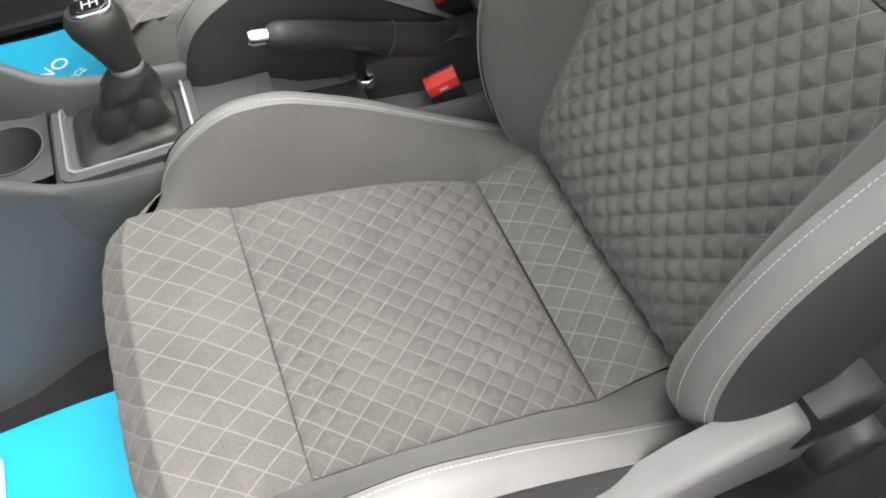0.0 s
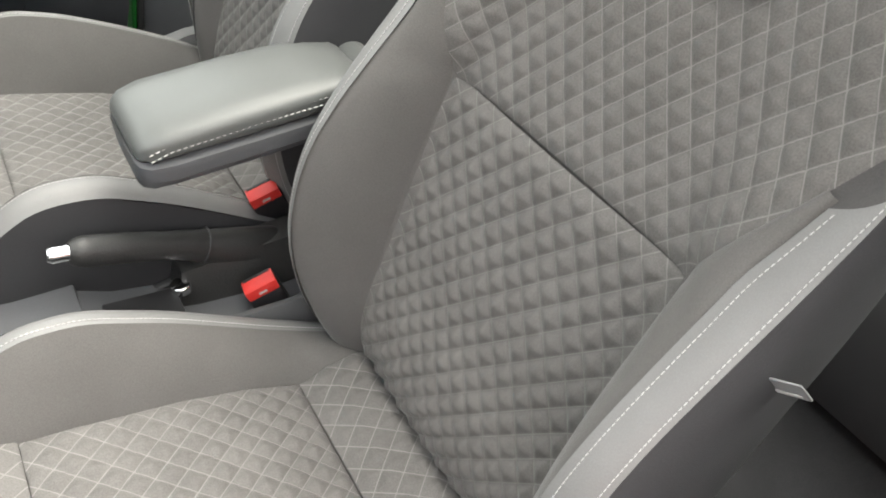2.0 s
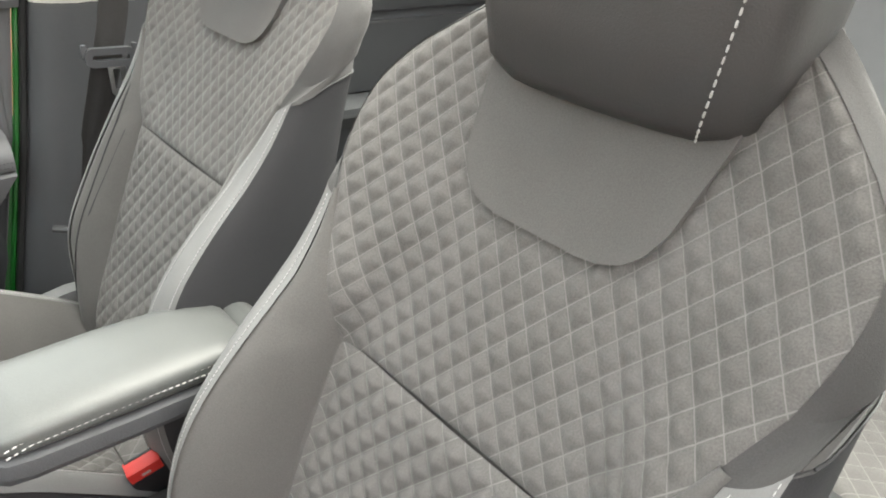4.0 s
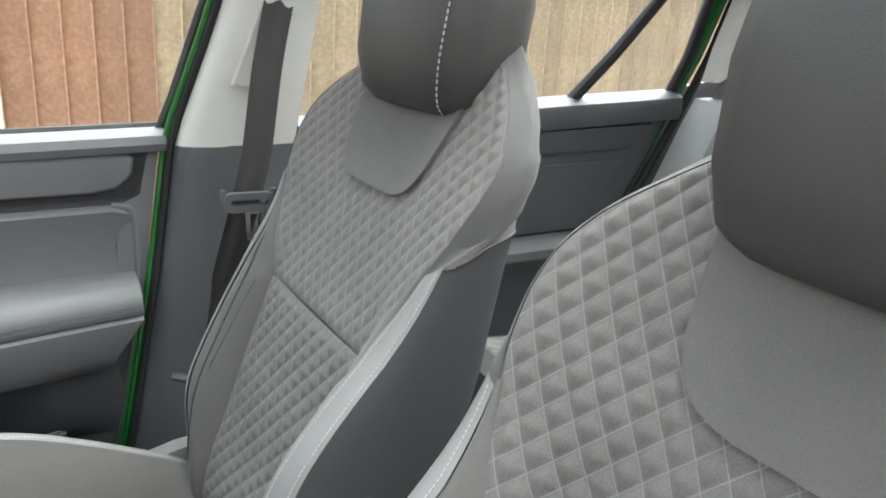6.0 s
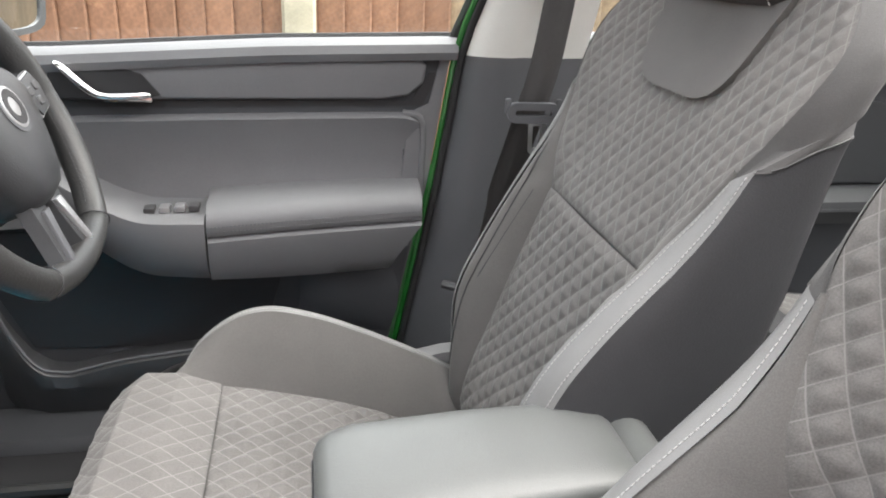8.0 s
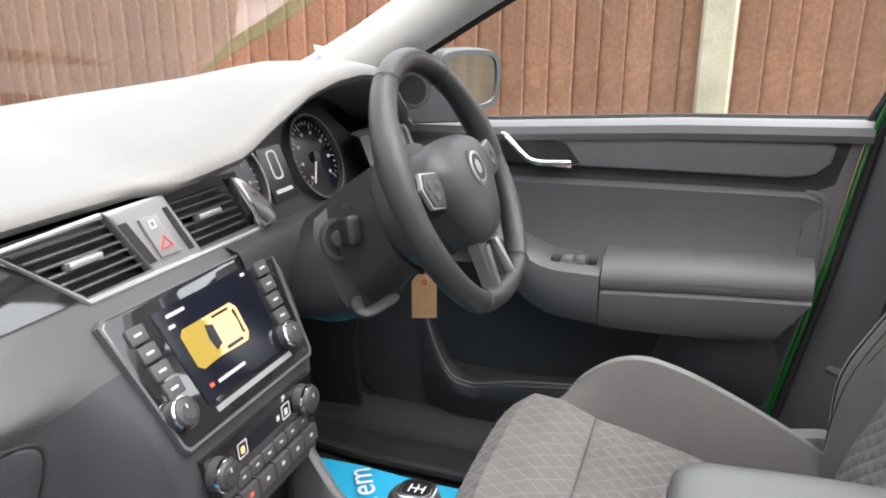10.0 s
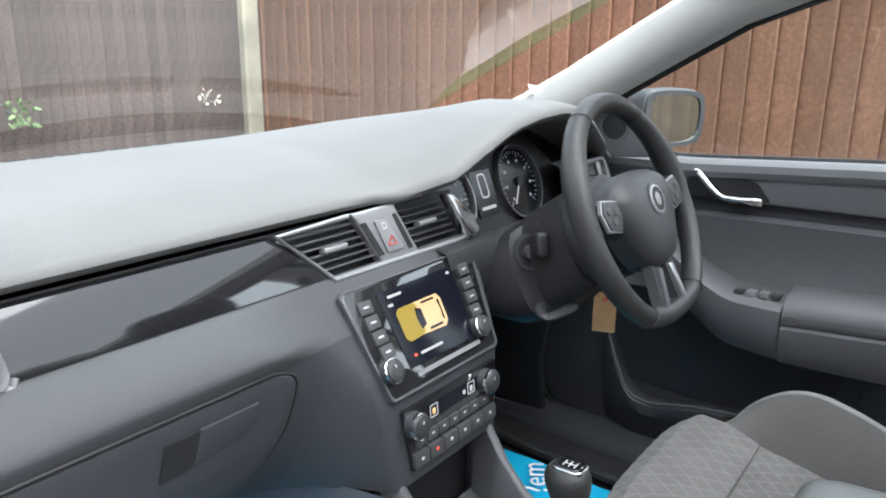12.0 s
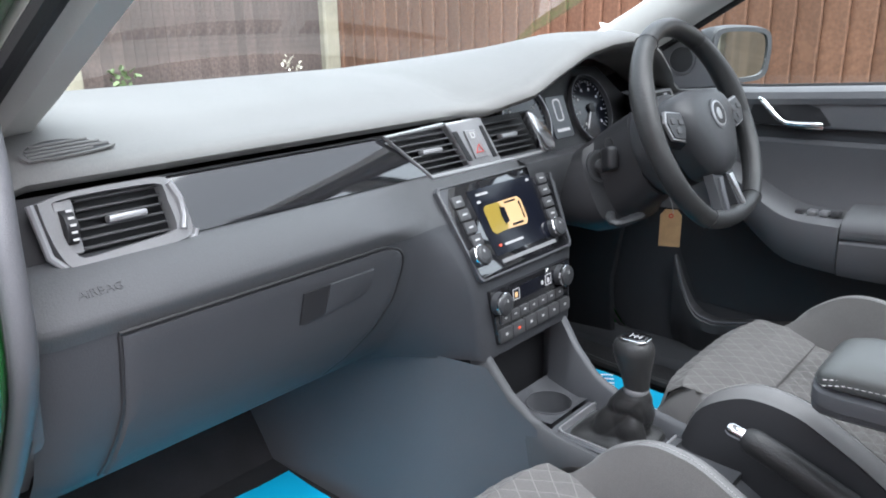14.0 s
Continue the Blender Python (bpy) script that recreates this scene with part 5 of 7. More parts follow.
for i in range(5):
    part("print", turn(box(-0.6685, -0.6625, 0.022 + 0.0075 * i, 0.0245 + 0.0075 * i, 0.0215 + 0.0014 * (1 - abs(i - 2)), 0.0225 + 0.0014 * (1 - abs(i - 2)), 0), FACE), MARK, wheel_plate, "pale printed bar")
part("grip", tube([tuple(FACE @ Vector((y, s, 0.012))) for y, s in ((-0.549, 0.064), (-0.541, 0.045), (-0.540, 0.025), (-0.545, 0.010))], 0.005, 8), SATIN, v)

v = air_vent("air_vent", (-0.188, -0.122), (-0.066, -0.022), 6, -0.105)
v2 = air_vent("air_vent", (0.030, 0.062), (0.140, 0.172), 6, 0.095)
part("vent_frame", tube([tuple(FACE @ Vector((y, s, 0.004))) for y, s in ((-0.07, 0.074), (-0.198, 0.0705), (-0.124, 0.002), (-0.118, -0.004), (0.19, -0.006), (0.2, 0.004))], 0.004, 8), SATIN, v, "satin silver rim")
hz = part("hazard_panel", slab([(-0.064, 0.076), (-0.056, 0.066), (-0.020, -0.004), (0.062, -0.004), (0.060, 0.004), (0.030, 0.070), (0.028, 0.077)], 0.014, 0.004, 3, FACE @ Matrix.Translation((0, 0, -0.009))), SATIN, dash, "satin silver switch panel")
part("hazard_button", slab([(-0.024, 0.058), (0.004, 0.058), (0.024, 0.010), (-0.008, 0.010)], 0.003, 0.001, 2, FACE @ Matrix.Translation((0, 0, 0.0055))), SATIN_PLASTIC, hz)
part("hazard_mark", ring([(-0.010, 0.019), (0.010, 0.019), (0.0, 0.033)], [(-0.0082, 0.0202), (0.0082, 0.0202), (0.0, 0.0312)], 0.001, FACE @ Matrix.Translation((0.004, 0, 0.0086))), RED, hz, "red triangle")
part("lock_mark", ring([(-0.012, 0.044), (-0.002, 0.044), (-0.004, 0.054), (-0.014, 0.054)], [(-0.010, 0.046), (-0.004, 0.046), (-0.006, 0.052), (-0.012, 0.052)], 0.001, FACE @ Matrix.Translation((0, 0, 0.0086))), MARK, hz)
for y0, y1 in ((-0.052, -0.016), (0.030, 0.056)):
    part("dark_inlay", slab([(y0 + 0.004 - 0.004, 0.060), (y0 + 0.012, 0.060), (y1 + 0.002, 0.008), (y1 - 0.010, 0.008)] if y0 < 0 else [(y0 - 0.012, 0.062), (y0 - 0.004, 0.062), (y1 - 0.006, 0.006), (y1 - 0.016, 0.006)], 0.001, 0, 1, FACE @ Matrix.Translation((0, 0, 0.0051))), BLACK, hz)
part("chrome_corner", slab([(0.142, 0.072), (0.158, 0.070), (0.205, 0.028), (0.214, 0.004), (0.208, -0.006), (0.184, -0.004), (0.174, 0.006)], 0.018, 0.006, 3, FACE), CHROME, dash, "bright chrome corner piece")
part("gloss_lip", slab([(-0.118, -0.016), (0.21, -0.018), (0.225, 0.004), (0.20, -0.005), (-0.118, -0.003)], 0.008, 0.003, 2, FACE @ Matrix.Translation((0, 0, -0.004))), PIANO, dash)

# fascia under the strip, flowing into the centre; glovebox and the body behind it
GLOVE = ((-0.847, 0.872), (-0.847, 0.860), (-0.851, 0.83), (-0.858, 0.79), (-0.872, 0.75), (-0.893, 0.712), (-0.915, 0.685))
FZ, FX = (0.60, 0.66, 0.745, 0.79, 0.84, 0.925, 0.948), (-0.80, -0.797, -0.806, -0.814, -0.838, -0.889, -0.902)
LIP = ((-0.917, 0.948), (-0.903, 0.947), (-0.892, 0.944), (-0.880, 0.938), (-0.868, 0.930), (-0.858, 0.921), (-0.850, 0.912), (-0.845, 0.904), (-0.8425, 0.898), (-0.8435, 0.893), (-0.848, 0.885), (-0.852, 0.877))
rows = []
for x, z in LIP + tuple((x - 0.006, z) for x, z in GLOVE) + ((-0.945, 0.668), (-0.96, 0.655)):
    f = lerp(z, FZ, FX)
    lo = lerp(z, (0.655, 0.70, 0.75, 0.80, 0.85, 0.88, 0.90, 0.93, 0.948), (-0.25, -0.238, -0.222, -0.210, -0.212, -0.235, -0.29, -0.36, -0.38))
    lw = lerp(z, (0.655, 0.75, 0.82, 0.86, 0.90, 0.948), (-0.112, -0.120, -0.135, -0.152, -0.158, -0.160))
    rw = lerp(z, (0.655, 0.75, 0.86, 0.948), (0.135, 0.148, 0.178, 0.20))
    line = []
    for y in np.linspace(-0.745, lo, 20)[:-1]:
        line.append((x - smooth01((-0.715 - y) / 0.03) * 0.014, y, z))
    for k in np.linspace(0, 1, 17)[:-1]:
        line.append((x + (f - x) * (k ** 1.7 + (smooth01(k) - k ** 1.7) * smooth01((z - 0.86) / 0.06)), lo + (lw - lo) * k, z))
    line += [(f, y, z) for y in np.linspace(lw, rw - 0.012, 8)]
    line += [(f - 0.0012, rw - 0.006, z), (f - 0.004, rw - 0.001, z), (f - 0.013, rw + 0.006, z), (-0.90, rw + 0.018, z), (-0.97, rw + 0.028, z)]
    rows.append(line)
part("front_fascia", sheet([r[::-1] for r in rows[:len(LIP)]]), SOFT, dash, "grey fascia flowing into the centre panel", 65)
# below the lip the same grey plastic takes the shade-darkened colour
part("lower_fascia", sheet([r[::-1] for r in rows[len(LIP) - 1:]]), LOWER, dash, "grey lower fascia, its shade put into the colour", 65)
part("under_panel", sheet([[(x, y, z) for x, z in ((-0.952, 0.662), (-1.0, 0.66), (-1.2, 0.655), (-1.5, 0.70))] for y in np.linspace(-0.742, -0.13, 6)]), HARD, dash)
part("lettering", letters("AIRBAG", 0.0135, basis((-0.8595, -0.662, 0.9235), (0, 1, 0), (-0.018, 0, 0.018)), 0.0005), SOFT, dash, "moulded word on the fascia", 0)
rows = []
for z in [0.872, 0.8705, 0.868, 0.864, 0.859, 0.853] + list(np.linspace(0.845, 0.685, 14)):
    x = lerp(z, [g[1] for g in GLOVE][::-1], [g[0] for g in GLOVE][::-1])
    right = lerp(z, (0.685, 0.712, 0.75, 0.79, 0.83, 0.845, 0.853, 0.859, 0.864, 0.868, 0.8705, 0.872), (-0.345, -0.312, -0.275, -0.250, -0.238, -0.236, -0.237, -0.240, -0.245, -0.252, -0.260, -0.272))
    left = lerp(z, (0.685, 0.78, 0.872), (-0.672, -0.655, -0.652))
    rows.append([(x - (0.004 if k in (0, 1) else 0), left + (right - left) * k, z) for k in (0, 0.012, 0.05, 0.2, 0.4, 0.6, 0.8, 0.95, 0.985, 1)])
part("glovebox_gap", tube([(p[0] - 0.001, p[1] - 0.0025, p[2]) for p in [r[0] for r in rows][::-1]] + [(-0.8505, y, 0.8755) for y in np.linspace(-0.655, -0.272, 8)] + [(r[-1][0] - 0.001, r[-1][1] + 0.0025, r[-1][2]) for r in rows[1:]], 0.0026, 6), BLACK, dash, "dark gap round the glovebox")
part("fascia_gap", tube([(-0.855 - 0.014 * smooth01((-0.715 - y) / 0.03), y, 0.8745) for y in np.linspace(-0.742, -0.655, 8)], 0.0022, 6), BLACK, dash)
glove = part("glovebox_door", sheet([r[::-1] for r in rows], 0.012, (-1, 0, 0)), LOWER, dash, "grey glovebox door, its shade put into the colour")
GM = basis((-0.8515, 0, 0.83), (0, 1, 0), (0.010, 0, 0.06))
# the finger recess is flat; black colour stands in for its shade
part("handle_recess", slab([(-0.425, -0.022), (-0.386, -0.020), (-0.378, 0.022), (-0.420, 0.022)], 0.0016, 0, 1, GM @ Matrix.Translation((0, 0, 0.0015))), BLACK, glove, "flat black patch for the shade in the finger recess")
part("glovebox_handle", slab([(-0.384, -0.020), (-0.312, -0.012), (-0.300, 0.0), (-0.298, 0.022), (-0.376, 0.022)], 0.004, 0.0015, 2, GM @ Matrix.Translation((0, 0, -0.001))), LOWER, glove, "flush glovebox catch")

# radio and climate panel
part("inner_block", box(-0.97, -0.92, -0.10, 0.16, 0.60, 0.93, 0.004), HARD, dash)
RAD = basis((-0.811, 0.015, 0.788), (0, 1, 0), (-0.076, 0, 0.137))  # radio face, (y, up)
bez = [(-0.122, 0.0), (0.118, 0.0), (0.124, 0.006), (0.150, 0.148), (0.146, 0.155), (-0.138, 0.155), (-0.145, 0.149), (-0.127, 0.006)]
radio = part("radio_unit", slab(bez, 0.010, 0.003, 2, RAD @ Matrix.Translation((0, 0, -0.002))), PIANO, dash, "gloss black touchscreen radio")
part("bezel", ring([(x * 1.025, -0.003 + y * 1.038) for x, y in bez], bez, 0.009, RAD, 0.002), HARD, radio, "grey bezel")
screen = part("screen", slab([(-0.074, 0.026), (0.078, 0.026), (0.088, 0.140), (-0.084, 0.140)], 0.001, 0, 1, RAD @ Matrix.Translation((0, 0, 0.0084))), SCREEN, radio, "dark display glass")
up = RAD @ Matrix.Translation((0, 0, 0.0098))
draw = lambda name, poly, mat, lab="": part(name, slab(poly, 0.0004, 0, 1, up), mat, screen, lab)
# the picture of a car seen from above
draw("car_picture", [(-0.062, 0.066), (-0.054, 0.060), (-0.024, 0.062), (-0.018, 0.066), (-0.018, 0.106), (-0.026, 0.110), (-0.056, 0.110), (-0.063, 0.104)], GLOW_YELLOW, "yellow bonnet of the car drawing")
draw("car_picture", [(-0.024, 0.062), (0.028, 0.060), (0.036, 0.068), (0.037, 0.102), (0.030, 0.110), (-0.024, 0.110), (-0.018, 0.100), (-0.018, 0.070)], GLOW_TAN, "tan body of the car drawing")
up = RAD @ Matrix.Translation((0, 0, 0.0103))
draw("car_picture", [(-0.024, 0.070), (-0.012, 0.074), (-0.012, 0.098), (-0.024, 0.102), (-0.027, 0.086)], SCREEN)
draw("car_picture", [(0.026, 0.072), (0.030, 0.070), (0.031, 0.102), (0.026, 0.100), (0.028, 0.086)], SCREEN)
draw("car_picture", [(-0.008, 0.064), (0.022, 0.064), (0.022, 0.068), (-0.008, 0.068)], SCREEN)
draw("car_picture", [(-0.008, 0.104), (0.022, 0.104), (0.022, 0.107), (-0.008, 0.107)], SCREEN)
for y, s, w, mat in ((-0.068, 0.130, 0.030, GLOW_WHITE), (-0.072, 0.118, 0.010, GLOW_WHITE), (0.070, 0.132, 0.008, GLOW_WHITE), (-0.046, 0.040, 0.050, GLOW_WHITE), (-0.060, 0.041, 0.006, GLOW_RED)):
    draw("text_bar", [(y, s - 0.002), (y + w, s - 0.002), (y + w, s + 0.002), (y, s + 0.002)], mat)
for side, cx, lean in ((-1, -0.108, -0.12), (1, 0.109, 0.14)):
    for i in range(4):
        s = 0.062 + 0.022 * i
        y = cx + lean * (s - 0.09)
        b = part("radio_button", slab(rounded(0.025, 0.0185, 0.002, 2, y, s), 0.004, 0.0012, 2, RAD @ Matrix.Translation((0, 0, 0.0075))), BUTTON, radio)
        part("print", slab(rounded(0.011, 0.0026, 0.0006, 1, y, s), 0.0004, 0, 1, RAD @ Matrix.Translation((0, 0, 0.0114))), MARK, b, "pale printed bar")


def knob(parent, m, r, h, label):
    k = part("knob", turn(loft([[(r * c * math.cos(a), r * c * math.sin(a), z) for a in np.linspace(0, 2 * math.pi, 40, endpoint=False)] for z, c in ((0, 1.0), (h * 0.8, 0.95), (h * 0.95, 0.9), (h, 0.82))]), m), DARK, parent, label)
    part("ring", turn(loft([[(r * c * math.cos(a), r * c * math.sin(a), z) for a in np.linspace(0, 2 * math.pi, 40, endpoint=False)] for z, c in ((h * 0.55, 0.99), (h * 0.6, 1.05), (h * 0.78, 1.05), (h * 0.82, 0.97))], True, False), m), CHROME, k, "chrome ring")
    part("cap", turn(loft([[(r * c * math.cos(a), r * c * math.sin(a), z) for a in np.linspace(0, 2 * math.pi, 24, endpoint=False)] for z, c in ((h, 0.6), (h * 1.04, 0.55))]), m), DARK, k)
    part("print", turn(box(-r * 0.06, r * 0.06, r * 0.2, r * 0.48, h * 1.04, h * 1.06, 0), m), MARK, k)
    return k


for y in (-0.117, 0.094):
    knob(radio, RAD @ Matrix.Translation((y, 0.036, 0.008)), 0.0165, 0.018, "silver ringed radio knob")
part("glint_strip", slab([(-0.066, 0.012), (0.086, 0.012), (0.086, 0.0185), (-0.066, 0.0185)], 0.001, 0, 1, RAD @ Matrix.Translation((0, 0, 0.0084))), SATIN_PLASTIC, radio)
CLI = basis((-0.800, 0.015, 0.675), (0, 1, 0), (-0.009, 0, 0.095))
clim = part("climate_panel", slab([(-0.098, 0.0), (0.104, 0.0), (0.116, 0.092), (-0.110, 0.092)], 0.008, 0.002, 2, CLI), PIANO, dash, "black climate control panel")
disp = part("display", slab([(-0.055, 0.060), (0.062, 0.060), (0.064, 0.083), (-0.058, 0.083)], 0.001, 0, 1, CLI @ Matrix.Translation((0, 0, 0.0078))), SCREEN, clim)
for y in (-0.046, 0.046):
    part("lit_window", ring(rounded(0.018, 0.019, 0.001, 1, y, 0.0715), rounded(0.015, 0.016, 0.001, 1, y, 0.0715), 0.0005, CLI @ Matrix.Translation((0, 0, 0.0089))), GLOW_WHITE, disp)
    part("lit_digit", slab(rounded(0.007, 0.009, 0.001, 1, y, 0.0705), 0.0005, 0, 1, CLI @ Matrix.Translation((0, 0, 0.0089))), GLOW_WHITE if y > 0 else GLOW_TAN, disp)
part("lit_digit", slab(rounded(0.006, 0.007, 0.001, 1, 0.028, 0.0705), 0.0005, 0, 1, CLI @ Matrix.Translation((0, 0, 0.0089))), GLOW_WHITE, disp)
for y in (-0.094, 0.082):
    knob(clim, CLI @ Matrix.Translation((y, 0.070, 0.008)), 0.0185, 0.020, "silver ringed temperature knob")
for i in range(7):
    y = -0.080 + 0.026 * i
    b = part("climate_button", slab(rounded(0.024, 0.016, 0.002, 2, y, 0.040), 0.004, 0.0012, 2, CLI @ Matrix.Translation((0, 0, 0.0075))), BUTTON, clim)
    part("print", slab(rounded(0.006, 0.0028, 0.0006, 1, y, 0.041), 0.0004, 0, 1, CLI @ Matrix.Translation((0, 0, 0.0114))), MARK, b, "pale printed mark")
for i in range(6):
    y = -0.083 + 0.034 * i
    b = part("row_button", slab(rounded(0.032, 0.022, 0.002, 2, y, 0.014), 0.006, 0.0015, 2, CLI @ Matrix.Translation((0, 0, 0.0075))), BUTTON, clim)
    part("print", slab(rounded(0.006, 0.0045, 0.0008, 1, y, 0.015), 0.0004, 0, 1, CLI @ Matrix.Translation((0, 0, 0.0134))), GLOW_RED if i == 1 else MARK, b)

# driver's side: dials in their hood, lower fascia
cl = thing("instrument_cluster", (-0.95, 0.34, 0.93), "round dials under the dashboard hood", "instrument cluster")
CF = basis((-0.955, 0.0, 0.985), (0, 1, 0), (-0.04, 0, 0.10))
part("cluster_face", slab([(0.10, -0.07), (0.58, -0.075), (0.60, 0.02), (0.52, 0.095), (0.30, 0.10), (0.14, 0.05)], 0.004, 0, 1, CF @ Matrix.Translation((0, 0, -0.006))), BLACK, cl, "black dial plate")
for cy in (0.205, 0.440):
    fm = CF @ Matrix.Translation((cy, 0.005, 0))
    dial = part("dial", slab(circle(0.066, 48), 0.002, 0, 1, fm), SCREEN, cl, "dark round dial")
    part("dial_rim", ring(circle(0.0735, 48), circle(0.0705, 48), 0.010, fm, 0.001), SATIN if cy < 0.3 else HARD, dial, "dial rim")
    for i in range(29):
        a = radians(225 - 270 * i / 28)
        long = 0.012 if i % 4 == 0 else 0.006
        part("tick", turn(box(0.062 - long, 0.062, -0.0006, 0.0006, 0, 0.0005, 0), fm @ Matrix.Rotation(a, 4, "Z") @ Matrix.Translation((0, 0, 0.0022))), MARK, dial)
    for i in range(8):
        a = radians(225 - 270 * i / 7)
        part("dial_mark", turn(box(-0.003, 0.003, -0.0028, 0.0028, 0, 0.0005, 0), fm @ Matrix.Translation((0.043 * math.cos(a), 0.043 * math.sin(a), 0.0022))), MARK, dial, "pale bar in place of a figure")
    part("needle", turn(box(-0.008, 0.052, -0.0014, 0.0014, 0, 0.002, 0.0005, 1), fm @ Matrix.Rotation(radians(232), 4, "Z") @ Matrix.Translation((0, 0, 0.004))), GLOW_WHITE if cy > 0.3 else GLOW_RED, dial, "dial needle")
    part("needle_hub", slab(circle(0.010, 20), 0.006, 0.002, 2, fm @ Matrix.Translation((0, 0, 0.002))), BLACK, dial)
dp = part("trip_display", slab(rounded(0.066, 0.085, 0.004, 3, 0.322, 0.0), 0.002, 0, 1, CF), SCREEN, cl)
part("car_symbol", ring(rounded(0.026, 0.046, 0.008, 3, 0.322, 0.014), rounded(0.020, 0.040, 0.006, 3, 0.322, 0.014), 0.0006, CF @ Matrix.Translation((0, 0, 0.0022))), GLOW_WHITE, dp)
part("text_bar", slab([(0.30, -0.030), (0.345, -0.030), (0.345, -0.024), (0.30, -0.024)], 0.0005, 0, 1, CF @ Matrix.Translation((0, 0, 0.0022))), GLOW_WHITE, dp)
rows = []
for y in np.linspace(0.10, 0.66, 20):
    dip = 0.03 * math.sin(math.pi * min(max((y - 0.16) / 0.4, 0), 1))
    rows.append([(x, y, z) for x, z in ((-0.965, 0.93 - dip * 0.4), (-0.93, 0.932 - dip * 0.4), (-0.895, 0.938), (-0.876, 0.932), (-0.868, 0.915), (-0.872, 0.87), (-0.885, 0.82), (-0.91, 0.775), (-0.96, 0.76), (-1.2, 0.76), (-1.5, 0.78))])
part("driver_fascia", sheet(rows), DARK, dash, "dark grey driver's side fascia")
part("right_fascia", sheet([[(x, y, z) for x, z in ((-0.935, 1.018), (-0.915, 1.012), (-0.890, 0.95), (-0.872, 0.92), (-0.875, 0.86), (-0.90, 0.79), (-0.96, 0.76))] for y in np.linspace(0.53, 0.742, 8)]), SOFT, dash)
RF = basis((-0.899, 0.0, 0.948), (0, 1, 0), (-0.022, 0, 0.062))
rv = part("air_vent", slab(rounded(0.12, 0.055, 0.01, 3, 0.655, 0.032), 0.003, 0, 1, RF @ Matrix.Translation((0, 0, 0.001))), BLACK, dash, "black air vent")
part("vent_frame", ring(rounded(0.134, 0.066, 0.012, 3, 0.655, 0.032), rounded(0.118, 0.053, 0.01, 3, 0.655, 0.032), 0.014, RF, 0.003), SATIN_PLASTIC, rv)
for i in range(5):
    part("slat", turn(box(0.598, 0.712, 0.011 + 0.0105 * i, 0.0138 + 0.0105 * i, 0.004, 0.012, 0.0007, 1), RF), BUTTON, rv)
part("tab", turn(box(0.675, 0.69, 0.008, 0.056, 0.010, 0.016, 0.003), RF), SATIN, rv)

# ---- steering wheel and column ----
TILT_W = radians(25)
WH = Matrix.Translation((-0.675, 0.357, 0.988)) @ Matrix(((0, -math.sin(TILT_W), math.cos(TILT_W), 0), (1, 0, 0, 0), (0, math.cos(TILT_W), math.sin(TILT_W), 0), (0, 0, 0, 1)))  # (across, up, towards the driver)
wheel = thing("steering_wheel", (-0.675, 0.357, 0.80), "black leather three-spoke steering wheel with silver inserts", "steering wheel")
rings = []
for a in np.linspace(0, 2 * math.pi, 97):
    R = 0.186 - 0.012 * max(0, -math.sin(a) - 0.86) / 0.14
    fat = 0.0165 + 0.003 * (max(0, math.cos(2 * (a - 0.35))) ** 6 + max(0, math.cos(2 * (math.pi - a - 0.35))) ** 6) * (1 if math.sin(a) > 0 else 0.3)
    c = Vector((R * math.cos(a), R * math.sin(a), 0))
    rad = Vector((math.cos(a), math.sin(a), 0))
    rings.append([WH @ (c + rad * (fat * math.cos(b)) + Vector((0, 0, 1.12 * fat * math.sin(b)))) for b in np.linspace(0, 2 * math.pi, 20, endpoint=False)])
rim = part("rim", loft(rings, True, False), LEATHER, wheel, "black grained leather rim")
for a in (radians(58), radians(122), radians(238), radians(302)):
    part("rim_seam", turn(tube([(0.186 * math.cos(a) + 0.0185 * math.cos(b) * math.cos(a), 0.186 * math.sin(a) + 0.0185 * math.cos(b) * math.sin(a), 0.0205 * math.sin(b)) for b in np.linspace(0, 2 * math.pi, 17)], 0.0009, 5), WH), BLACK, rim)
part("seam", stitches([tuple(WH @ Vector((0.1695 * math.cos(a), 0.1695 * math.sin(a), 0.003))) for a in np.linspace(-0.9, 0.1, 40)], 0.0035, 0.002, 0.0008), BUTTON, rim)
hub = [(-0.105, 0.030), (-0.085, 0.052), (-0.04, 0.064), (0.04, 0.064), (0.085, 0.052), (0.105, 0.030), (0.098, -0.005), (0.075, -0.05), (0.048, -0.086), (0.02, -0.098), (-0.02, -0.098), (-0.048, -0.086), (-0.075, -0.05), (-0.098, -0.005)]
hub = [(p[0], p[1]) for p in curve_through([(x, y, 0) for x, y in hub + hub[:1]], 57)[:-1]]
rings = [[WH @ Vector((x * k, -0.012 + (y + 0.012) * k, z)) for x, y in hub] for z, k in ((-0.03, 0.98), (0.0, 1.0), (0.012, 0.97), (0.024, 0.88), (0.032, 0.72), (0.036, 0.45), (0.037, 0.1))]
pad = part("airbag_pad", loft(rings), DARK, wheel, "dark grey airbag cover")
em = WH @ Matrix.Translation((0, 0.008, 0.035))
badge = part("badge", slab(circle(0.024, 36), 0.004, 0.0015, 2, em), SATIN, pad, "round silver badge")
part("badge_ring", ring(circle(0.0285, 36), circle(0.024, 36), 0.003, em), HARD, badge)
part("badge_field", ring(circle(0.020, 36), circle(0.011, 36), 0.001, em @ Matrix.Translation((0, 0, 0.0036))), BLACK, badge)
part("airbag_print", slab(rounded(0.016, 0.005, 0.001, 1, 0.02, -0.062), 0.0005, 0, 1, WH @ Matrix.Translation((0, 0, 0.0325))), BLACK, pad)
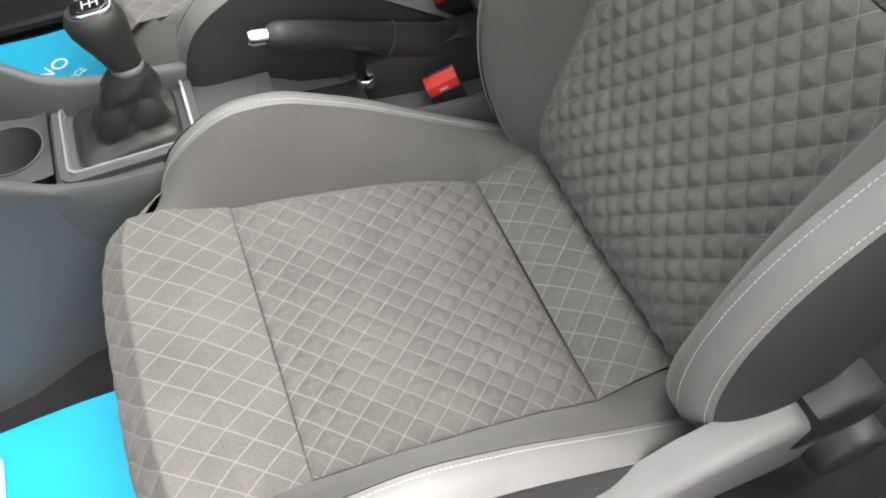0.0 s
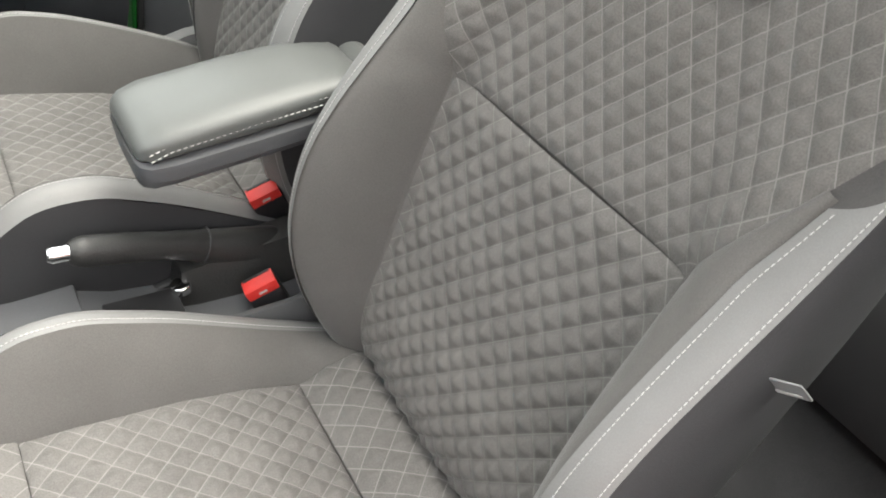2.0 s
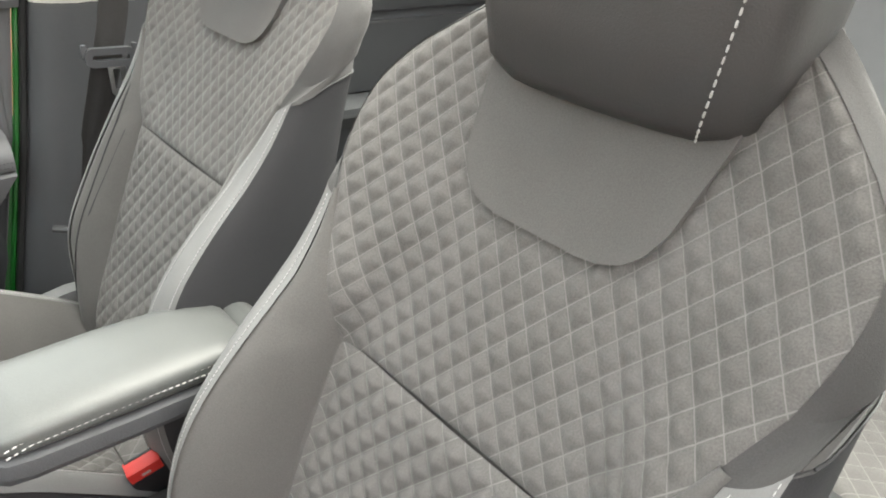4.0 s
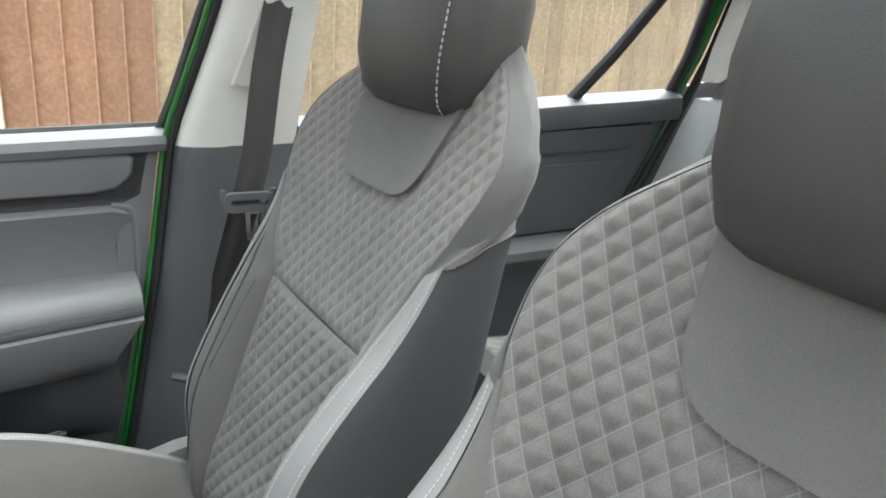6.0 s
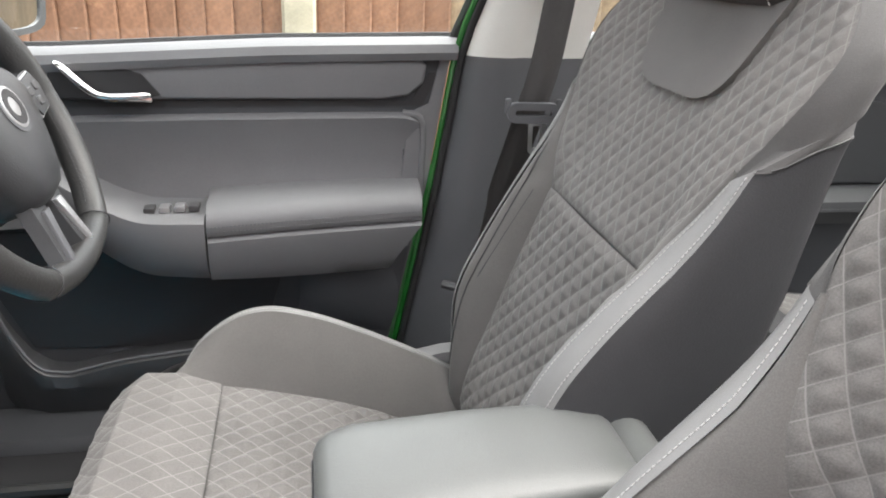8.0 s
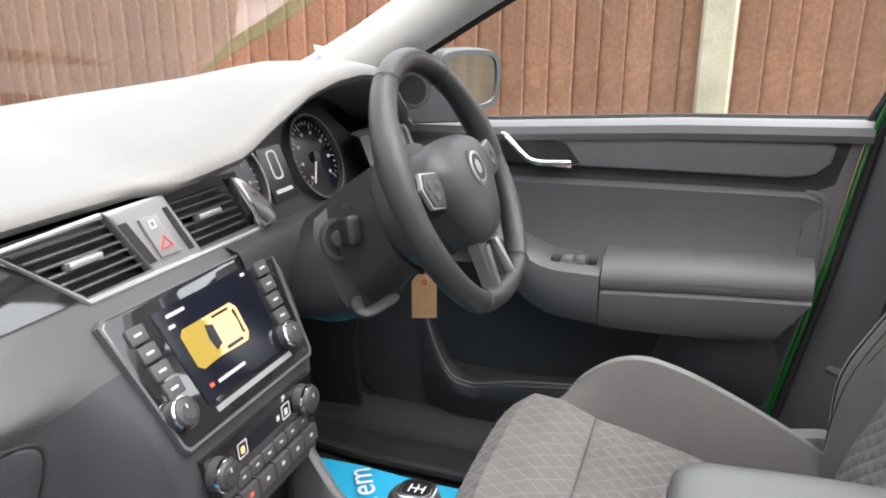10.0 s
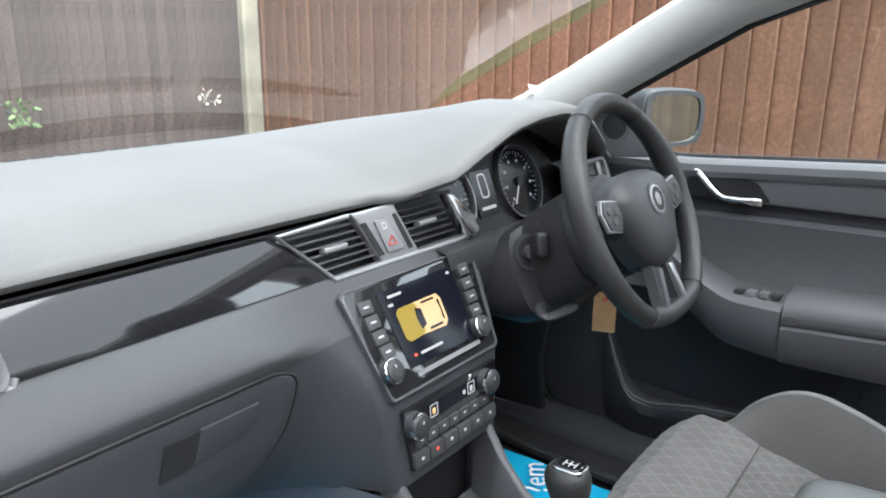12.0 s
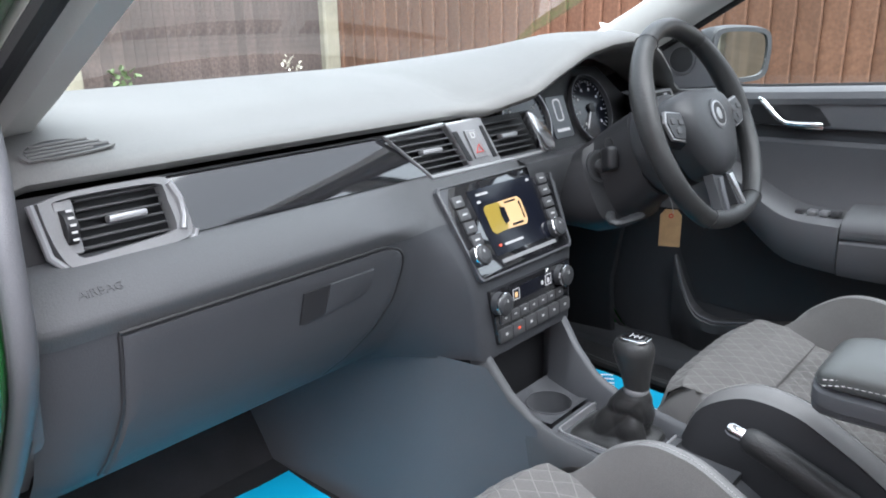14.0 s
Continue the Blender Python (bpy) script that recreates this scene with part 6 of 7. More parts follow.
for side in (-1, 1):
    part("spoke", turn(loft([[(side * x, y + s, z) for s, z in ((-h, -0.012), (-h * 0.8, 0.006), (h * 0.8, 0.008), (h, -0.012))] for x, y, h in ((0.07, 0.0, 0.036), (0.11, 0.004, 0.030), (0.15, 0.008, 0.028), (0.178, 0.010, 0.034))]), WH), BLACK, wheel, "black spoke")
    plate = part("button_plate", slab([(side * x, y) for x, y in ((0.098, 0.028), (0.148, 0.036), (0.160, 0.016), (0.150, -0.014), (0.112, -0.022), (0.098, 0.0))][::side], 0.006, 0.002, 2, WH @ Matrix.Translation((0, 0, 0.010))), SATIN, wheel, "silver edged button plate")
    part("button_field", slab([(side * x, y) for x, y in ((0.0995, 0.0255), (0.145, 0.0325), (0.1555, 0.0155), (0.147, -0.0115), (0.113, -0.019), (0.1, 0.0))][::side], 0.003, 0.001, 2, WH @ Matrix.Translation((0, 0, 0.0155))), DARK, plate)
    for i, (bx, by) in enumerate(((0.114, 0.012), (0.138, 0.016), (0.128, -0.002))):
        part("wheel_button", slab(rounded(0.015, 0.011, 0.003, 3, side * bx, by), 0.0025, 0.001, 1, WH @ Matrix.Translation((0, 0, 0.018))), BUTTON, plate)
    part("lower_spoke", turn(loft([[(side * x + d, y, z) for d, z in ((-w, -0.008), (-w * 0.8, 0.008), (w * 0.8, 0.010), (w, -0.008))] for x, y, w in ((0.026, -0.085, 0.018), (0.029, -0.12, 0.018), (0.034, -0.155, 0.018), (0.040, -0.178, 0.020))]), WH), DARK, wheel, "dark lower spoke")
    part("spoke_insert", slab([(side * x, y) for x, y in ((0.014, -0.100), (0.030, -0.100), (0.042, -0.160), (0.034, -0.164))][::-side], 0.006, 0.002, 2, WH @ Matrix.Translation((0, 0, 0.008))), BRIGHT if side > 0 else HARD, wheel, "chrome spoke insert" if side > 0 else "grey spoke insert")
part("lower_web", slab([(-0.05, -0.162), (0.05, -0.162), (0.06, -0.178), (-0.06, -0.178)], 0.014, 0.004, 2, WH @ Matrix.Translation((0, 0, -0.004))), DARK, wheel)
col = thing("steering_column", (-0.80, 0.357, 0.80), "dark grey steering column shroud with ignition lock", "steering column")
ax = WH.to_3x3() @ Vector((0, 0, 1))
back = lambda d, dz=0.0: Vector((-0.675, 0.357, 0.988 + dz)) - ax * d
part("clock_spring", turn(loft([[(r * math.cos(a), r * math.sin(a) - 0.012, z) for a in np.linspace(0, 2 * math.pi, 40, endpoint=False)] for z, r in ((-0.035, 0.075), (-0.045, 0.088), (-0.085, 0.094), (-0.095, 0.09))]), WH), DARK, col)
rings = []
for d, w, h0, h1 in ((0.095, 0.086, -0.10, 0.07), (0.14, 0.09, -0.115, 0.062), (0.172, 0.096, -0.125, 0.055), (0.182, 0.130, -0.135, 0.048), (0.22, 0.142, -0.13, 0.040), (0.27, 0.15, -0.10, 0.03)):
    pts = []
    for a in np.linspace(0, 2 * math.pi, 32, endpoint=False):
        c, s = math.cos(a), math.sin(a)
        k = (abs(c) ** 3.5 + abs(s) ** 3.5) ** (-1 / 3.5)
        pts.append(WH @ Vector((w * c * k, (h1 + h0) / 2 + (h1 - h0) / 2 * s * k, -d)))
    rings.append(pts)
part("shroud", loft(rings), BLACK, col, "dark grey shroud")
IG = basis((-0.828, 0.268, 0.908), (0.45, 0.85, -0.05), (-0.25, 0.1, 0.95))
lock = part("ignition_lock", ring(circle(0.031, 36), circle(0.025, 36), 0.010, IG, 0.003), DARK, col, "ringed ignition lock")
part("lock_face", slab(circle(0.025, 36), 0.006, 0.002, 2, IG), BLACK, lock)
part("lock_barrel", slab(circle(0.013, 24), 0.014, 0.002, 2, IG), BUTTON, lock)
key = thing("car_key", (-0.815, 0.266, 0.915), "black car key in the ignition lock", "key")
part("key_blade", turn(box(-0.003, 0.003, -0.006, 0.006, 0.010, 0.030, 0.001), IG), STEEL, key)
part("key_head", turn(box(-0.011, 0.011, -0.012, 0.032, 0.022, 0.052, 0.008, 3), IG), BLACK, key, "black key head")
part("key_ring", turn(ring(circle(0.011, 24, 0, 0.038), circle(0.009, 24, 0, 0.038), 0.0025), IG @ Matrix.Translation((0, 0, 0.036))), BLACK, key)
part("stalk", tube(curve_through([(-0.81, 0.275, 0.826), (-0.785, 0.245, 0.818), (-0.768, 0.232, 0.815), (-0.758, 0.262, 0.816), (-0.750, 0.300, 0.820)], 18), [0.012] * 4 + [0.010] * 10 + [0.011, 0.011, 0.010, 0.007], 10, True, 0.7), DARK, col, "dark column stalk")
tag = thing("key_tag", (-0.777, 0.497, 0.712), "buff card tag hanging from a string below the column", "card tag")
TM = basis((-0.782, 0.497, 0.743), (0.93, 0.36, 0), (0.03, 0, 1))
part("card", slab([(-0.022, -0.040), (0.022, -0.040), (0.022, 0.030), (0.012, 0.042), (-0.012, 0.042), (-0.022, 0.030)], 0.0012, 0, 1, TM), CARD, tag, "buff card")
part("eyelet", ring(circle(0.005, 16, 0, 0.028), circle(0.0028, 16, 0, 0.028), 0.0006, TM @ Matrix.Translation((0, 0, 0.0013))), RED, tag)
part("string", tube([(-0.777, 0.497, 0.776), (-0.780, 0.492, 0.80), (-0.79, 0.48, 0.83), (-0.80, 0.468, 0.86)], 0.0008, 5), THREAD, tag)


# ---- centre console ----
con = thing("centre_console", (-0.45, 0.015, 0.31), "grey centre console with cup holder between the seats", "console")
CX = (-0.83, -0.80, -0.757, -0.71, -0.66, -0.60, -0.50, -0.40, -0.30, -0.10)
CZ = (0.70, 0.662, 0.610, 0.574, 0.558, 0.551, 0.541, 0.520, 0.498, 0.470)
for side in (-1, 1):
    rows = []
    for x in np.linspace(-0.825, -0.10, 34):
        z = lerp(x, CX, CZ)
        y = 0.015 + side * lerp(x, (-0.83, -0.7, -0.5, -0.1), (0.128, 0.118, 0.105, 0.085) if side < 0 else (0.118, 0.088, 0.078, 0.075))
        s = side
        deep = lerp(x, (-0.83, -0.74, -0.55, -0.45, -0.1), (0.535, 0.518, 0.512, 0.478, 0.44))
        rows.append([(x, y - s * 0.024, deep - 0.01), (x, y - s * 0.022, deep), (x, y - s * 0.018, z - 0.006), (x, y - s * 0.012, z + 0.001), (x, y - s * 0.004, z + 0.001), (x, y, z - 0.005), (x, y + s * 0.004, z - 0.03), (x, y + s * 0.008, 0.42), (x, y + s * (0.03 if s < 0 else 0.014), 0.31)])
    part("side_wall", sheet(rows if side > 0 else [r[::-1] for r in rows]), SOFT if side < 0 else HARD, con, "grey console side", 50)
    plan = ((-1.45, 0.21, 0.66), (-1.2, 0.20, 0.66), (-0.98, 0.185, 0.66), (-0.86, 0.165, 0.66), (-0.79, 0.135, 0.65), (-0.75, 0.128, 0.60), (-0.70, 0.12, 0.565)) if side < 0 else ((-1.45, 0.17, 0.66), (-1.2, 0.16, 0.66), (-0.98, 0.14, 0.66), (-0.86, 0.125, 0.66), (-0.81, 0.118, 0.65))
    part("footwell_cheek", sheet([[(x, 0.015 + side * (a + 0.03 * k * k), lerp(k, (0, 1), (zt, 0.315))) for k in np.linspace(0, 1, 8)[::-side]] for x, a, zt in plan]), HARD, con, "grey footwell cheek")
cup = circle(0.041, 40, -0.778, 0.045)
n = len(cup)
outer = []
for x, y in cup:
    dx, dy = x + 0.778, y - 0.045
    k = min(0.052 / max(abs(dx), 1e-6), 0.075 / max(abs(dy), 1e-6))
    outer.append((-0.778 + dx * k, 0.045 + dy * k))
deck = [(*p, 0.520 + (-0.778 + 0.6 - p[0] + 0.0) * 0.02) for p in outer] + [(*p, 0.521) for p in cup] + [(*((-0.778 + (p[0] + 0.778) * 0.9), 0.045 + (p[1] - 0.045) * 0.9), 0.450) for p in cup]
faces = [(a * n + i, a * n + (i + 1) % n, (a + 1) * n + (i + 1) % n, (a + 1) * n + i) for a in (0, 1) for i in range(n)] + [tuple(range(2 * n, 3 * n))]
part("cup_holder", (deck, faces), HARD, con, "dark round cup holder")
part("cup_rim", ring(circle(0.0425, 40, -0.778, 0.045), circle(0.040, 40, -0.778, 0.045), 0.002, pose(0, 0, 0.5215)), HARD, con)
part("deck", box(-0.83, -0.44, -0.095, -0.028, 0.500, 0.516, 0.003), HARD, con)
part("deck", box(-0.73, -0.44, -0.09, 0.095, 0.500, 0.517, 0.003), HARD, con)
part("tray_back", slab([(-0.10, 0.515), (0.13, 0.515), (0.13, 0.67), (-0.10, 0.67)], 0.01, 0, 1, basis((-0.86, 0, 0), (0, 1, 0), (0, 0, 1))), BLACK, con, "dark tray back")
part("rear_deck", loft([[(x, y, z) for y, z in ((-0.075, 0.40), (-0.075, t - 0.006), (-0.068, t), (0.080, t), (0.086, t - 0.006), (0.086, 0.40))] for x, t in ((-0.46, 0.516), (-0.40, 0.485), (-0.3, 0.462), (-0.1, 0.44), (0.3, 0.43))]), HARD, con, "dark grey rear deck")
part("rear_duct", loft([[(x, y, z) for y, z in ((-0.06, 0.40), (-0.05, t), (0.08, t), (0.09, 0.40))] for x, t in ((-0.12, 0.46), (-0.08, 0.63), (-0.04, 0.68), (0.06, 0.68), (0.10, 0.42))]), HARD, con)

gear = thing("gear_lever", (-0.63, 0.028, 0.517), "gear lever with leather gaiter and silver-topped knob", "gear lever")
GF = pose(-0.632, 0.028, 0.5175)
part("surround", ring(rounded(0.180, 0.146, 0.02, 4), rounded(0.158, 0.124, 0.014, 4), 0.009, GF, 0.003), HARD, gear)
part("chrome_frame", ring(rounded(0.160, 0.126, 0.014, 4), rounded(0.153, 0.119, 0.012, 4), 0.0125, GF, 0.0015), BRIGHT, gear, "bright silver gaiter frame")
rings = []
for t in np.linspace(0, 1, 46):
    cx, cy = lerp(t, (0, 0.25, 1), (-0.632, -0.622, -0.598)), lerp(t, (0, 1), (0.028, 0.016))
    half = lerp(t, (0, 0.06, 0.13, 0.22, 0.5, 0.75, 0.9, 1), (0.067, 0.062, 0.053, 0.043, 0.038, 0.033, 0.027, 0.020))
    z = lerp(t, (0, 0.08, 0.2, 1), (0.524, 0.530, 0.536, 0.622))
    e = lerp(t, (0, 0.3, 1), (6, 3.2, 2))
    pts = []
    for k in range(96):
        a = 2 * math.pi * k / 96
        c, s = math.cos(a), math.sin(a)
        sq = (abs(c) ** e + abs(s) ** e) ** (-1 / e)
        deep = math.sin(math.pi * min(t * 1.15, 1)) ** 0.7
        crease = lambda q: 1 - abs(math.sin(q)) ** 0.55  # sharp valleys between soft folds
        fold = -0.0095 * deep * crease(6.2 * t + 1.1 * math.sin(a + 0.7) + 0.5 * math.sin(2 * a)) - 0.0085 * deep * crease(1.5 * a - 2.6 * t + 0.4) - 0.006 * deep * crease(2.0 * a + 3.4 * t + 1.9) + 0.0065 * deep
        r = half * sq * (1 if t > 0.05 else 0.985) + fold
        pts.append((cx + r * c, cy + 0.82 * r * s, z + 0.004 * math.sin(3 * a + 5) * math.sin(math.pi * min(t * 2, 1))))
    rings.append(pts)
part("gaiter", loft(rings, True, False), LEATHER, gear, "creased black leather gaiter", 70)
part("collar", turn(loft([[(r * math.cos(a), r * math.sin(a), z) for a in np.linspace(0, 2 * math.pi, 32, endpoint=False)] for z, r in ((0.0, 0.0185), (0.003, 0.020), (0.007, 0.020), (0.010, 0.0185))]), pose(-0.598, 0.016, 0.617)), SATIN_PLASTIC, gear)
prof = ((0.0, 0.0195), (0.012, 0.021), (0.03, 0.0245), (0.046, 0.029), (0.058, 0.0315), (0.068, 0.0315), (0.076, 0.028), (0.081, 0.023))
kn = part("knob", turn(loft([[(r * 1.02 * math.cos(a) - 0.006 * z / 0.08, r * 0.93 * math.sin(a), z) for a in np.linspace(0, 2 * math.pi, 40, endpoint=False)] for z, r in prof]), pose(-0.598, 0.016, 0.625, 0, -4, 0)), LEATHER, gear, "black leather knob")
KT = pose(-0.604, 0.016, 0.7055, 0, -2, 0)
cap = part("knob_cap", slab([(x, y) for x, y in rounded(0.044, 0.036, 0.012, 5)], 0.004, 0.0018, 3, KT), CHROME, kn, "bright chrome cap")
part("cap_field", slab(rounded(0.032, 0.025, 0.008, 4), 0.001, 0.0003, 1, KT @ Matrix.Translation((0, 0, 0.0038))), PIANO, cap)
for x in (-0.008, 0.0, 0.008):
    part("gate_mark", slab([(x - 0.0007, -0.007), (x + 0.0007, -0.007), (x + 0.0007, 0.007), (x - 0.0007, 0.007)], 0.0004, 0, 1, KT @ Matrix.Translation((0, 0, 0.0048))), MARK, cap)
part("gate_mark", slab([(-0.008, -0.0007), (0.008, -0.0007), (0.008, 0.0007), (-0.008, 0.0007)], 0.0004, 0, 1, KT @ Matrix.Translation((0, 0, 0.0049))), MARK, cap)

hb = thing("handbrake", (-0.25, 0.035, 0.46), "leather handbrake lever with chrome button", "handbrake")
part("button", tube([(-0.455, 0.022, 0.6075), (-0.450, 0.022, 0.606), (-0.425, 0.024, 0.600)], [0.008, 0.0105, 0.0105], 16), CHROME, hb, "chrome release button")
grip = curve_through([(-0.432, 0.024, 0.600), (-0.425, 0.024, 0.598), (-0.36, 0.028, 0.575), (-0.30, 0.034, 0.548), (-0.272, 0.038, 0.530)], 26)
part("grip", tube(grip, [0.012, 0.0155, 0.017] + [0.018] * 8 + [0.0175] * 8 + [0.018, 0.0185, 0.019, 0.0195, 0.020, 0.021, 0.022], 18, True, 1.15), LEATHER, hb, "black leather grip")
part("grip_seam", tube([(-0.274 + 0.012 * math.sin(a), 0.038 + 0.0225 * math.cos(a), 0.532 + 0.0245 * math.sin(a)) for a in np.linspace(0, 2 * math.pi, 24)], 0.0013, 6), BUTTON, hb)
boot = curve_through([(-0.274, 0.038, 0.530), (-0.22, 0.04, 0.505), (-0.16, 0.042, 0.475), (-0.10, 0.043, 0.445)], 18)
part("gaiter", tube(boot, [0.021, 0.0215] + [0.0225 + 0.0008 * i for i in range(16)], 18, True, 1.2), LEATHER, hb, "black leather gaiter")
part("skirt", loft([[(x, y, z) for x, y in ((-0.33, 0.0), (-0.33, 0.078), (-0.08, 0.085), (-0.08, 0.0))] if i == 0 else [(x, y, z) for x, y in ((-0.312, 0.018), (-0.312, 0.060), (-0.09, 0.066), (-0.09, 0.022))] for i, z in ((0, 0.45), (1, 0.515))]), LEATHER, hb)
tray = thing("console_tray", (-0.40, -0.01, 0.47), "small dark tray with a round chrome stud", "tray")
part("tray_box", slab([(-0.44, -0.06), (-0.325, -0.06), (-0.325, 0.02), (-0.44, 0.035)], 0.02, 0.004, 2, pose(0, 0, 0.474)), BLACK, tray)
part("stud", slab(circle(0.014, 24, -0.318, 0.012), 0.012, 0.004, 3, pose(0, 0, 0.492)), CHROME, tray, "chrome stud")

# armrest on its hinge
arm = thing("armrest", (-0.05, 0.025, 0.68), "padded grey folding armrest with white stitching", "armrest")
rows, lower = [], []
for x, w, z0, z1 in ((-0.338, 0.050, 0.742, 0.756), (-0.334, 0.058, 0.738, 0.764), (-0.324, 0.065, 0.736, 0.771), (-0.30, 0.0690, 0.737, 0.777), (-0.20, 0.0695, 0.741, 0.784), (-0.10, 0.067, 0.745, 0.787), (-0.068, 0.062, 0.747, 0.782), (-0.058, 0.056, 0.750, 0.775)):
    pts = []
    for a in np.linspace(0, 2 * math.pi, 32, endpoint=False):
        c, s = math.cos(a), math.sin(a)
        k = (abs(c) ** 4 + abs(s) ** 4) ** (-1 / 4)
        pts.append((x, 0.020 + w * c * k, (z0 + z1) / 2 + (z1 - z0) / 2 * s * k * (1 - 0.08 * (c * k) ** 2)))
    rows.append(pts)
    pts = []
    for a in np.linspace(0, 2 * math.pi, 32, endpoint=False):
        c, s = math.cos(a), math.sin(a)
        k = (abs(c) ** 6 + abs(s) ** 6) ** (-1 / 6)
        pts.append((x - 0.002, 0.020 + (w + 0.001) * c * k * (0.93 if s < -0.3 else 1), z0 - 0.015 + 0.021 * s * k))
    lower.append(pts)
lid = part("lid", loft(rows), SATIN_LEATHER, arm, "smooth grey padded lid")
part("tray", loft(lower), HARD, arm, "dark grey lower shell")
for side in (-1, 1):
    for k in (0, 1):
        part("seam", stitches([(x, 0.020 + side * (0.0668 + 0.002 * k), z - 0.007 * k) for x, z in ((-0.325, 0.754), (-0.30, 0.761), (-0.2, 0.768), (-0.1, 0.772), (-0.075, 0.770))], 0.0045, 0.0028, 0.001), THREAD, lid, "white stitched seam")
part("hinge", tube([(-0.040, -0.035, 0.748), (-0.040, 0.075, 0.748)], 0.028, 24), SATIN_LEATHER, arm)
part("hinge_block", box(-0.07, 0.0, -0.03, 0.07, 0.66, 0.745, 0.01), HARD, arm)


def buckle(base, tip, width, label):
    """A seat belt buckle: stalk, black body and red button."""
    b = thing("belt_buckle", base, label, "belt buckle", "front belt buckles")
    d = (Vector(tip) - Vector(base)).normalized()
    m = basis(tip, (0.9, -0.1, 0.3), d)
    part("body", turn(box(-width, width, -0.075, -0.004, -0.014, 0.014, 0.005, 3), m), BLACK, b, "black plastic body")
    part("stalk", turn(box(-0.014, 0.014, -0.16, -0.06, -0.005, 0.005, 0.002), m), HARD, b)
    button = part("button", turn(box(-width + 0.001, width - 0.001, -0.016, 0.002, -0.0125, 0.0145, 0.003, 2), m), RED, b, "red release button")
    part("slot", turn(box(-width + 0.004, width - 0.004, -0.002, 0.0026, -0.0118, -0.0075, 0.0005), m), BLACK, button)
    part("print", turn(box(-0.006, 0.006, -0.010, -0.006, 0.0142, 0.0149, 0), m), MARK, button)
    return b


buckle((-0.185, -0.040, 0.40), (-0.226, -0.032, 0.503), 0.024, "black seat belt buckle with red button beside the handbrake")
buckle((-0.13, 0.092, 0.45), (-0.168, 0.088, 0.555), 0.024, "black seat belt buckle with red button under the armrest")
part("buckle_shroud", box(-0.155, -0.10, -0.082, -0.03, 0.43, 0.50, 0.012, 3), HARD, con)

# driver's seat belt on the pillar
belt = thing("seat_belt", (0.0, 0.66, 0.60), "dark woven seat belt hanging from the cream pillar", "seat belt")
line = curve_through([(0.098, 0.688, 1.285), (0.066, 0.665, 1.166), (0.042, 0.650, 1.03), (0.020, 0.640, 0.955), (0.004, 0.652, 0.88), (-0.012, 0.668, 0.80), (-0.04, 0.69, 0.64), (-0.06, 0.70, 0.50)], 40)
rows = []
for i, p in enumerate(line):
    w = 0.026 if i < 25 else 0.022
    twist = 0.15 + 0.5 * smooth01((i - 22) / 8)
    u = Vector((math.cos(twist), math.sin(twist) * 0.5, 0))
    rows.append([tuple(Vector(p) + u * (w * k) + Vector((0, -0.0025 * math.cos(math.pi * k * 1.5), 0))) for k in np.linspace(-1, 1, 9)])
part("webbing", sheet(rows, 0.0025, (0, 1, 0)), WEBBING, belt, "dark woven webbing", 60)
part("guide", turn(join(ring(rounded(0.084, 0.032, 0.014, 5), rounded(0.060, 0.009, 0.004, 5), 0.012, None, 0.004)), basis((0.019, 0.628, 0.953), (1, -0.05, 0.0), (0, 0, 1))), HARD, belt, "dark plastic guide")
for ex in (-0.041, 0.041):
    part("guide_ear", turn(box(ex - 0.005, ex + 0.005, -0.002, 0.022, 0.0, 0.010, 0.004), basis((0.019, 0.630, 0.953), (1, -0.05, 0.0), (0, 0, 1))), HARD, belt)
part("tongue", turn(ring([(-0.015, 0.0), (-0.012, -0.052), (-0.008, -0.056), (0.008, -0.056), (0.012, -0.052), (0.015, 0.0)], [(-0.007, -0.010), (-0.006, -0.044), (-0.005, -0.045), (0.005, -0.045), (0.006, -0.044), (0.007, -0.010)], 0.003), basis((0.027, 0.624, 0.942), (1, -0.05, 0.0), (0, 0, 1))), STEEL, belt, "steel latch tongue")
part("upper_guide", loft([[(x, 0.700 - d, z) for x, z in [(0.098 + r * math.cos(a), 1.305 + 0.8 * r * math.sin(a)) for a in np.linspace(0, 2 * math.pi, 24, endpoint=False)]] for d, r in ((0.0, 0.046), (0.012, 0.046), (0.024, 0.040), (0.03, 0.02))]), CREAM, belt, "cream upper guide cover")
part("lower_bracket", tube([(-0.10, 0.69, 0.628), (-0.078, 0.668, 0.630), (-0.055, 0.66, 0.626)], 0.008, 8), BUTTON, belt)

# paper mats
mat_l = thing("floor_mat", (-1.0, -0.4, 0.33), "bright blue paper floor mat with white print", "floor mat", "paper floor mats")
mat_r = thing("floor_mat", (-0.9, 0.45, 0.33), "bright blue paper floor mat over black rubber", "floor mat", "paper floor mats")


def paper(owner, x0, x1, y0, y1, seed):
    rnd2 = random.Random(seed)
    rows = []
    for x in np.linspace(x0, x1, 18):
        rows.append([(x + 0.004 * math.sin(9 * y + seed), y + 0.004 * math.sin(13 * x), lerp(x, (-1.27, -0.9), (0.342, 0.328)) + 0.003 * math.sin(21 * x + 5 * y) + 0.003 * math.sin(17 * y + seed) + rnd2.uniform(0, 0.001)) for y in np.linspace(y0, y1, 14)])
    return part("sheet", sheet([r[::-1] for r in rows], 0.0008, (0, 0, -1)), BLUE, owner, "bright blue paper")


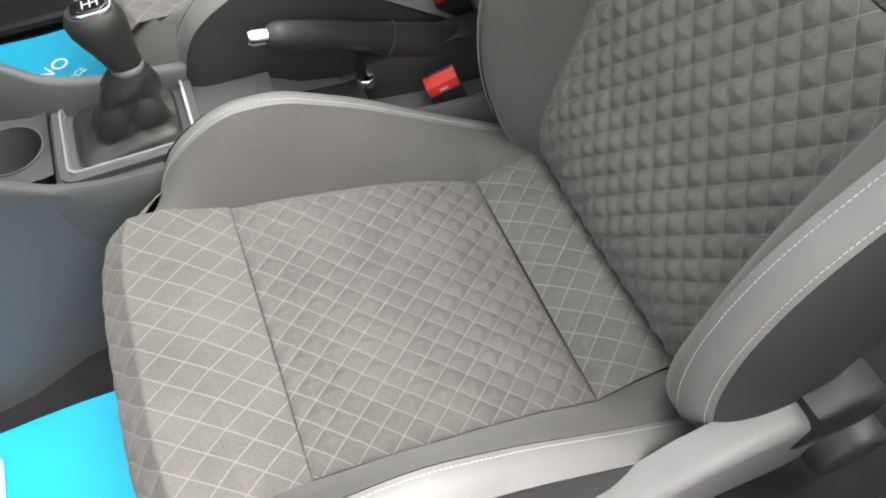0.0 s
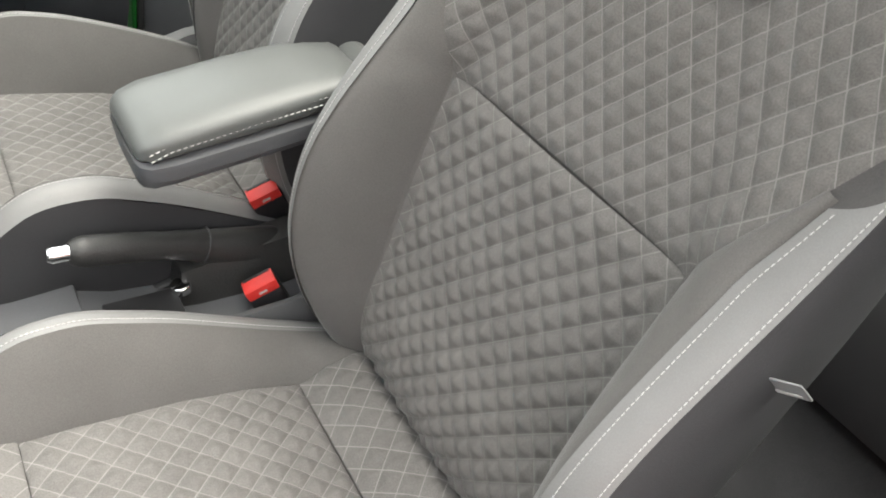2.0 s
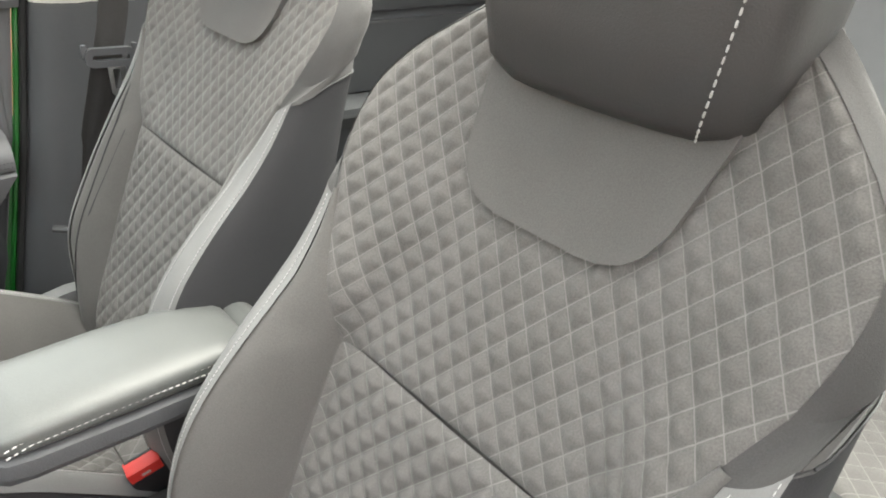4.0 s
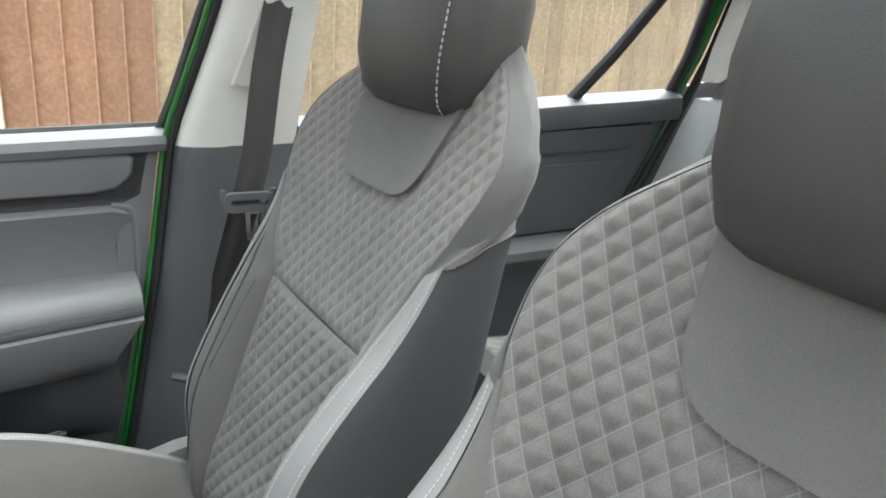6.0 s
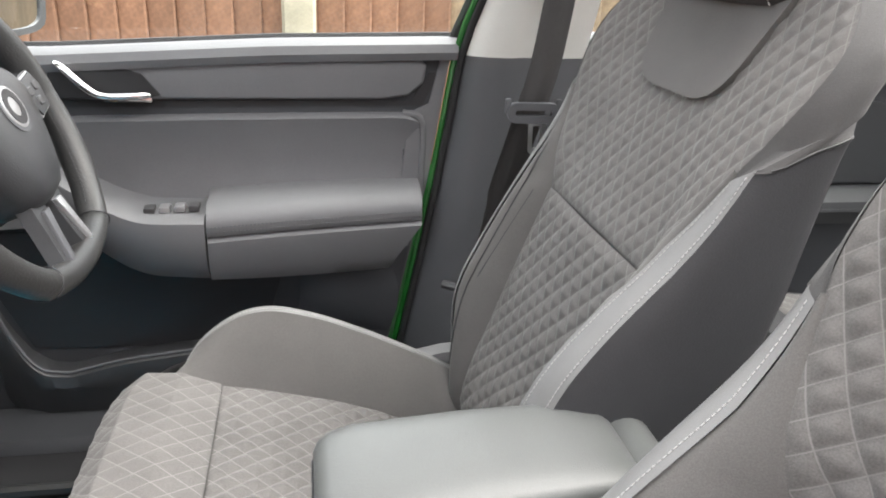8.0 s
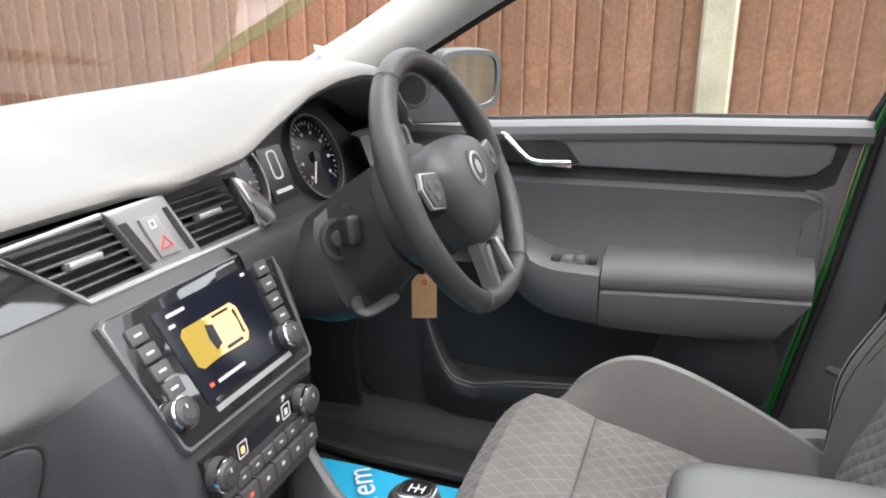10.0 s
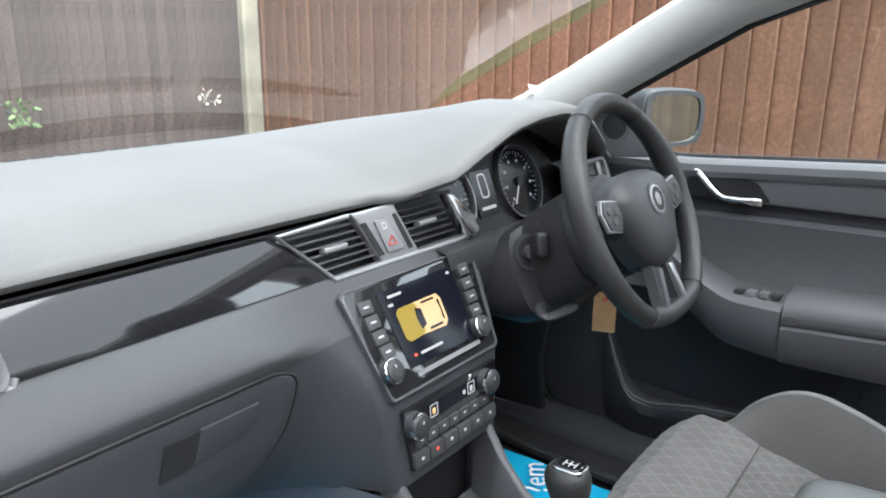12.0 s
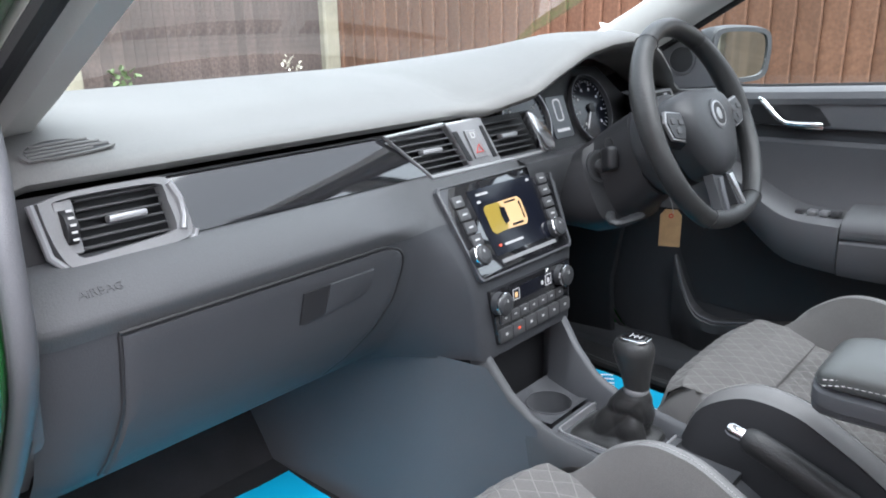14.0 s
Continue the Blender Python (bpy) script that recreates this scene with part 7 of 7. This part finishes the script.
paper(mat_l, -1.207, -0.68, -0.68, -0.225, 3)
paper(mat_r, -1.04, -0.60, 0.300, 0.540, 5)
part("rubber_edge", tube([(-1.10, 0.60, 0.345), (-1.09, 0.585, 0.340), (-0.95, 0.575, 0.335), (-0.70, 0.575, 0.333)], 0.012, 8), RUBBER, mat_r)
part("print", letters("?em", 0.075, basis((-0.905, 0.475, 0.341), (-0.55, 0.83, 0), (-0.83, -0.55, 0)), 0.0004), WHITE, mat_r, "white printed letters", 0)
part("print", letters("NO", 0.040, basis((-0.772, 0.425, 0.340), (0.83, 0.55, 0), (-0.55, 0.83, 0)), 0.0004), WHITE, mat_r, "white printed letters", 0)
part("print", letters("NCE", 0.019, basis((-0.735, 0.395, 0.340), (0.83, 0.55, 0), (-0.55, 0.83, 0)), 0.0004), WHITE, mat_r, "white printed letters", 0)
part("print", slab(rounded(0.04, 0.09, 0.018, 4, -0.915, -0.30), 0.0006, 0, 1, pose(0, 0, 0.339)), WHITE, mat_l, "white printed mark")

# door mirror outside the driver's window
mir = thing("door_mirror", (-0.92, 0.95, 0.98), "grey door mirror outside the driver's window", "door mirror")
MM = basis((-0.885, 1.05, 1.075), (0.46, 0.89, 0), (0, 0, 1))
mo = [(p[0], p[1]) for p in curve_through([(-0.085, -0.058, 0), (0.0, -0.072, 0), (0.075, -0.062, 0), (0.092, -0.02, 0), (0.09, 0.04, 0), (0.06, 0.062, 0), (-0.06, 0.066, 0), (-0.092, 0.045, 0), (-0.095, -0.03, 0), (-0.085, -0.058, 0)], 41)[:-1]]
part("housing", turn(loft([[(x * k, y * k, z) for x, y in mo] for z, k in ((0.012, 0.96), (0.008, 1.03), (-0.01, 1.08), (-0.05, 1.0), (-0.08, 0.8), (-0.095, 0.4))]), MM), DARK, mir, "dark grey plastic housing")
part("rim", turn(ring([(x * 1.0, y * 1.0) for x, y in mo], [(x * 0.86, y * 0.84) for x, y in mo], 0.014, None, 0.003), MM @ Matrix.Translation((0, 0, 0.004))), DARK, mir)
part("mirror_glass", turn(slab([(x * 0.87, y * 0.85) for x, y in mo], 0.004, 0, 1), MM @ Matrix.Translation((0, 0, 0.0095))), MIRROR, mir, "silvered glass")
part("arm", loft([[(x, y, z + dz) for dz, x in ((-0.02, -0.97), (-0.02, -0.90), (0.02, -0.90), (0.02, -0.97))] for y, z in ((0.83, 1.02), (0.90, 1.02), (0.98, 1.03))]), HARD, mir)
solo("ticket_clip", turn(box(-0.022, 0.022, -0.012, 0.012, 0, 0.002, 0.001), basis((-1.06, 0.68, 1.148), (0.3, 0.9, -0.2), (-0.5, 0.2, 0.7))), CREAM, "small clear ticket clip on the windscreen", "ticket clip")


def sprig(origin, mat, size, n, seed, label, name):
    """A tuft of leaves pushing through the fence."""
    rnd3 = random.Random(seed)
    t = thing(name, origin, label, "plant")
    part("stem", tube([origin, tuple(Vector(origin) + Vector((0.03, 0.01, size * 0.5))), tuple(Vector(origin) + Vector((0.06, 0.02, size)))], [0.004, 0.003, 0.002], 6), mat, t)
    shapes = []
    for i in range(n):
        c = Vector(origin) + Vector((rnd3.uniform(0.0, 0.10), rnd3.uniform(-0.6, 0.6) * size, rnd3.uniform(-0.1, 1.0) * size))
        u = Vector((rnd3.uniform(-0.3, 0.6), rnd3.uniform(-1, 1), rnd3.uniform(-0.4, 1))).normalized()
        w = u.cross(Vector((rnd3.uniform(-1, 1), rnd3.uniform(-1, 1), rnd3.uniform(-1, 1)))).normalized()
        L, W = size * rnd3.uniform(0.25, 0.5), size * rnd3.uniform(0.07, 0.13)
        k = u.cross(w) * W * 0.4
        v = [c, c + u * L * 0.3 + w * W + k, c + u * L * 0.7 + w * W * 0.8 + k, c + u * L, c + u * L * 0.7 - w * W * 0.8 + k, c + u * L * 0.3 - w * W + k, c + u * L * 0.5]
        shapes.append(([tuple(p) for p in v], [(0, 1, 6), (1, 2, 6), (2, 3, 6), (3, 4, 6), (4, 5, 6), (5, 0, 6)]))
    part("leaves", join(*shapes), mat, t, smooth=60)
    return t


sprig((-4.34, 1.02, 0.81), LEAF, 0.11, 34, 1, "green leaves pushing through the weathered fence", "ivy_sprig")
sprig((-4.34, 2.17, 0.86), LEAF_PALE, 0.08, 18, 2, "pale dry leaves hanging on the weathered fence", "dry_sprig")


# ---- bricks: house wall seen through the windscreen one by one, the unseen added wall joined ----
brick_mesh = part("brick", box(-0.006, 0.012, -0.115, 0.115, -0.035, 0.035, 0.003, 1), BRICK, house)
course = 0.081
k = 0
for j in range(4, 24):
    for i in range(11):
        y = 0.49 - 0.24 * i - (0.12 if j % 2 else 0.0)
        if y < -1.9:
            continue
        b = brick_mesh.copy()
        scene.collection.objects.link(b)
        b.location = (Vector((-4.42, y, 0.05 + course * j)) - Vector((-4.4, 0.6, 0.0))) * UNIT
        k += 1
shift = Vector((-4.4, 0.6, 0.0)) * UNIT
for v in brick_mesh.data.vertices:
    v.co += shift
bpy.data.objects.remove(brick_mesh)
# bricks of the added side wall, out of view, which cuts sky light
rest = []
for j in range(0, 31):
    for i in range(36):
        x = -4.2 + 0.24 * i + (0.12 if j % 2 else 0.0)
        rest.append(box(x - 0.115, x + 0.115, -6.004, -5.988, 0.015 + course * j, 0.085 + course * j, 0))
rest = part("brickwork", join(*rest), BRICK, house)
rest["kind"] = "stuff"
